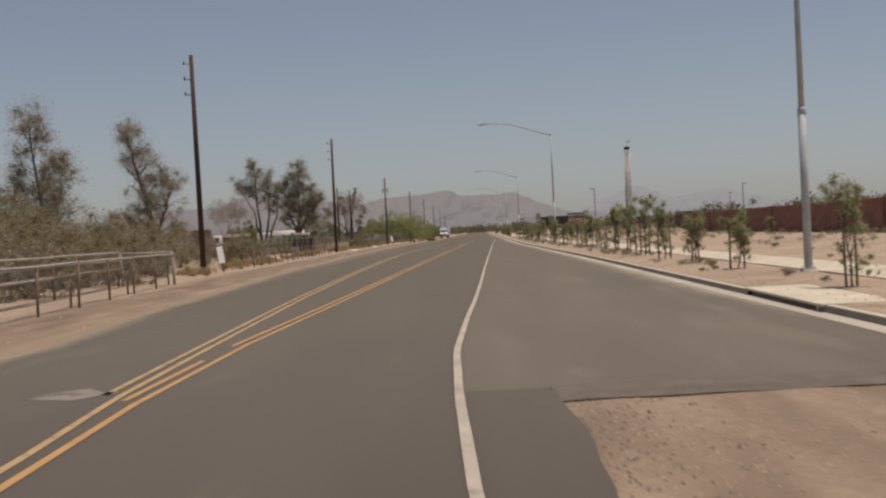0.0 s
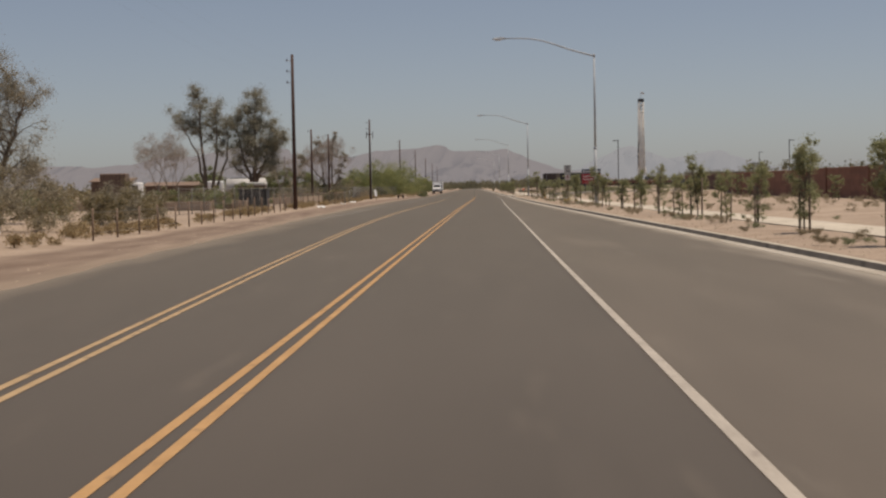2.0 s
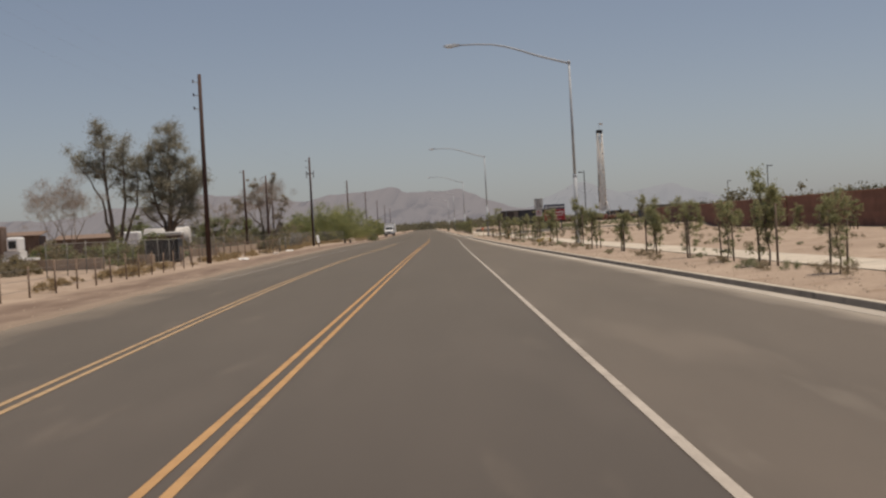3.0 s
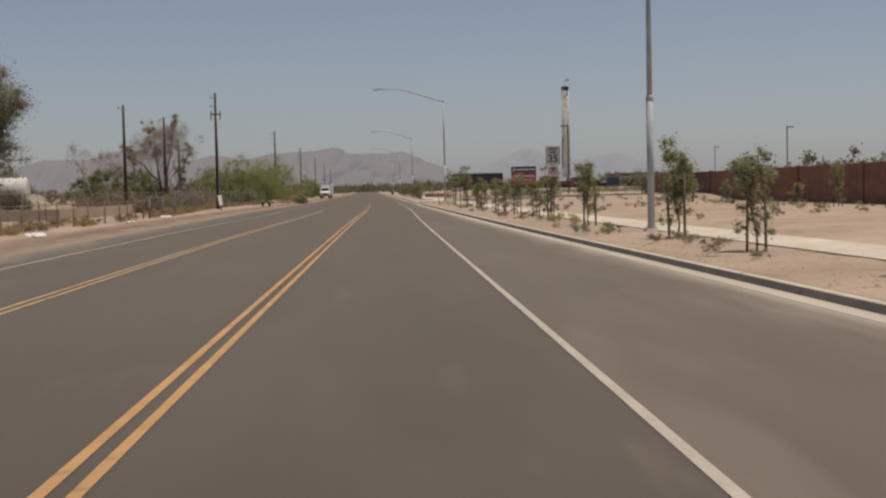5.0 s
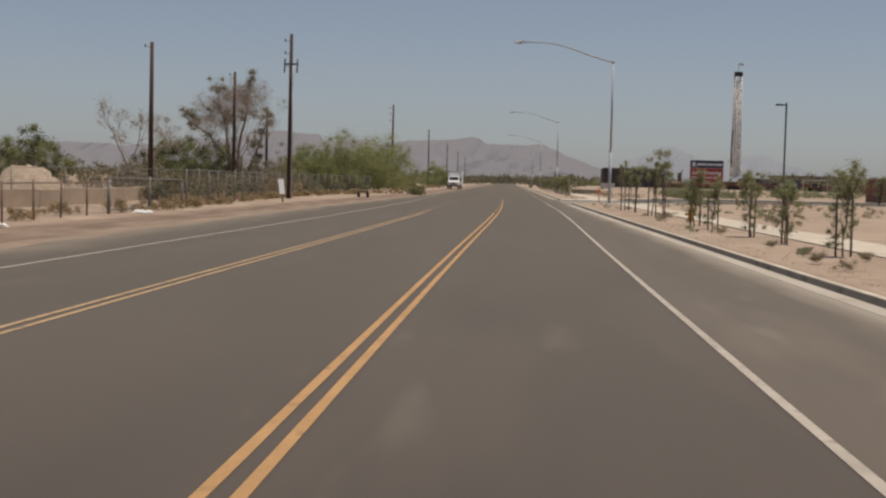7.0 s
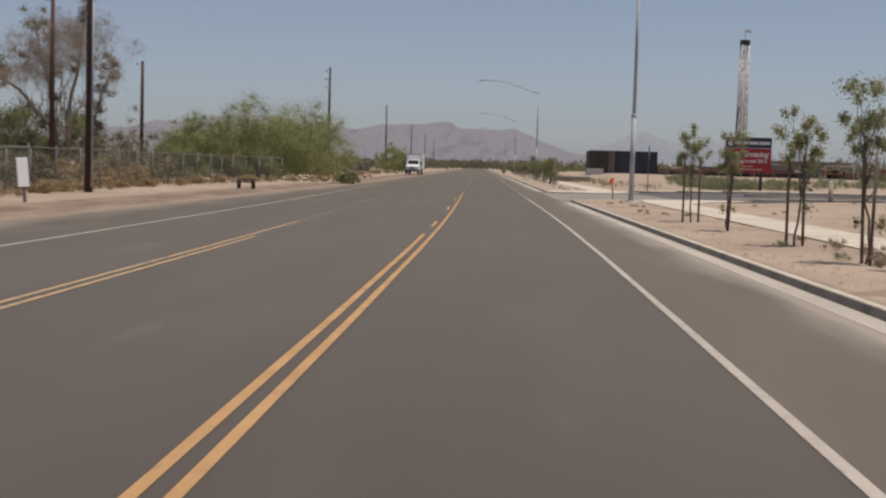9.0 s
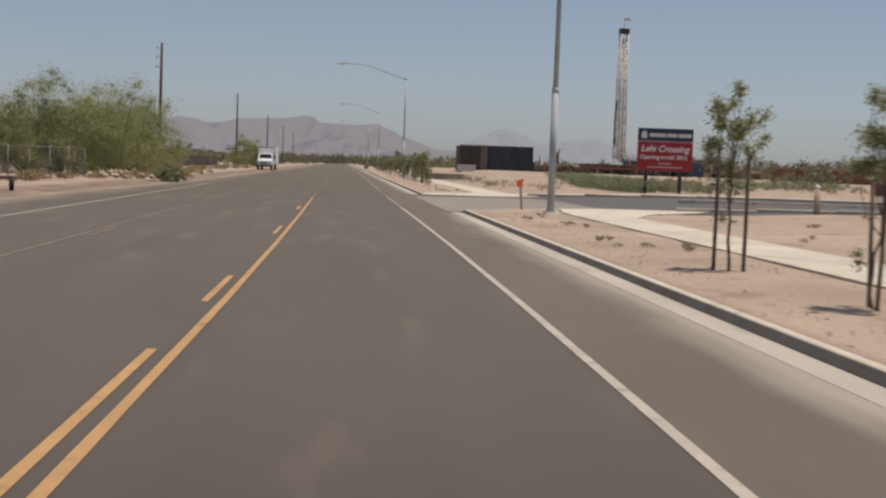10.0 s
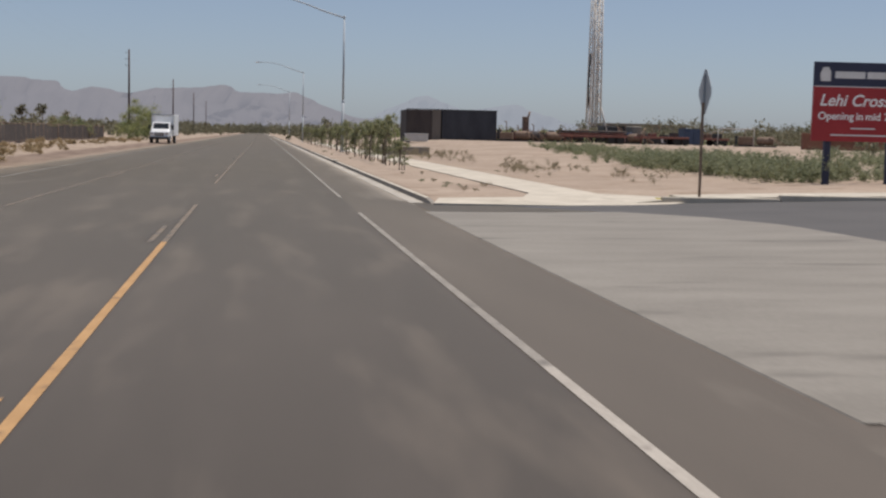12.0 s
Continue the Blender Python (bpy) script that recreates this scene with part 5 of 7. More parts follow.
def drill_rig():
    """A truck-borne drilling mast: lattice tower, crown, braces, deck and wheels."""
    m = pose(45.9, 396, 0.9, 0, 0, 8)
    rig = thing("drilling_rig", "tall pale lattice drilling mast on a truck bed", "drilling rig", m)
    mast = Shape()
    half0, half1, base, top = 0.82, 0.62, 3.0, 23.6
    wide = lambda z: half0 + (half1 - half0) * (z - base) / (top - base)
    for sx in (-1, 1):
        for sy in (-1, 1):
            mast.tube([(sx * wide(base), sy * 0.6, base), (sx * wide(top), sy * 0.45, top)], 0.11, 6)
    z, flip = base, 1
    while z < top - 0.2:
        e = min(z + 1.15, top)
        for sy in (-1, 1):
            mast.tube([(-flip * wide(z), sy * 0.55, z), (flip * wide(e), sy * 0.55, e)], 0.055, 5)
            mast.tube([(-wide(z), sy * 0.55, z), (wide(z), sy * 0.55, z)], 0.05, 5)
        for sx in (-1, 1):
            mast.tube([(sx * wide(z), -flip * 0.55, z), (sx * wide(e), flip * 0.55, e)], 0.055, 5)
        z, flip = e, -flip
    part("mast", mast, RIG_PAINT, rig, "pale lattice mast")
    part("crown_block", Shape().box((-0.75, -0.6, 23.5), (0.75, 0.6, 24.4), 0.06), TRUCK_DARK, rig, "black crown block")
    part("drill_pipe", Shape().tube([(-0.25, -0.2, 2.6), (-0.25, -0.2, 22.5)], 0.17, 8), RIG_PAINT, rig)
    part("hoist_pipe", Shape().tube([(0.35, 0.2, 2.6), (0.35, 0.2, 21.0)], 0.13, 8), RIG_PAINT, rig)
    part("hose", Shape().tube([(-0.9, -0.3, 5.0), (-1.1, -0.4, 8.0), (-1.02, -0.4, 10.5), (-0.8, -0.3, 12.5)], 0.12, 6), TRUCK_DARK, rig, "black hose bundle")
    pole = part("flag_pole", Shape().tube([(0, 0, 24.4), (0, 0, 26.2)], 0.035, 6), TRUCK_DARK, rig)
    part("flag", Shape().add([(0, 0, 26.2), (0.5, 0.08, 26.25), (1.0, -0.05, 26.1), (1.0, -0.05, 25.6), (0.5, 0.08, 25.75), (0, 0, 25.7)], [(0, 1, 4, 5), (1, 2, 3, 4)]), RIG_PAINT, pole, "small faded flag")
    for x, y in ((2.3, 0.4), (1.6, -1.6), (-1.5, -1.8)):
        part("brace", Shape().tube([(x, y, 1.2), (0.7 if x > 0 else -0.7, 0, 6.6)], 0.09, 6), RIG_PAINT, rig)
    part("deck", Shape().box((-2.2, -2.0, 0.9), (7.5, 2.0, 1.5), 0.05), TRUCK_DARK, rig)
    part("winch_house", Shape().box((1.2, -1.3, 1.5), (3.2, 1.3, 2.6), 0.1), TRUCK_DARK, rig, "dark machinery housing")
    part("drum", Shape().tube([(3.6, -1.0, 2.0), (3.6, 1.0, 2.0)], 0.5, 14), RUST, rig)
    part("cab", Shape().box((5.4, -1.1, 1.4), (7.0, 1.1, 2.7), 0.15), APRON, rig, "grey cab")
    for x in (-1.2, 0.2, 3.6, 6.6):
        for y in (-1.6, 1.6):
            part("wheel", Shape().tube([(x, y - 0.18, 0.52), (x, y + 0.18, 0.52)], 0.52, 16), RUBBER, rig)
    return rig


drill_rig()


def flatbed(m, mat, label, length, load, group=""):
    """A low trailer with wheels, side rails and a load of pipes or boxes."""
    rig = thing("equipment_trailer", label, "trailer", m, group)
    part("bed", Shape().box((-length / 2, -1.1, 0.75), (length / 2, 1.1, 1.0), 0.03), mat, rig)
    for x in (length * 0.25, length * 0.25 + 1.1):
        for y in (-0.95, 0.95):
            part("wheel", Shape().tube([(x, y - 0.14, 0.45), (x, y + 0.14, 0.45)], 0.45, 14), RUBBER, rig)
    part("leg", Shape().box((-length / 2 + 0.4, -0.1, -0.02), (-length / 2 + 0.55, 0.1, 0.75)), mat, rig)
    rng = random.Random(int(length * 10))
    if load == "pipes":
        for i in range(10):
            part("pipe", Shape().tube([(-length / 2 - 0.3, -0.9 + (i % 5) * 0.42, 1.14 + 0.26 * (i // 5)), (length / 2 + rng.uniform(-0.8, 0.2), -0.9 + (i % 5) * 0.42, 1.14 + 0.26 * (i // 5))], rng.uniform(0.06, 0.12), 8), rng.choice((mat, RUST, TANK_BROWN)), rig)
    else:
        x = -length / 2 + 0.2
        while x < length / 2 - 1:
            w = rng.uniform(0.35, 1.0)
            deep = rng.uniform(0.4, 0.9)
            part("crate", Shape().box((x, -deep, 1.0), (x + w, deep, 1.0 + rng.uniform(0.15, 0.75)), 0.05), rng.choice((RUST, RIG_RED, TRUCK_DARK, RUST, TANK_BROWN)), rig)
            if rng.random() < 0.5:
                part("pipe", Shape().tube([(x, -0.5, 1.1), (x + rng.uniform(0.6, 1.6), rng.uniform(-0.5, 0.5), rng.uniform(1.4, 2.1))], 0.05, 6), RUST, rig)
            x += w + rng.uniform(0.15, 0.8)
    return rig


for x, y, r, mat, length, load in ((37.5, 364, -4, RIG_RED, 7.5, "pipes"), (46.5, 367, 3, RIG_RED, 6, "crates"), (42, 378, 0, RIG_RED, 8, "crates"), (57, 383, 8, RIG_RED, 7, "crates"), (35, 381, -12, TRUCK_DARK, 6, "crates")):
    flatbed(pose(x, y, right_z(x, y) - 0.05, 0, 0, r), mat, "faded red drilling trailer loaded with " + ("pipes" if load == "pipes" else "machinery"), length, load, "drilling trailers in the works yard")


def pump_skid(seed, m, mat, label):
    """Site machinery: a skid with an engine block, a drum, an exhaust and bent pipes."""
    rng = random.Random(seed)
    skid = thing("pump_skid", label, "machine", m, "pumps and engines in the works yard")
    w = rng.uniform(1.6, 2.6)
    for k in (-0.6, 0.6):
        part("runner", Shape().box((-w, k - 0.08, -0.05), (w, k + 0.08, 0.2)), TRUCK_DARK, skid)
    part("engine", Shape().box((-w * 0.8, -0.55, 0.2), (-w * 0.1, 0.55, rng.uniform(0.9, 1.5)), 0.08), mat, skid)
    part("drum", Shape().tube([(w * 0.05, 0, 0.75), (w * 0.12, 0, 0.75), (w * 0.8, 0, 0.75), (w * 0.87, 0, 0.75)], [0.3, 0.5, 0.5, 0.3], 14), rng.choice((TANK_BROWN, RUST, mat)), skid)
    part("radiator", Shape().box((-w * 0.95, -0.5, 0.25), (-w * 0.83, 0.5, 1.35), 0.03), TRUCK_DARK, skid)
    h = rng.uniform(1.6, 2.3)
    part("exhaust", Shape().tube([(-w * 0.5, 0.2, 0.9), (-w * 0.5, 0.2, h), (-w * 0.6, 0.2, h + 0.15)], 0.06, 7), RUST, skid)
    for k in range(3):
        y = -0.4 + 0.4 * k
        part("pipe", Shape().tube([(w * 0.3, y, 0.3), (w * rng.uniform(0.6, 1.1), y, rng.uniform(0.9, 1.7)), (w * rng.uniform(1.0, 1.5), y + rng.uniform(-0.5, 0.5), 0.15)], 0.05, 6), RUST, skid)
    return skid


for i, (x, y, mat, label) in enumerate(((29.4, 369, RUST, "rusty brown pump skid beside the black enclosure"), (31.2, 371, RIG_RED, "faded red engine skid in the works yard"), (33.6, 372, RUST, "rusty pump skid in the works yard"), (43.5, 371, RIG_RED, "faded red engine skid in the works yard"), (50.5, 379, TRUCK_DARK, "dark engine skid below the mast"), (48.5, 386, BLUE_PAINT, "dull blue engine skid below the mast"), (60, 372, RUST, "rusty brown pump skid in the works yard"), (40, 384, TRUCK_DARK, "dark engine skid below the mast"), (54, 388, RIG_PAINT, "pale pump skid in the works yard"), (27.5, 377, TRUCK_DARK, "dark engine skid beside the enclosure"))):
    pump_skid(50 + i, pose(x, y, right_z(x, y) - 0.02, 0, 0, (i * 67) % 50 - 25), mat, label)
tower = thing("winch_tower", "short rusty winch tower on the drilling yard", "machine", pose(31.6, 373.5, right_z(31, 373) - 0.02))
part("column", Shape().box((-0.35, -0.35, 0), (0.35, 0.35, 3.0), 0.05), RUST, tower)
part("boom", Shape().tube([(0.2, 0, 2.6), (0.5, 0, 3.6)], 0.12, 7), RUST, tower)
part("base", Shape().box((-1.1, -0.8, -0.02), (1.1, 0.8, 1.2), 0.06), RIG_RED, tower)
hall = thing("far_building", "long low grey building beyond the works yard", "building", pose(84, 520, 0.5))
part("wall", Shape().box((-4, -8, -0.5), (15, 8, 4.6), 0.05), APRON, hall)
part("roof", Shape().box((-4.5, -8.5, 4.6), (15.5, 8.5, 5.0), 0.05), APRON, hall)
for k in range(3):
    part("window", Shape().box((-2.5 + k * 5, -8.05, 2.2), (-0.5 + k * 5, -7.98, 3.6)), WINDOW, hall)
for x, y, sx, sz, mat, label in ((53.5, 377, 2.5, 2.0, BLUE_PAINT, "dull blue site container beside the drilling trailers"), (50.5, 402, 4, 2.4, TRUCK_DARK, "dark generator housing behind the mast"), (17.5, 366, 2.4, 0.9, PALE_ROOF, "low white tank on the soil beside the enclosure")):
    box = thing("site_box", label, "container", pose(x, y, right_z(x, y) - 0.04))
    part("body", Shape().box((-sx / 2, -1.2, 0.12), (sx / 2, 1.2, sz), 0.05), mat, box)
    part("lid", Shape().box((-sx / 2 - 0.05, -1.25, sz), (sx / 2 + 0.05, 1.25, sz + 0.1), 0.02), mat, box)
    for k in range(3):
        part("rib", Shape().box((-sx / 2 + sx * (k + 0.5) / 3 - 0.05, -1.26, 0.2), (-sx / 2 + sx * (k + 0.5) / 3 + 0.05, -1.2, sz - 0.1)), mat, box)
    for k in (-1, 1):
        part("skid", Shape().box((k * sx * 0.38 - 0.1, -1.2, -0.02), (k * sx * 0.38 + 0.1, 1.2, 0.12)), TRUCK_DARK, box)
gate = thing("pipe_frame", "white pipe goal-like frame standing in the works yard", "frame", pose(55.2, 366, right_z(55, 366) - 0.04))
part("crossbar", Shape().tube([(-2.2, 0, 2.1), (2.2, 0, 2.1)], 0.07, 8), PALE_PIPE, gate)
for k in (-2.2, 2.2):
    part("upright", Shape().tube([(k, 0, -0.1), (k, 0, 2.1)], 0.07, 8), PALE_PIPE, gate)


# ---- fire hydrant and bollard behind the kerb ----
def hydrant(m):
    h = thing("fire_hydrant", "yellow cast-iron fire hydrant in the gravel strip", "fire hydrant", m)
    part("flange", Shape().tube([(0, 0, -0.05), (0, 0, 0.05), (0, 0, 0.07)], [0.2, 0.2, 0.14], 16), HYDRANT, h)
    part("barrel", Shape().tube([(0, 0, 0.05), (0, 0, 0.52), (0, 0, 0.56)], [0.135, 0.13, 0.155], 16), HYDRANT, h)
    bonnet = part("bonnet", Shape().tube([(0, 0, 0.56), (0, 0, 0.62), (0, 0, 0.72), (0, 0, 0.80), (0, 0, 0.83)], [0.165, 0.165, 0.14, 0.08, 0.04], 16), HYDRANT, h)
    part("top_nut", Shape().tube([(0, 0, 0.82), (0, 0, 0.89)], 0.035, 5), HYDRANT, bonnet)
    for way in ((-1, 0), (1, 0), (0, -1)):
        wide = 0.085 if way[1] else 0.065
        outlet = part("outlet", Shape().tube([(way[0] * 0.1, way[1] * 0.1, 0.42), (way[0] * 0.2, way[1] * 0.2, 0.42)], wide, 12), HYDRANT, h)
        part("cap", Shape().tube([(way[0] * 0.2, way[1] * 0.2, 0.42), (way[0] * 0.25, way[1] * 0.25, 0.42), (way[0] * 0.275, way[1] * 0.275, 0.42)], [wide * 1.2, wide * 1.15, wide * 0.5], 10), HYDRANT, outlet)
    return h


hydrant(pose(6.7, 183.8, right_z(6.7, 183.8), 0, 0, 8) @ Matrix.Diagonal((0.9, 0.9, 0.8, 1)))
bollard = thing("bollard", "short tan post with a pale cap near the side street", "bollard", pose(16.8, 229.7, right_z(16.8, 229.7)))
part("post", Shape().tube([(0, 0, -0.2), (0, 0, 0.92)], 0.11, 12), TAN_WALL, bollard)
part("cap", Shape().tube([(0, 0, 0.92), (0, 0, 1.0), (0, 0, 1.05)], [0.115, 0.1, 0.03], 12), SIGN_GREY, bollard)


# ---- left side: poles, trees, fences, yard ----
def power_pole(m, height, arms, label, transformer=False):
    pole = thing("power_pole", label, "utility pole", m, "wooden power poles along the verge")
    part("shaft", Shape().tube([(0, 0, -0.4), (0, 0, height * 0.5), (0, 0, height)], [0.165, 0.14, 0.108], 12), POLE_WOOD, pole)
    for z in arms:
        bracket = part("bracket", Shape().tube([(-0.1, 0, z), (-0.42, 0, z + 0.04)], 0.025, 6), STEEL, pole)
        part("insulator", Shape().tube([(-0.42, 0, z - 0.03), (-0.42, 0, z + 0.03), (-0.42, 0, z + 0.09), (-0.42, 0, z + 0.15), (-0.42, 0, z + 0.19)], [0.025, 0.055, 0.038, 0.05, 0.015], 8), GLASS_CAP, bracket)
    if transformer:
        rack = part("crossarm", Shape().box((-0.5, -0.05, height - 2.1), (0.5, 0.05, height - 2.0), 0.01), POLE_WOOD, pole)
        for x in (-0.45, 0.0, 0.42):
            part("cutout", Shape().tube([(x, -0.05, height - 2.65), (x + 0.05, -0.08, height - 1.7)], 0.05, 7), GLASS_CAP, rack)
        part("riser", Shape().tube([(0.16, -0.1, 0.2), (0.15, -0.1, height - 2.2)], 0.045, 7), STEEL, pole, "grey riser conduit")
    return pole


POLES = [(-15.5, -4.0), (-15.48, 70.3), (-15.53, 135.6), (-16.1, 217.4), (-16.72, 303.5), (-17.9, 403.9), (-18.8, 508.0), (-19.5, 610.0), (-20.2, 715.0)]
TOPS = [12.0, 12.0, 12.05, 11.3, 11.6, 12.3, 12.4, 12.5, 12.5]
for i, ((x, y), h) in enumerate(zip(POLES, TOPS)):
    lean = (0.6, -1.0, 0.3, 0.0, 0.3, -0.3, 0.2, 0.0, 0.2)[i]
    power_pole(pose(x, y, left_z(x, y), 0, lean * 0.5, 0), h, (h - 0.5, h - 1.35, h - 2.2), "tall dark creosoted wooden power pole with side insulators", transformer=(i == 3))
for x, y, h in ((-23.3, 208.5, 9.6), (-24.18, 236.9, 10.2), (-26.9, 266, 8.9), (-46, 338, 9.5)):
    p = power_pole(pose(x, y, left_z(x, y)), h, (h - 0.3,), "dark wooden service pole among the trees")
for k in range(3):
    for i in range(len(POLES) - 1):
        a = Vector((POLES[i][0] - 0.42, POLES[i][1], TOPS[i] - 0.36 - 0.85 * k))
        b = Vector((POLES[i + 1][0] - 0.42, POLES[i + 1][1], TOPS[i + 1] - 0.36 - 0.85 * k))
        pts = [a.lerp(b, t) - Vector((0, 0, 3.2 * t * (1 - t))) for t in np.linspace(0, 1, 15)]
        solid("power_cable", Shape().tube(pts, 0.0014, 4, False), CABLE, "thin black overhead cable sagging between poles", "cable", None, "overhead cables")


def big_tree(seed, m, height, levels, trunk, spread, leaf_mat, count, clump, leaf, label, bark=BARK, stems=1, lean=0.25, bare=0.0, lift=0.18, forks=3, wide=1.0, group="", twigs=0):
    """A tree with forking limbs and a ragged crown of small leaves."""
    rng = np.random.default_rng(seed)
    tree = thing("tree", label, "tree", m, group)
    wood, tips = Shape(), []
    for k in range(stems):
        a = rng.random() * 2 * math.pi
        d = (math.cos(a) * lean, math.sin(a) * lean, 1)
        limbs(wood, (math.cos(a) * 0.2 * (stems > 1), math.sin(a) * 0.2 * (stems > 1), -0.2), d, height * 0.36, trunk / math.sqrt(stems), rng, levels, tips, spread, lift, 8, 0.70, forks)
    part("trunk", wood, bark, tree)
    top = max(t[2] for t in tips)
    k = (height - clump * 0.5) / top
    tree.scale = (k * wide, k * wide, k)
    cs = [t for t in tips if rng.random() >= bare]
    q = leaves(cs, [clump * (0.5 + 0.8 * rng.random()) for _ in cs], [int(count / len(cs) * (0.5 + rng.random())) + 1 for _ in cs], leaf, rng, 0.85, 0.35)
    part("crown", quad_mesh("crown", q, leaf_mat), leaf_mat, tree)
    if twigs:
        q = leaves(tips, [0.8] * len(tips), [twigs // len(tips) + 1] * len(tips), 0.17, rng, 0.9, 0.2, 0.045)
        part("brushwood", quad_mesh("brushwood", q, TWIG), TWIG, tree, "fine bleached twigs")
    return tree


gz = lambda x, y: left_z(x, y) - 0.02


def stem_tree(seed, m, stems, mat, count, clump, leaf, label, bark=BARK, bare=0.0, group=""):
    """A tree of bent stems, each with forking side limbs and small leaves. A stem is its points, thickness, where its crown begins, reach below and above, limbs."""
    rng = np.random.default_rng(seed)
    tree = thing("tree", label, "tree", m, group)
    cs = []
    for pts, thick, start, low, high, n in stems:
        wood, tips = Shape(), []
        fine = [Vector(pts[0])]
        for a, b in zip(pts, pts[1:]):
            for k in (0.25, 0.5, 0.75, 1.0):
                fine.append(Vector(a).lerp(Vector(b), k) + Vector((rng.normal() * 0.07, rng.normal() * 0.07, 0)))
        last = len(fine) - 1
        wood.tube(fine, [thick * (1 - 0.85 * i / last) for i in range(last + 1)], 8, False)
        for i in range(n):
            f = start + (1 - start) * (i + rng.random()) / n
            q = f * last
            at = fine[int(q)].lerp(fine[min(last, int(q) + 1)], q - int(q))
            a = rng.random() * 2 * math.pi
            u = (f - start) / (1 - start + 1e-6)
            reach = (low + (high - low) * u) * (0.55 + 0.65 * rng.random()) / 1.55
            limbs(wood, at, (math.cos(a), math.sin(a), 0.25 + 0.9 * rng.random() + 0.5 * u), reach, max(0.012, thick * (1 - 0.8 * f) * 0.35), rng, 1, tips, 0.7, 0.08, 5, 0.62, 3)
        part("trunk", wood, bark, tree)
        cs += [t for t in tips if rng.random() >= bare]
    k = count / len(cs)
    q = leaves(cs, [clump * (0.5 + 0.8 * rng.random()) for _ in cs], [int(k * (0.5 + rng.random())) + 1 for _ in cs], leaf, rng, 0.85, 0.35)
    part("crown", quad_mesh("crown", q, mat), mat, tree)
    return tree


stem_tree(101, pose(-24.2, 70, gz(-24, 70)), [
    ([(0, 0, -0.2), (-0.2, 0, 4), (-0.5, 0.2, 9.0)], 0.17, 0.22, 2.5, 1.2, 44),
    ([(0.1, 0, -0.2), (0.8, 0.1, 3.2), (1.3, 0, 6.3)], 0.12, 0.25, 2.0, 1.3, 28),
    ([(0, 0, -0.2), (-1.0, 0.3, 2.6), (-1.6, 0.2, 5.2)], 0.10, 0.25, 1.7, 1.1, 20)], TREE_DRY, 56000, 1.0, 0.040, "tall wispy dry tree in the roadside scrub")
stem_tree(102, pose(-25.7, 100, gz(-26, 100)), [
    ([(0, 0, -0.2), (-0.2, 0, 3.6), (-1.2, 0, 7.4), (-1.9, 0, 10.3)], 0.26, 0.34, 2.6, 1.6, 48),
    ([(0, 0, 1.4), (0.7, 0, 4.0), (1.5, 0.2, 6.4)], 0.16, 0.15, 2.6, 1.9, 38),
    ([(0, 0, 1.2), (-1.2, 0.2, 2.6), (-2.3, 0.3, 3.4)], 0.11, 0.4, 1.0, 0.9, 9),
    ([(0, 0, 1.0), (1.2, 0.1, 2.0), (1.9, 0, 2.6)], 0.10, 0.4, 1.0, 0.8, 9)], TREE_DRY, 66000, 1.1, 0.040, "tall leaning dry tree behind the scrub")
stem_tree(103, pose(-28.2, 163, gz(-28, 163)), [
    ([(0, 0, -0.2), (-0.2, 0, 5), (-0.5, 0, 11.3)], 0.24, 0.58, 2.1, 1.2, 26),
    ([(0.3, 0.3, -0.2), (1.1, 0, 5), (1.2, 0.2, 10.0)], 0.20, 0.52, 1.7, 1.0, 20),
    ([(0, 0, 1.5), (-0.9, 0.2, 5.4), (-2.9, 0.2, 8.8)], 0.15, 0.72, 1.3, 1.1, 13),
    ([(0.5, 0, -0.2), (2.1, 0.2, 4.8), (2.3, 0, 8.6)], 0.16, 0.5, 1.4, 0.9, 16)], TREE_LEAF, 30000, 1.05, 0.058, "tall ragged gum tree with several pale stems")
stem_tree(104, pose(-23.4, 163, gz(-23.4, 163)), [
    ([(0, 0, -0.2), (0.1, 0, 5), (0.3, 0, 10.3)], 0.30, 0.22, 3.5, 1.6, 52),
    ([(0, 0, 1.6), (-1.1, 0.2, 5), (-1.6, 0, 8.6)], 0.18, 0.35, 1.5, 1.0, 18),
    ([(0, 0, 1.8), (1.3, 0, 5), (1.7, 0.1, 7.8)], 0.16, 0.25, 1.4, 1.0, 18),
    ([(0, 0, 2.4), (1.7, -0.3, 4.9), (3.2, -0.6, 6.6)], 0.13, 0.45, 1.3, 1.0, 14)], TREE_LEAF, 64000, 1.1, 0.058, "tall dense grey-green gum tree beside the fence")
big_tree(105, pose(-31.0, 158, gz(-31, 158)), 8.2, 5, 0.2, 0.55, TREE_DRY, 2500, 0.7, 0.04, "bare dying tree with thin drooping twigs", DEAD_BARK, stems=3, lean=0.4, bare=0.6, wide=1.05, twigs=12000)
stem_tree(106, pose(-24.9, 241, gz(-24, 241)), [
    ([(0, 0, -0.2), (-0.6, 0, 3), (-2.7, 0.1, 5.2), (-4.7, 0.2, 6.6)], 0.20, 0.70, 1.3, 1.0, 16),
    ([(0.1, 0, -0.2), (0.5, 0.2, 5), (1.4, 0.1, 10.2)], 0.20, 0.62, 1.2, 0.8, 18),
    ([(0, 0, -0.2), (-0.9, 0.3, 5), (-1.9, 0.3, 9.4)], 0.18, 0.55, 1.3, 0.9, 20),
    ([(0.3, 0, -0.2), (1.8, 0.1, 3.4), (2.8, 0.2, 6.8)], 0.18, 0.25, 1.5, 0.9, 26)], TREE_DRY, 22000, 0.6, 0.055, "half-dead tree with bleached limbs and clumps of dry leaves", DEAD_BARK, 0.45)
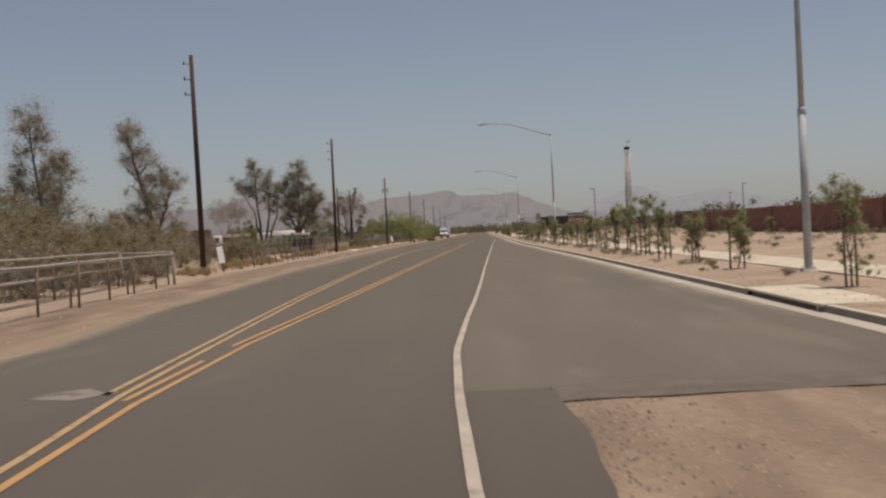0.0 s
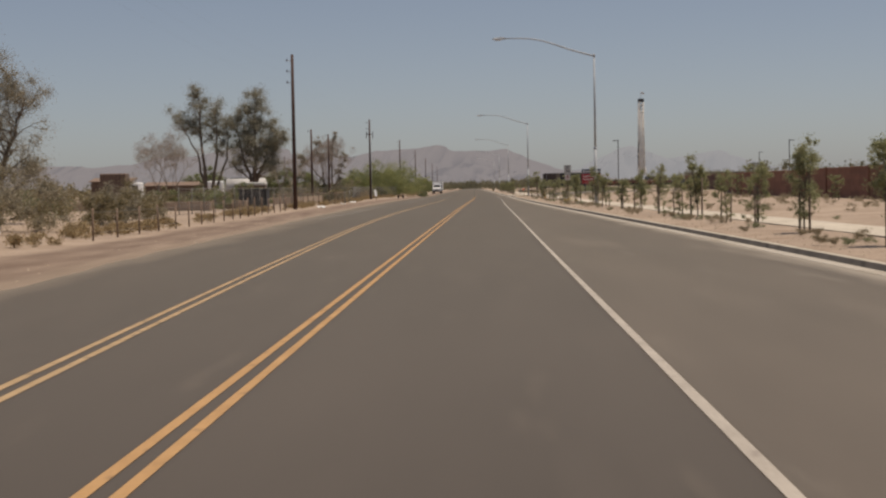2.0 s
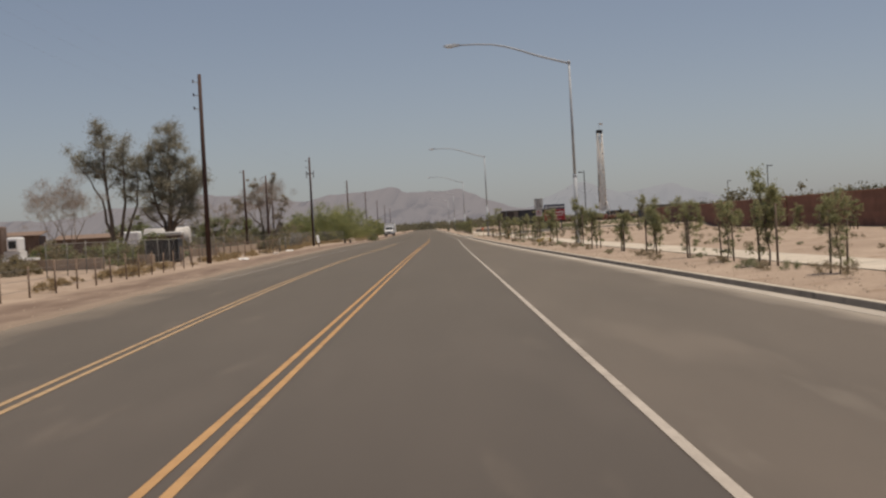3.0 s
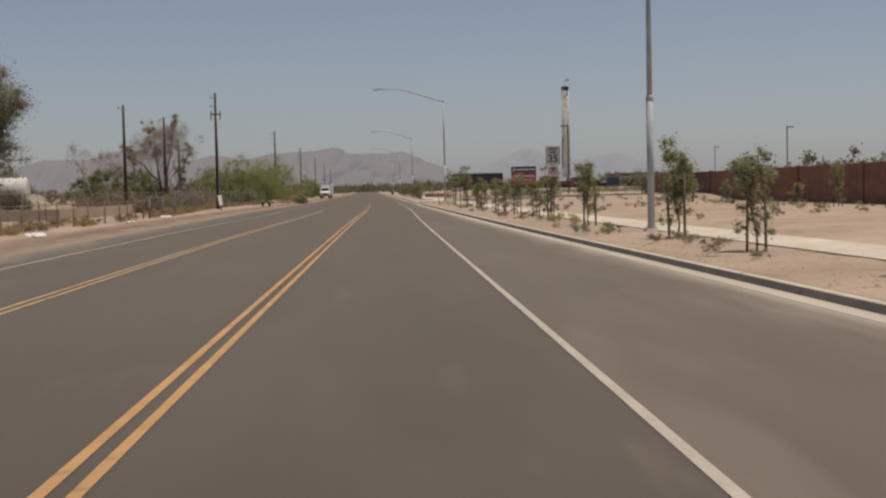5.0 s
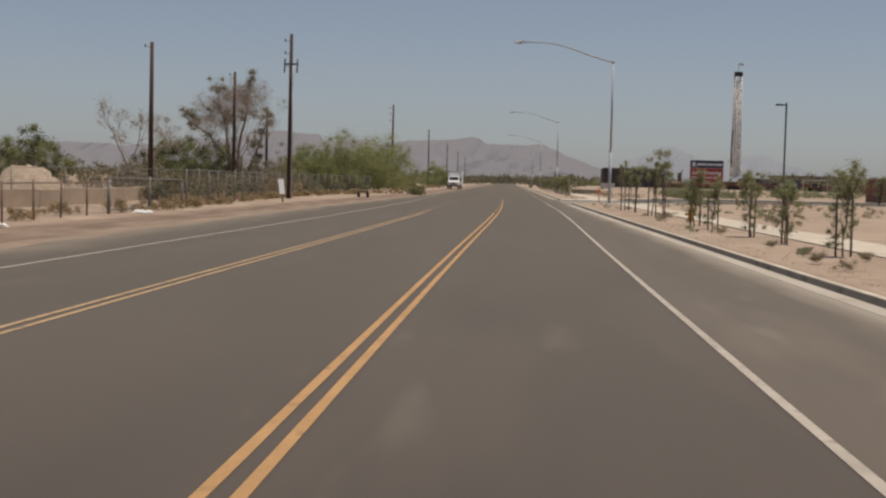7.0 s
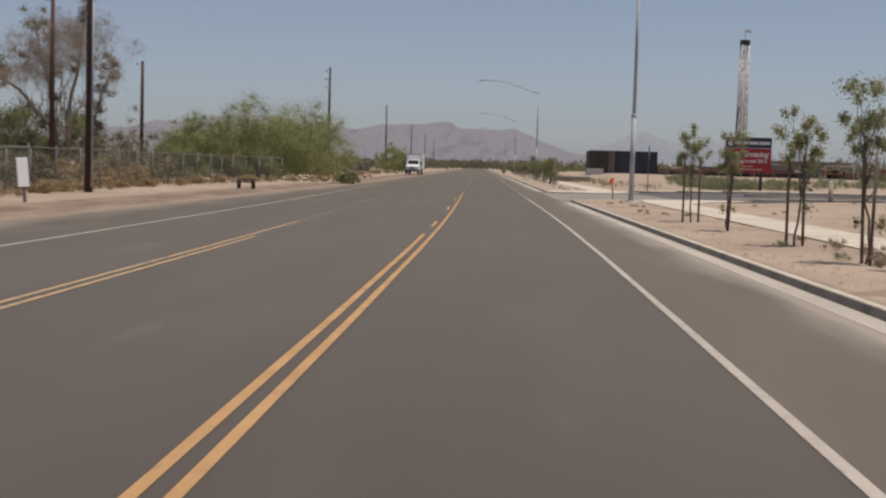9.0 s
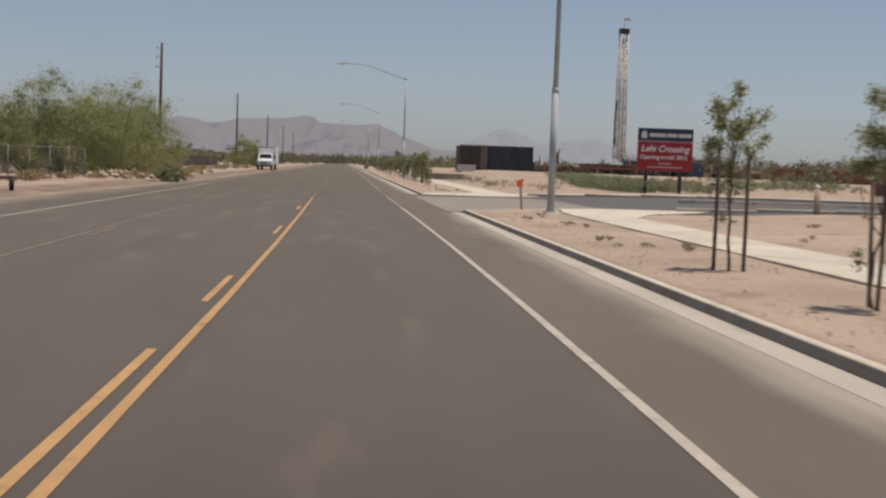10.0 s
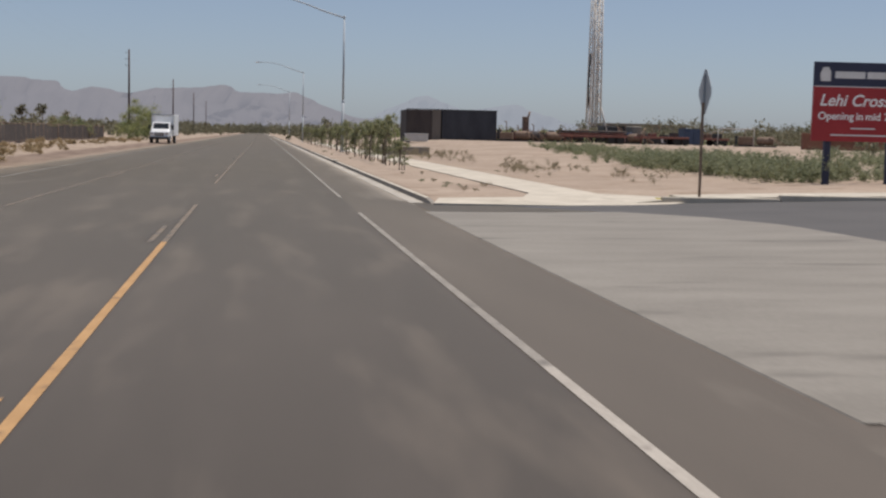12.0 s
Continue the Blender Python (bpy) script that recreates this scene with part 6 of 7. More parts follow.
big_tree(109, pose(-25.2, 241.6, gz(-25, 241)), 10.4, 5, 0.22, 0.5, TREE_DRY, 1500, 0.5, 0.05, "leafless dying tree with fine bleached twigs", DEAD_BARK, stems=4, lean=0.35, bare=0.9, lift=0.25, wide=1.1, twigs=16000)
big_tree(108, pose(-30.0, 228, gz(-30, 228)), 7.4, 3, 0.18, 0.6, TREE_DRY, 700, 0.45, 0.06, "bare dead tree with short broken limbs", DEAD_BARK, stems=2, lean=0.4, bare=0.7, twigs=2500)


def bushy(seed, m, size, mats, count, leaf, label, clumps=60, category="bush", group="", name="bush", stems=7):
    """A wide bush: several leaning stems under a dome of leaf clumps with gaps."""
    rng = np.random.default_rng(seed)
    count = int(count * max(1.0, size[0] * size[2] / 8.0)) if name == "bush" else count
    bush = thing(name, label, category, m, group)
    cs, rs = [], []
    for i in range(clumps):
        a, r = rng.random() * 2 * math.pi, math.sqrt(rng.random())
        top = math.sqrt(max(0.05, 1 - r * r * 0.85)) * (0.8 + 0.35 * rng.random())
        h = top * (0.06 + 0.94 * rng.random() ** 0.75)
        cs.append((math.cos(a) * r * size[0] * 0.92, math.sin(a) * r * size[1] * 0.92, max(0.12 * min(1.5, size[2]), h * size[2] * 0.94)))
        rs.append((0.13 + 0.11 * rng.random()) * (size[0] + size[1] + size[2]) / 2.4)
    for i in range(stems):
        t = cs[int(rng.integers(clumps))]
        wood = Shape().tube([(t[0] * 0.08, t[1] * 0.08, -0.1), (t[0] * 0.35, t[1] * 0.35, t[2] * 0.45), (t[0] * 0.8, t[1] * 0.8, t[2] * 0.9)], [0.035 * size[2] ** 0.5, 0.025 * size[2] ** 0.5, 0.008], 6)
        part("stem", wood, BARK, bush)
    n = len(mats)
    for k, mat in enumerate(mats):
        q = leaves(cs[k::n], rs[k::n], [max(3, int(count / clumps * (0.6 + 0.8 * rng.random()))) for _ in cs[k::n]], leaf, rng, 0.75, 0.1)
        part("foliage", quad_mesh("foliage", q, mat), mat, bush)
    return bush


# palo verde thicket
for seed, x, y, size, mats, label in (
        (201, -15.5, 275, (4.6, 6.0, 6.9), (VERDE_LEAF, VERDE_LEAF, VERDE_DARK), "broad yellow-green palo verde over the verge"),
        (202, -21.0, 273, (3.8, 5.0, 5.7), (VERDE_LEAF, VERDE_DARK), "broad green palo verde behind the fence"),
        (203, -23.4, 268, (3.0, 4.0, 5.1), (VERDE_DARK, VERDE_DARK, VERDE_LEAF), "green palo verde behind the chain-link fence"),
        (207, -18.6, 271, (4.2, 5.0, 6.6), (VERDE_LEAF, VERDE_DARK), "broad yellow-green palo verde behind the fence"),
        (205, -16.6, 283, (3.2, 5.0, 6.0), (VERDE_LEAF, VERDE_DARK), "broad yellow-green palo verde over the verge")):
    bushy(seed, pose(x, y, gz(x, y)), size, mats, 76000, 0.050, label, 240, "tree", "palo verde thicket", "palo_verde", 9)
bushy(206, pose(-10.5, 263.9, gz(-10.5, 264)), (1.0, 1.0, 1.15), (GREEN_SCRUB, GREEN_SCRUB, VERDE_DARK), 11000, 0.042, "round green bush at the edge of the verge", 40)
bushy(208, pose(-21.3, 243, gz(-21.3, 243)), (1.9, 2.2, 4.4), (SCRUB_LEAF, OLIVE_LEAF, TREE_DRY), 9000, 0.045, "dry brown thicket below the dying tree", 70)
bushy(209, pose(-27.6, 240, gz(-27.6, 240)), (3.4, 3.0, 3.7), (OLIVE_LEAF, OLIVE_LEAF, VERDE_DARK), 12000, 0.06, "dense dark green bush behind the fence", 80)
# roadside scrub
for seed, x, y, size, mats, label in (
        (231, -14.6, 33, (1.8, 3.0, 1.7), (SCRUB_LEAF, TREE_DRY), "low brown scrub inside the pipe corral"),
        (232, -15.6, 42, (2.0, 3.5, 1.9), (SCRUB_LEAF, TREE_DRY), "low brown scrub inside the pipe corral"),
        (233, -16.2, 52, (1.9, 3.0, 1.8), (SCRUB_LEAF, TREE_DRY), "low brown scrub beside the pipe corral"),
        (234, -19.5, 40, (3.0, 5.0, 3.0), (SCRUB_LEAF, GREEN_SCRUB), "brown-green desert scrub behind the pipe corral"),
        (235, -22.2, 152.5, (2.3, 2.0, 2.15), (SCRUB_LEAF, VERDE_DARK), "low dull bush in front of the motorhome"),
        (238, -28.5, 146, (2.4, 2.0, 1.8), (SCRUB_LEAF, VERDE_DARK), "low dull scrub behind the low concrete wall"),
        (239, -24.3, 144, (2.2, 2.0, 1.7), (SCRUB_LEAF, VERDE_DARK), "low dull scrub behind the low concrete wall"),
        (240, -33.0, 147, (2.6, 2.0, 1.7), (SCRUB_LEAF, TREE_DRY), "low dull scrub behind the low concrete wall"),
        (241, -25.0, 210, (3.4, 3.0, 2.4), (TREE_DRY, SCRUB_LEAF), "low grey-green scrub behind the low concrete wall"),
        (236, -25.6, 152, (2.3, 2.2, 2.1), (SCRUB_LEAF, VERDE_DARK), "low dull bush in front of the motorhome"),
        (237, -26.5, 128, (2.6, 3.0, 1.3), (SCRUB_LEAF, TREE_DRY), "low brown bush in the yard"),
        (211, -19.5, 52, (3.2, 4.5, 3.6), (SCRUB_LEAF, TREE_DRY), "brown-green desert scrub behind the pipe corral"),
        (212, -24.0, 62, (4.5, 5.5, 4.4), (SCRUB_LEAF, GREEN_SCRUB), "brown-green desert scrub behind the pipe corral"),
        (213, -21.5, 75, (3.6, 5.0, 3.8), (SCRUB_LEAF, TREE_DRY), "brown-green desert scrub behind the pipe corral"),
        (214, -20.5, 86, (3.0, 4.5, 3.2), (SCRUB_LEAF, TREE_DRY), "dull brown scrub behind the wire fence"),
        (215, -27.0, 92, (4.5, 5.0, 4.0), (SCRUB_LEAF, GREEN_SCRUB), "dull brown scrub behind the wire fence"),
        (216, -32.0, 78, (5, 6, 3.4), (SCRUB_LEAF, TREE_DRY), "dull brown scrub behind the wire fence"),
        (217, -17.6, 63, (2.2, 3.0, 2.0), (SCRUB_LEAF, TREE_DRY), "low brown scrub beside the power pole"),
        (218, -18.2, 96, (2.0, 3.0, 2.3), (SCRUB_LEAF, TREE_DRY), "low dark brown bush behind the wire fence"),
        (219, -30, 112, (4, 6, 2.6), (SCRUB_LEAF, GREEN_SCRUB), "green-brown scrub at the back of the yard"),
        (220, -33.5, 262, (5.2, 5.0, 6.3), (OLIVE_LEAF, VERDE_DARK), "dark olive thicket behind the trees"),
        (221, -38.0, 264, (4.0, 5.0, 5.2), (OLIVE_LEAF, VERDE_DARK), "dark olive thicket behind the trees"),
        (222, -28, 224, (2.6, 3.0, 2.4), (OLIVE_LEAF, SCRUB_LEAF), "dark olive bush beside the service pole"),
        (223, -45.5, 246, (4.6, 4.5, 5.7), (OLIVE_LEAF, VERDE_DARK), "round dark tree beyond the yard"),
        (224, -20.0, 232, (2.5, 4.0, 1.8), (SCRUB_LEAF, STRAW), "low brown scrub inside the chain-link fence"),
        (242, -19.4, 200, (1.8, 4.0, 1.5), (OLIVE_LEAF, SCRUB_LEAF), "low dark scrub behind the chain-link fence"),
        (243, -20.0, 210, (1.9, 4.5, 1.6), (OLIVE_LEAF, SCRUB_LEAF), "low dark scrub behind the chain-link fence"),
        (244, -20.2, 220, (1.9, 4.5, 1.5), (OLIVE_LEAF, SCRUB_LEAF), "low dark scrub behind the chain-link fence"),
        (245, -19.8, 243, (2.0, 4.5, 1.7), (OLIVE_LEAF, SCRUB_LEAF), "low dark scrub behind the chain-link fence"),
        (246, -23.8, 247, (2.2, 3.5, 3.0), (OLIVE_LEAF, TREE_DRY), "dark olive scrub below the half-dead tree"),
        (225, -33, 190, (4.0, 6.0, 3.0), (OLIVE_LEAF, VERDE_DARK), "dark olive scrub behind the gum trees"),
        (226, -27.5, 182, (2.5, 3.5, 2.6), (OLIVE_LEAF, SCRUB_LEAF), "dark olive scrub behind the gum trees"),
        (227, -15.6, 400, (3.7, 5.0, 5.5), (VERDE_DARK, VERDE_LEAF), "dark green tree behind the parked truck"),
        (228, -23.0, 380, (3.4, 5.0, 3.2), (VERDE_DARK, SCRUB_LEAF), "dark green bush behind the parked truck"),
        (229, -28, 340, (5.0, 8.0, 2.6), (VERDE_DARK, SCRUB_LEAF), "low green scrub beyond the fence"),
        (230, -24, 322, (3.5, 7.0, 2.0), (SCRUB_LEAF, VERDE_DARK), "low green scrub beyond the fence")):
    bushy(seed, pose(x, y, gz(x, y)), size, mats, 21000 if y < 100 else 9000, 0.052 if y < 100 else 0.085, label, 80, "bush", "desert scrub", stems=4)


# ---- fences ----
def mesh_panel(a, b, height, step=0.11, wire=0.0045, low=0.05):
    """Crossed wires of a chain-link panel between two feet a and b."""
    a, b = Vector(a), Vector(b)
    run = (b - a).length
    way = (b - a) / run
    quads = []
    n = int((run + height) / step)
    for sgn in (1, -1):
        for i in range(n):
            s0 = -height + i * step
            t0, t1 = max(0.0, -s0), min(height, run - s0)
            if t1 <= t0:
                continue
            ends = []
            for t in (t0, t1):
                s1 = s0 + t
                ends.append(a + way * (s1 if sgn > 0 else run - s1) + Vector((0, 0, low + t)))
            off = way * wire
            quads.append([ends[0] - off, ends[0] + off, ends[1] + off, ends[1] - off])
    return np.array([[tuple(p) for p in q] for q in quads])


def fence(label, points, height, spacing, post_mat, post_r, rails=(), link=True, rail_mat=None, rail_r=0.018, group="", link_height=None):
    holder = thing("fence", label, "fence", None, group)
    for (x0, y0), (x1, y1) in zip(points, points[1:]):
        run = math.hypot(x1 - x0, y1 - y0)
        n = max(1, round(run / spacing))
        feet = [(x0 + (x1 - x0) * i / n, y0 + (y1 - y0) * i / n) for i in range(n + 1)]
        for x, y in feet[:-1] if points[-1] != (x1, y1) else feet:
            z = left_z(x, y)
            part("post", Shape().tube([(x + rnd.uniform(-0.03, 0.03), y, z - 0.3), (x + rnd.uniform(-0.05, 0.05), y + rnd.uniform(-0.04, 0.04), z + height * rnd.uniform(0.94, 1.06))], post_r, 7), post_mat, holder)
        for r in rails:
            part("rail", Shape().tube([(x, y, left_z(x, y) + r + rnd.uniform(-0.02, 0.02)) for x, y in feet], rail_r, 6), rail_mat or post_mat, holder)
        if link:
            q = [mesh_panel((xa, ya, left_z(xa, ya)), (xb, yb, left_z(xb, yb)), link_height or height - 0.08) for (xa, ya), (xb, yb) in zip(feet, feet[1:])]
            part("chain_link", quad_mesh("chain_link", np.concatenate(q), WIRE), WIRE, holder, "grey wire mesh")
    return holder


# pipe corral beside the verge
fence("rusty pipe corral with pale top rails and wire mesh", [(-10.3, 26), (-10.9, 34), (-11.6, 42), (-12.2, 50)], 1.2, 4.0, RUST, 0.036, (1.2,), True, PALE_PIPE, 0.036)
fence("rusty lower rails of the pipe corral with old wire", [(-10.5, 26), (-11.1, 34), (-11.8, 42), (-12.4, 50)], 0.8, 8.0, RUST, 0.036, (0.9, 0.3), False, RUST, 0.012)
fence("pale pipe corral rails behind the front row", [(-12.6, 30), (-13.6, 40), (-14.4, 50)], 1.4, 10.0, RUST, 0.05, (1.35, 1.05, 0.7), False, PALE_PIPE, 0.038)
fence("short pipe corral end panel", [(-12.2, 50), (-14.4, 50.6)], 1.3, 2.2, PALE_PIPE, 0.05, (1.28,), False, PALE_PIPE, 0.05)
fence("low wire fence on rusty steel posts", [(-13.7, 76), (-13.85, 88), (-14.2, 100), (-14.7, 112), (-15.2, 128)], 1.05, 3.0, RUST, 0.032, (0.9, 0.55, 0.25), False, WIRE, 0.006)
fence("chain-link fence round the yard", [(-20.6, 118), (-20.0, 134), (-19.4, 150), (-18.4, 160)], 1.75, 3.0, WIRE, 0.03, (1.7,), True, WIRE, 0.02)
fence("patched wire fence on mixed posts", [(-17.0, 134), (-16.8, 146), (-16.2, 160), (-15.7, 166), (-15.7, 176)], 1.25, 2.7, RUST, 0.035, (1.15,), True, RUST, 0.02)
fence("pipe gate with wire mesh", [(-15.7, 176), (-15.75, 187)], 1.35, 5.5, WIRE, 0.055, (1.3, 0.15), True, WIRE, 0.03)
fence("chain-link fence with dry weeds at its foot", [(-15.8, 188), (-16.6, 200), (-17.3, 214), (-17.3, 232), (-16.6, 250), (-15.2, 262)], 1.75, 3.0, WIRE, 0.032, (1.72,), True, WIRE, 0.02)
fence("chain-link fence across the yard", [(-32, 200), (-24, 204), (-17.3, 214)], 1.75, 3.0, WIRE, 0.032, (1.72,), True, WIRE, 0.02)
screen_fence = fence("dark board fence with a weathered screen beyond the thicket", [(-17.5, 300), (-20.5, 330), (-21.5, 360), (-19.5, 388)], 1.75, 3.0, RUST, 0.05, (1.7, 0.2), False, BROWN_BOARD, 0.04)
for (x0, y0), (x1, y1) in (((-17.5, 300), (-20.5, 330)), ((-20.5, 330), (-21.5, 360)), ((-21.5, 360), (-19.5, 388))):
    for i in range(10):
        x, y = x0 + (x1 - x0) * i / 10, y0 + (y1 - y0) * i / 10
        run = math.hypot(x1 - x0, y1 - y0) / 10
        ob = part("screen_panel", Shape().box((0.03, -0.02, 0.12), (run - 0.03, 0.02, 1.62 + 0.08 * ((i * 7) % 3 - 1)), 0.004), DARK_BOARD, screen_fence)
        ob.matrix_basis = pose(x, y, left_z(x, y), 0, 0, math.degrees(math.atan2(y1 - y0, x1 - x0)))


# ---- loose things on the verge and in the yard ----
def notice(m, label):
    board = thing("notice_board", label, "notice", m)
    part("post", Shape().box((-0.05, 0.0, -0.3), (0.05, 0.06, 0.7), 0.006), STAKE_WOOD, board)
    part("panel", Shape().box((-0.17, -0.03, 0.5), (0.17, 0.0, 1.42), 0.006), PANEL_WHITE, board, "blank white panel")


notice(pose(-14.0, 68.6, left_z(-14.0, 68.6) - 0.03, -12, -5, 30), "white notice panel on a short wooden post by the fence")
notice(pose(-14.4, 205.5, left_z(-14.4, 205) - 0.02, -12, -3, 30), "white notice panel on a short wooden post by chain-link")
weeds = [tuft(80 + i, STRAW, 0.7, 420, 0.7, 0.06) for i in range(3)]
joined = []
for i in range(260):
    y = rnd.choice((rnd.uniform(128, 262), rnd.uniform(190, 250), rnd.uniform(50, 130))) if i < 190 else rnd.uniform(262, 385)
    x = float(np.interp(y, [50, 76, 128, 160, 188, 214, 232, 262, 300, 330, 388], [-13.0, -14.2, -16.0, -16.0, -15.6, -16.9, -16.9, -14.4, -15.5, -18.0, -17.5])) + (rnd.uniform(-1.6, 0.4) if i < 190 else rnd.uniform(-1.8, 3.6))
    grow = rnd.uniform(0.5, 1.25)
    if i < 95:
        shrub(rnd.choice(weeds), x, y, left_z(x, y), "tuft of dry straw-coloured weeds at a fence", "dry weeds along the fences", grow)
        continue
    me = rnd.choice(weeds)
    co = np.empty(len(me.vertices) * 3, dtype=np.float32)
    me.vertices.foreach_get("co", co)
    turn = rnd.uniform(0, 6.28)
    c, sn = math.cos(turn), math.sin(turn)
    joined.append(co.reshape(-1, 3) @ np.array([[c, sn, 0], [-sn, c, 0], [0, 0, 1]]) * grow + np.array([x, y, left_z(x, y)]))
solid("dry_weeds", quad_mesh("dry_weeds", np.concatenate(joined), STRAW), STRAW, "dry straw-coloured weeds along fences and verge", "weeds", kind="stuff")
litter = Shape()
for i in range(6):
    x, y, a = rnd.uniform(-0.5, 0.5), rnd.uniform(-0.4, 0.4), rnd.uniform(0.12, 0.3)
    litter.add([(x - a, y - a, 0.02), (x + a, y - a * 0.6, 0.05), (x + a * 0.8, y + a, 0.10), (x - a * 0.7, y + a * 0.8, 0.16), (x, y, 0.22)], [(0, 1, 4), (1, 2, 4), (2, 3, 4), (3, 0, 4), (3, 2, 1, 0)])
solid("litter", litter, SIGN_WHITE, "crumpled white litter on the verge", "litter", pose(-15.0, 178, left_z(-15, 178)) @ Matrix.Diagonal((0.7, 0.7, 0.7, 1)))
solid("litter", litter.mesh("litter", SIGN_WHITE), SIGN_WHITE, "crumpled white litter beside the fence foot", "litter", pose(-14.2, 141.5, left_z(-14.2, 141), 0, 0, 70) @ Matrix.Diagonal((0.8, 0.8, 0.8, 1)))
solid("litter", litter.mesh("litter", SIGN_WHITE), SIGN_WHITE, "crumpled white litter beside the fence foot", "litter", pose(-14.6, 163, left_z(-14.6, 163), 0, 0, 120) @ Matrix.Diagonal((0.6, 0.6, 0.6, 1)))
rock = Shape()
rng = np.random.default_rng(5)
for i in range(70):
    c = Vector((rng.normal() * 1.5, rng.normal() * 2.2, 0))
    c.z = max(0, 0.42 - 0.13 * c.length)
    r = 0.12 + 0.2 * rng.random()
    pts = [c + Vector(d) * r * (0.7 + 0.5 * rng.random()) for d in ((1, 0, 0), (0, 1, 0), (-1, 0, 0), (0, -1, 0), (0.1, 0, 0.8), (0, 0.1, -0.8))]
    rock.add(pts, [(0, 1, 4), (1, 2, 4), (2, 3, 4), (3, 0, 4), (1, 0, 5), (2, 1, 5), (3, 2, 5), (0, 3, 5)])
solid("rubble_heap", rock, RUBBLE, "low heap of tan rubble beside the palo verde", "rubble", pose(-14.0, 266.5, left_z(-14, 266)), kind="stuff")
dolly = thing("axle_dolly", "small black two-wheeled axle dolly on the verge", "dolly", pose(-12.8, 234.1, left_z(-12.8, 234), 0, 0, 20))
part("beam", Shape().box((-0.45, -0.06, 0.42), (0.45, 0.06, 0.54), 0.015), RUST, dolly)
for k in (-0.38, 0.38):
    part("wheel", Shape().tube([(k - 0.07, 0, 0.24), (k + 0.07, 0, 0.24)], 0.25, 14), RUBBER, dolly)
    part("strut", Shape().box((k - 0.04, -0.04, 0.2), (k + 0.04, 0.04, 0.45), 0.01), RUST, dolly)


def wheel(parent, x, y, r, w=0.24, name="wheel"):
    t = part(name, Shape().tube([(x, y - w / 2, r), (x, y + w / 2, r)], r, 18), RUBBER, parent)
    part("rim", Shape().tube([(x, y - w / 2 - 0.01, r), (x, y + w / 2 + 0.01, r)], r * 0.55, 14), STEEL, t)


def box_truck(m):
    """White medium truck with a bonnet and a tall box body, seen from the front. Length along +y, front at y = 0."""
    t = thing("box_truck", "white box truck with a dark grille parked on the verge", "truck", m)
    part("chassis", Shape().box((-0.45, 0.3, 0.5), (0.45, 7.4, 0.75)), TRUCK_DARK, t)
    part("bonnet", Shape().add([(-0.95, 0.0, 0.72), (0.95, 0.0, 0.72), (1.0, 0.0, 1.25), (-1.0, 0.0, 1.25), (-0.8, 0.12, 1.42), (0.8, 0.12, 1.42), (-1.05, 1.5, 0.72), (1.05, 1.5, 0.72), (1.05, 1.5, 1.4), (-1.05, 1.5, 1.4), (-0.85, 1.5, 1.62), (0.85, 1.5, 1.62)],
        [(0, 1, 2, 3), (3, 2, 5, 4), (4, 5, 11, 10), (1, 7, 8, 2), (0, 3, 9, 6), (3, 4, 10, 9), (2, 8, 11, 5), (6, 9, 10, 11, 8, 7)]), TRUCK_WHITE, t)
    grille = part("grille", Shape().box((-0.5, -0.04, 0.82), (0.5, 0.01, 1.2), 0.02), TRUCK_DARK, t, "black grille")
    for k in range(5):
        part("slat", Shape().box((-0.48, -0.06, 0.83 + k * 0.085), (0.48, -0.03, 0.87 + k * 0.085)), CHROME, grille)
    for k in (-1, 1):
        part("headlight", Shape().box((k * 0.8 - 0.16, -0.05, 0.98), (k * 0.8 + 0.16, 0.02, 1.2), 0.04), CHROME, t, "clear headlight")
    part("bumper", Shape().box((-1.1, -0.18, 0.48), (1.1, 0.06, 0.74), 0.05), TRUCK_DARK, t, "black bumper")
    cab = part("cab", Shape().add([(-1.05, 1.4, 0.7), (1.05, 1.4, 0.7), (1.05, 1.4, 1.55), (-1.05, 1.4, 1.55), (-0.92, 1.95, 2.3), (0.92, 1.95, 2.3), (-1.05, 3.0, 0.7), (1.05, 3.0, 0.7), (0.95, 3.0, 2.35), (-0.95, 3.0, 2.35)],
        [(0, 1, 2, 3), (3, 2, 5, 4), (4, 5, 8, 9), (1, 7, 8, 5, 2), (0, 3, 4, 9, 6), (6, 9, 8, 7)]), TRUCK_WHITE, t)
    part("windscreen", Shape().add([(-0.88, 1.44, 1.62), (0.88, 1.44, 1.62), (0.8, 1.89, 2.22), (-0.8, 1.89, 2.22)], [(0, 1, 2, 3)], m=Matrix.Translation((0, -0.02, 0.015))), WINDOW, cab, "dark windscreen")
    for k in (-1, 1):
        part("side_window", Shape().add([(k * 1.055, 1.65, 1.6), (k * 1.055, 2.6, 1.6), (k * 0.985, 2.6, 2.2), (k * 0.985, 2.05, 2.2)], [(0, 1, 2, 3)]), WINDOW, cab)
        mirror = part("mirror", Shape().box((k * 1.28 - 0.1, 1.5, 1.55), (k * 1.28 + 0.1, 1.58, 2.05), 0.03), TRUCK_DARK, cab)
        part("mirror_arm", Shape().tube([(k * 1.0, 1.6, 1.95), (k * 1.28, 1.54, 1.95)], 0.02, 5), TRUCK_DARK, mirror)
    body = part("box_body", Shape().box((-1.22, 3.1, 0.85), (1.22, 7.7, 3.22), 0.05), TRUCK_WHITE, t)
    part("front_trim", Shape().box((-1.24, 3.06, 3.08), (1.24, 3.1, 3.24), 0.01), CHROME, body)
    part("corner_trim", Shape().box((-1.245, 3.06, 0.85), (-1.2, 3.14, 3.2), 0.01), CHROME, body)
    part("corner_trim", Shape().box((1.2, 3.06, 0.85), (1.245, 3.14, 3.2), 0.01), CHROME, body)
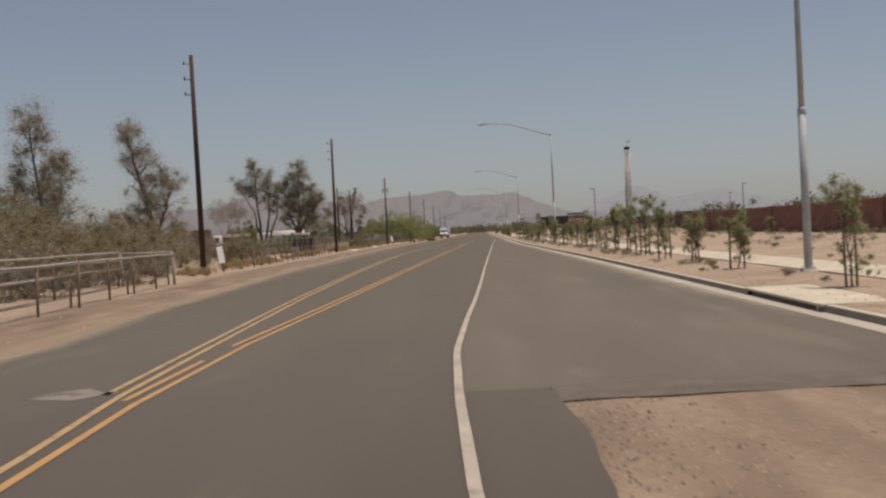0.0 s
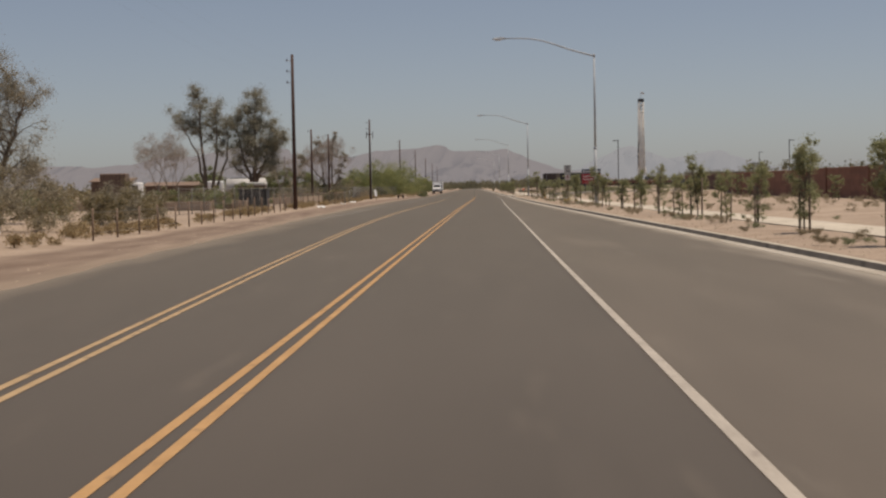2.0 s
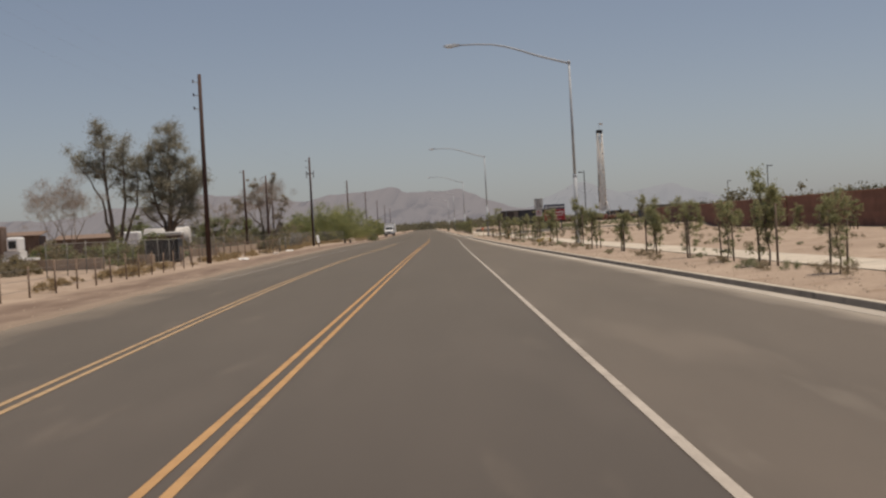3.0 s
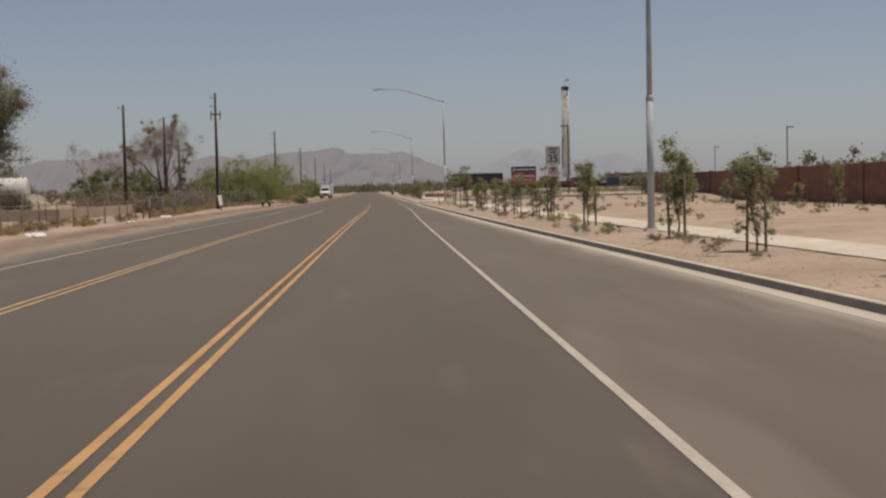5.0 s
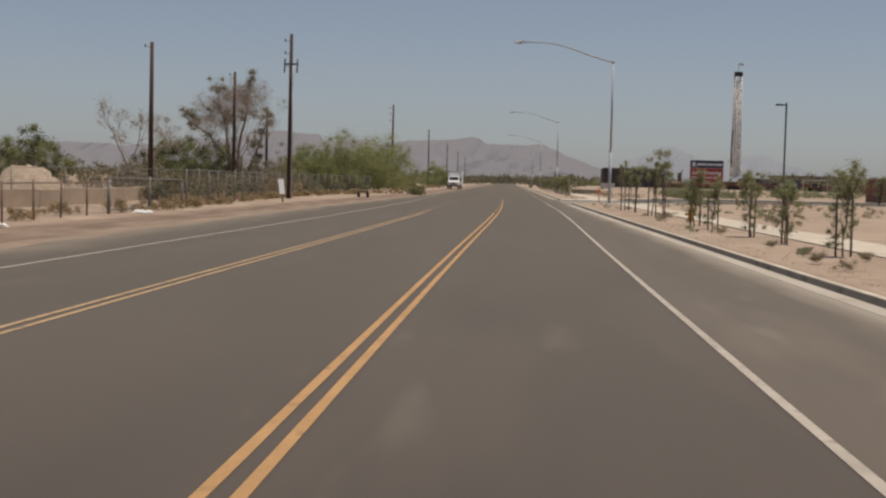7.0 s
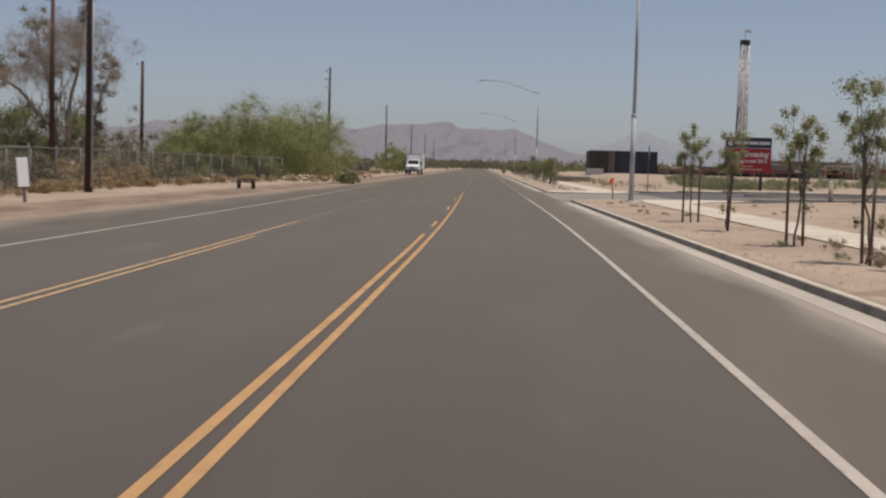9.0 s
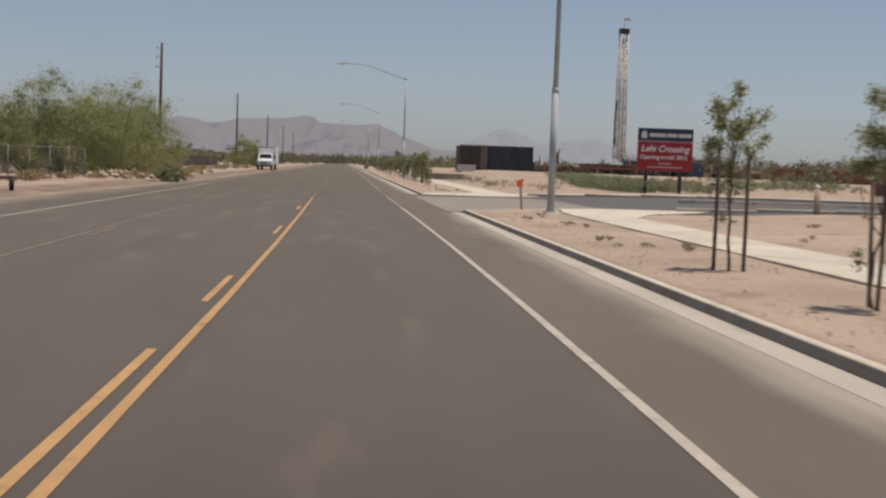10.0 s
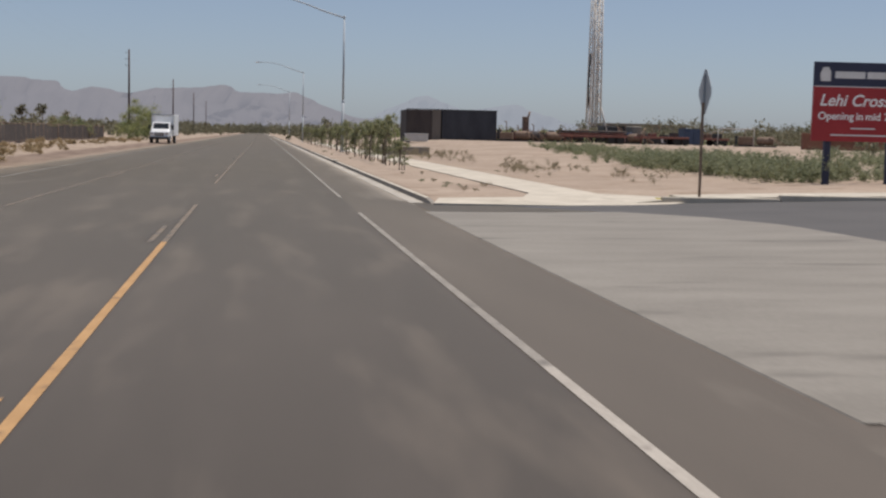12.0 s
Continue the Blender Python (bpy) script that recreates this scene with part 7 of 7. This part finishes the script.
    for y in (0.95, 5.8):
        for k in (-0.95, 0.95):
            tyre = part("wheel", Shape().tube([(k - 0.14, y, 0.43), (k + 0.14, y, 0.43)], 0.43, 18), RUBBER, t)
            part("rim", Shape().tube([(k - 0.15, y, 0.43), (k + 0.15, y, 0.43)], 0.24, 14), STEEL, tyre)
    return t


box_truck(pose(-10.95, 366, 0.03, 0, 0, -3))


def motorhome(m, length, height, mat, label):
    """A long boxy caravan or motorhome along x."""
    t = thing("motorhome", label, "vehicle", m)
    part("body", Shape().box((-length / 2, -1.15, 1.98), (length / 2, 1.15, height), 0.10), mat, t)
    part("skirt", Shape().box((-length / 2 + 0.04, -1.1, 0.45), (length / 2 - 0.04, 1.1, 2.0), 0.06), BROWN_BOARD, t, "dull brown lower body")
    for i in range(2):
        x = -length / 2 + length * (i + 0.7) / 2.4
        part("window", Shape().box((x - 0.35, -1.12, height * 0.60), (x + 0.35, -1.09, height * 0.77), 0.01), WINDOW, t)
    for x in (-length * 0.33, length * 0.33):
        for y in (-0.95, 0.95):
            wheel(t, x, y, 0.38)
    return t


def pickup(m, mat, label):
    t = thing("pickup_truck", label, "vehicle", m)
    part("bed", Shape().box((-2.6, -0.95, 0.55), (-0.4, 0.95, 1.1), 0.06), mat, t)
    cabin = part("cabin", Shape().add([(-0.5, -0.92, 0.55), (-0.5, 0.92, 0.55), (1.3, 0.92, 0.55), (1.3, -0.92, 0.55), (-0.5, -0.92, 1.15), (-0.5, 0.92, 1.15), (1.3, 0.92, 1.15), (1.3, -0.92, 1.15), (-0.35, -0.75, 1.8), (-0.35, 0.75, 1.8), (0.75, 0.75, 1.8), (0.75, -0.75, 1.8)],
        [(0, 1, 2, 3), (0, 4, 5, 1), (1, 5, 6, 2), (2, 6, 7, 3), (3, 7, 4, 0), (4, 8, 9, 5), (5, 9, 10, 6), (6, 10, 11, 7), (7, 11, 8, 4), (8, 11, 10, 9)]), mat, t)
    part("side_window", Shape().add([(-0.4, -0.93, 1.2), (1.1, -0.93, 1.2), (0.68, -0.775, 1.74), (-0.3, -0.775, 1.74)], [(0, 1, 2, 3)], m=Matrix.Translation((0, -0.012, 0))), WINDOW, cabin)
    part("bonnet", Shape().box((1.3, -0.92, 0.55), (2.6, 0.92, 1.12), 0.1), mat, t)
    part("bumper", Shape().box((2.55, -0.95, 0.45), (2.75, 0.95, 0.7), 0.04), CHROME, t)
    for x in (-1.7, 1.75):
        for y in (-0.82, 0.82):
            wheel(t, x, y, 0.38)
    return t


motorhome(pose(-22.9, 158, gz(-22.9, 158) + 0.02, 0, 0, 4), 3.0, 2.3, PALE_ROOF, "pale grey and brown motorhome parked behind the gum trees")


def flat_truck(m):
    t = thing("flatbed_truck", "white flatbed truck with a brown load in the yard", "truck", m)
    part("cab", Shape().box((-0.75, -1.0, 1.4), (0.0, 1.0, 2.35), 0.14), TRUCK_WHITE, t)
    part("lower_body", Shape().box((-0.95, -0.98, 0.9), (0.1, 0.98, 1.42), 0.05), PALE_ROOF, t)
    part("window", Shape().box((-0.62, -1.012, 1.6), (-0.12, -0.99, 2.1), 0.02), WINDOW, t)
    part("deck", Shape().box((-3.4, -1.1, 0.75), (0.9, 1.1, 0.92), 0.02), TRUCK_WHITE, t, "white deck")
    part("load", Shape().box((-3.2, -0.8, 0.92), (-1.1, 0.8, 3.1), 0.1), BROWN_BOARD, t, "brown load")
    for x in (-2.6, 0.3):
        for y in (-0.9, 0.9):
            wheel(t, x, y, 0.38)


flat_truck(pose(-28.6, 139.5, gz(-28.6, 139.5) + 0.02, 0, 0, 4))
pickup(pose(-33.0, 150, gz(-33, 150) + 0.02, 0, 0, 10), BLUE_PAINT, "dull blue pickup truck parked in the yard")
bin_ = thing("dumpster", "dark green-grey dumpster beside the chain-link fence", "dumpster", pose(-20.6, 146.5, gz(-20.6, 146)))
part("body", Shape().box((-1.2, -0.9, 0.12), (1.2, 0.9, 1.6), 0.04), TRUCK_DARK, bin_)
part("lid", Shape().box((-1.25, -0.95, 1.6), (1.25, 0.95, 1.68), 0.02), TRUCK_DARK, bin_)
for k in (-0.9, 0.9):
    part("skid", Shape().box((k - 0.08, -0.9, 0), (k + 0.08, 0.9, 0.12)), RUST, bin_)
for k in (-0.6, 0.0, 0.6):
    part("rib", Shape().box((k - 0.05, -0.95, 0.2), (k + 0.05, -0.9, 1.55)), TRUCK_DARK, bin_)


def shed(m, sx, sy, h, wall, label):
    """A low shed of upright boards under a sheet roof."""
    s = thing("shed", label, "shed", m)
    n = int(sx / 0.3)
    board = Shape().box((0.01, -0.02, 0), (sx / n - 0.01, 0.02, h), 0.0).mesh("board", wall)
    part("body", Shape().box((-sx / 2, -sy / 2 + 0.03, -0.05), (sx / 2, sy / 2, h)), wall, s)
    for i in range(n):
        ob = part("board", board, wall, s)
        ob.location = (-sx / 2 + i * sx / n, -sy / 2, 0)
    part("roof", Shape().add([(-sx / 2 - 0.3, -sy / 2 - 0.3, h), (sx / 2 + 0.3, -sy / 2 - 0.3, h), (sx / 2 + 0.3, sy / 2 + 0.3, h + 0.5), (-sx / 2 - 0.3, sy / 2 + 0.3, h + 0.5), (-sx / 2 - 0.3, -sy / 2 - 0.3, h + 0.08), (sx / 2 + 0.3, -sy / 2 - 0.3, h + 0.08), (sx / 2 + 0.3, sy / 2 + 0.3, h + 0.58), (-sx / 2 - 0.3, sy / 2 + 0.3, h + 0.58)],
        [(0, 3, 2, 1), (4, 5, 6, 7), (0, 1, 5, 4), (1, 2, 6, 5), (2, 3, 7, 6), (3, 0, 4, 7)]), RUST, s, "rusty sheet roof")
    return s


shed(pose(-40.5, 202, gz(-40, 202), 0, 0, 8), 7, 5, 2.3, BROWN_BOARD, "long low brown board shed with a rusty roof")
shed(pose(-48.5, 202, gz(-48, 202), 0, 0, 8), 5, 5, 3.0, BROWN_BOARD, "brown board shed with a rusty sheet roof")


def tanker(m):
    """A tank truck seen from behind and the side, along x."""
    t = thing("tank_truck", "dusty white tank truck parked in the yard", "truck", m)
    part("chassis", Shape().box((-3.4, -0.5, 0.6), (3.6, 0.5, 0.95)), TRUCK_DARK, t)
    part("tank", Shape().tube([(-3.3, 0, 1.9), (-3.15, 0, 1.9), (1.2, 0, 1.9), (1.35, 0, 1.9)], [0.75, 1.05, 1.05, 0.75], 20), PALE_ROOF, t)
    part("walkway", Shape().box((-2.8, -0.25, 2.93), (0.9, 0.25, 3.05)), STEEL, t)
    part("cab", Shape().box((1.7, -1.1, 0.9), (3.4, 1.1, 2.7), 0.15), TRUCK_WHITE, t)
    part("window", Shape().box((2.1, -1.115, 1.75), (3.1, -1.09, 2.4), 0.01), WINDOW, t)
    part("hose_box", Shape().box((-3.2, -1.1, 0.5), (-0.6, -0.7, 1.2), 0.04), TRUCK_DARK, t)
    for x in (-2.6, -1.5, 2.6):
        for y in (-0.95, 0.95):
            wheel(t, x, y, 0.48, 0.28)
    return t


tanker(pose(-28.9, 184, gz(-28, 184) + 0.01, 0, 0, 184))
mound = Shape()
for j in range(7):
    for i in range(14):
        a, r = 2 * math.pi * i / 14, (1 - j / 6.0)
        k = 1 + 0.25 * noise.noise(Vector((math.cos(a) * 2, math.sin(a) * 2, j * 0.7)))
        mound.v.append((math.cos(a) * 3.2 * r * k, math.sin(a) * 4.0 * r * k, 2.0 * (1 - r * r) * k))
mound.f = [[j * 14 + i, j * 14 + (i + 1) % 14, (j + 1) * 14 + (i + 1) % 14, (j + 1) * 14 + i] for j in range(6) for i in range(14)]
mound.smooth = [True] * len(mound.f)
solid("soil_mound", mound, RUBBLE, "grey-tan heap of soil in the yard", "soil heap", pose(-33.6, 215, gz(-33.6, 215) - 0.05) @ Matrix.Diagonal((0.85, 0.85, 0.92, 1)))


# ---- far woods and the works yard's green scrub ----
def wood_belt(name, spots, mat, leaf, per, label, kind="stuff", seed=3, category="trees", fat=1.0):
    rng = np.random.default_rng(seed)
    cs, rs = [], []
    for x, y, w, h, z in spots:
        for i in range(10):
            cs.append((x + rng.normal() * w * 0.5, y + rng.normal() * w * 0.5, z + h * (0.12 + 0.75 * rng.random())))
            rs.append(h * fat * (0.22 + 0.2 * rng.random()))
    q = leaves(cs, rs, [per] * len(cs), leaf, rng, 0.9)
    solid(name, quad_mesh(name, q, mat), mat, label, category, kind=kind)


rb = random.Random(21)
wood_belt("far_trees", [(rb.uniform(55, 420), rb.uniform(370, 640), rb.uniform(4, 9), rb.uniform(2.2, 4.6), 0.4) for _ in range(170)], FAR_LEAF, 0.27, 50, "belt of distant dark trees behind the works yard", seed=5)
wood_belt("far_trees", [(rb.uniform(40, 160), rb.uniform(110, 330), rb.uniform(3, 6), rb.uniform(2.6, 4.6), 0.3) for _ in range(100)], FAR_LEAF, 0.22, 60, "dark trees rising behind the red block wall", seed=6)
wood_belt("far_trees", [(rb.uniform(8, 60), rb.uniform(440, 900), rb.uniform(3, 6), rb.uniform(2.0, 4.5), 0.2) for _ in range(150)], FAR_LEAF, 0.3, 26, "distant dark trees beside the road", seed=7)
wood_belt("far_trees", [(rb.uniform(-420, -34), rb.uniform(380, 800), rb.uniform(4, 9), rb.uniform(2.5, 5.5), 0.1) for _ in range(230)], FAR_LEAF, 0.35, 26, "belt of distant dark trees beyond the yard", seed=8)
wood_belt("far_trees", [(rb.uniform(-190, -48), rb.uniform(150, 380), rb.uniform(3, 7), rb.uniform(1.6, 3.6), 0.1) for _ in range(130)], SCRUB_LEAF, 0.25, 30, "dull green scrub beyond the yard", seed=9)
wood_belt("far_trees", [(rb.uniform(-60, -16), rb.uniform(420, 900), rb.uniform(3, 6), rb.uniform(2.0, 4.2), 0.1) for _ in range(140)], FAR_LEAF, 0.3, 26, "distant dark scrub along the verge", seed=10)
wood_belt("far_trees", [(rb.uniform(-60, 80), rb.uniform(950, 1500), rb.uniform(6, 12), rb.uniform(4, 8), 0) for _ in range(150)], FAR_LEAF, 0.6, 22, "distant trees where the road meets the horizon", seed=12)
wood_belt("far_trees", [(rb.uniform(78, 190), rb.uniform(430, 560), rb.uniform(4, 8), rb.uniform(3.5, 6.5), 0.4) for _ in range(110)], FAR_LEAF, 0.21, 58, "belt of distant dark trees behind the works yard", seed=16)
wood_belt("far_trees", [(rb.uniform(20, 78), rb.uniform(420, 520), rb.uniform(4, 8), rb.uniform(1.6, 3.0), 0.4) for _ in range(110)], VERDE_DARK, 0.22, 38, "low green hedges behind the works yard", seed=17)
wood_belt("far_trees", [(x, rb.uniform(500, 540), rb.uniform(6, 10), (4.0 + 7.0 * ramp01(x, 110, 190)) * rb.uniform(0.75, 1.2), 0.2) for x in np.linspace(92, 330, 60)], OLIVE_LEAF, 0.5, 60, "uneven row of dark trees beyond the red block wall", seed=23)
for x, y, h in ((-36.8, 430, 4.6), (-34.4, 434, 4.9)):
    stem_tree(int(h * 100), pose(x, y, 0.1), [([(0, 0, -0.2), (0.1, 0, h * 0.5), (0, 0, h * 0.86)], 0.12, 0.72, 0.9, 1.1, 16)], FAR_LEAF, 3500, 0.5, 0.08, "small dark palm-like tree beyond the fence")
scrub_x = line_of([(256, 17.5), (262, 17.0), (275, 17.2), (293, 19.5), (324, 23.0), (356, 25.0)])
front = []
for _ in range(125):
    y = rb.choice((rb.uniform(262.5, 284), rb.uniform(262.5, 284), rb.uniform(286, 335)))
    front.append((scrub_x(y) + abs(rb.gauss(0, 3.0)), y, rb.uniform(0.9, 1.5), rb.uniform(0.5, 0.95), right_z(20, y) - 0.05))
wood_belt("green_scrub", front, GREEN_SCRUB, 0.042, 120, "soft green tumbleweed scrub on the building lot", seed=13, category="scrub", fat=1.8)
wood_belt("green_scrub", [(rb.uniform(28, 48), rb.uniform(278, 312), rb.uniform(1.2, 2.0), rb.uniform(0.5, 1.0), 0.5) for _ in range(38)], GREEN_SCRUB, 0.045, 110, "soft green tumbleweed scrub beside the block wall", seed=14, category="scrub", fat=1.8)
wood_belt("green_scrub", [(rb.uniform(9.0, 13.5), rb.uniform(262, 380), rb.uniform(0.3, 0.7), rb.uniform(0.3, 0.6), 0.25) for _ in range(45)], SAGE_LEAF, 0.02, 110, "low dry brown scrub behind the pavement", seed=15, category="scrub", fat=1.5)


# ---- low concrete walls in the yard ----
def low_wall(points, label):
    """A low wall of cast concrete sections set end to end."""
    wall = thing("low_wall", label, "wall", kind="structure")
    for (x0, y0), (x1, y1) in zip(points, points[1:]):
        run = math.hypot(x1 - x0, y1 - y0)
        n = max(1, round(run / 3.0))
        for i in range(n):
            x, y = x0 + (x1 - x0) * i / n, y0 + (y1 - y0) * i / n
            ob = part("wall_section", Shape().box((0.01, -0.12, -0.15), (run / n - 0.01, 0.12, 0.74 + rnd.uniform(-0.03, 0.03)), 0.02), TAN_WALL, wall)
            ob.matrix_basis = pose(x, y, left_z(x, y), 0, 0, math.degrees(math.atan2(y1 - y0, x1 - x0)))
    return wall


low_wall([(-40, 146), (-30.6, 142), (-26.3, 138.6), (-21.8, 133.8)], "low tan concrete wall inside the wire fence")
low_wall([(-20.7, 143.3), (-23.6, 146)], "low tan concrete wall inside the wire fence")
low_wall([(-27, 172), (-21.4, 175), (-20.6, 182), (-20.9, 200.3)], "low tan concrete wall behind the pipe gate")
solid("concrete_block", Shape().box((-2.0, -0.6, -0.1), (2.0, 0.6, 0.62), 0.04), APRON, "long grey concrete block lying beside the pavement", "concrete block", pose(10.6, 318, right_z(10.6, 318), 0, 0, 12))
inlet = thing("storm_drain", "small dark kerb inlet beyond the side street", "storm drain", pose(KERB_FACE(293), 293, 0))
# black plate just proud of the kerb face stands for the inlet's shade
part("mouth", Shape().box((-0.012, -0.7, 0.0), (0.02, 0.7, 0.11), 0.004), TRUCK_DARK, inlet, "black panel in place of the shaded opening")
part("lintel", Shape().box((-0.02, -0.9, 0.112), (0.16, 0.9, 0.165), 0.01), CONCRETE, inlet)
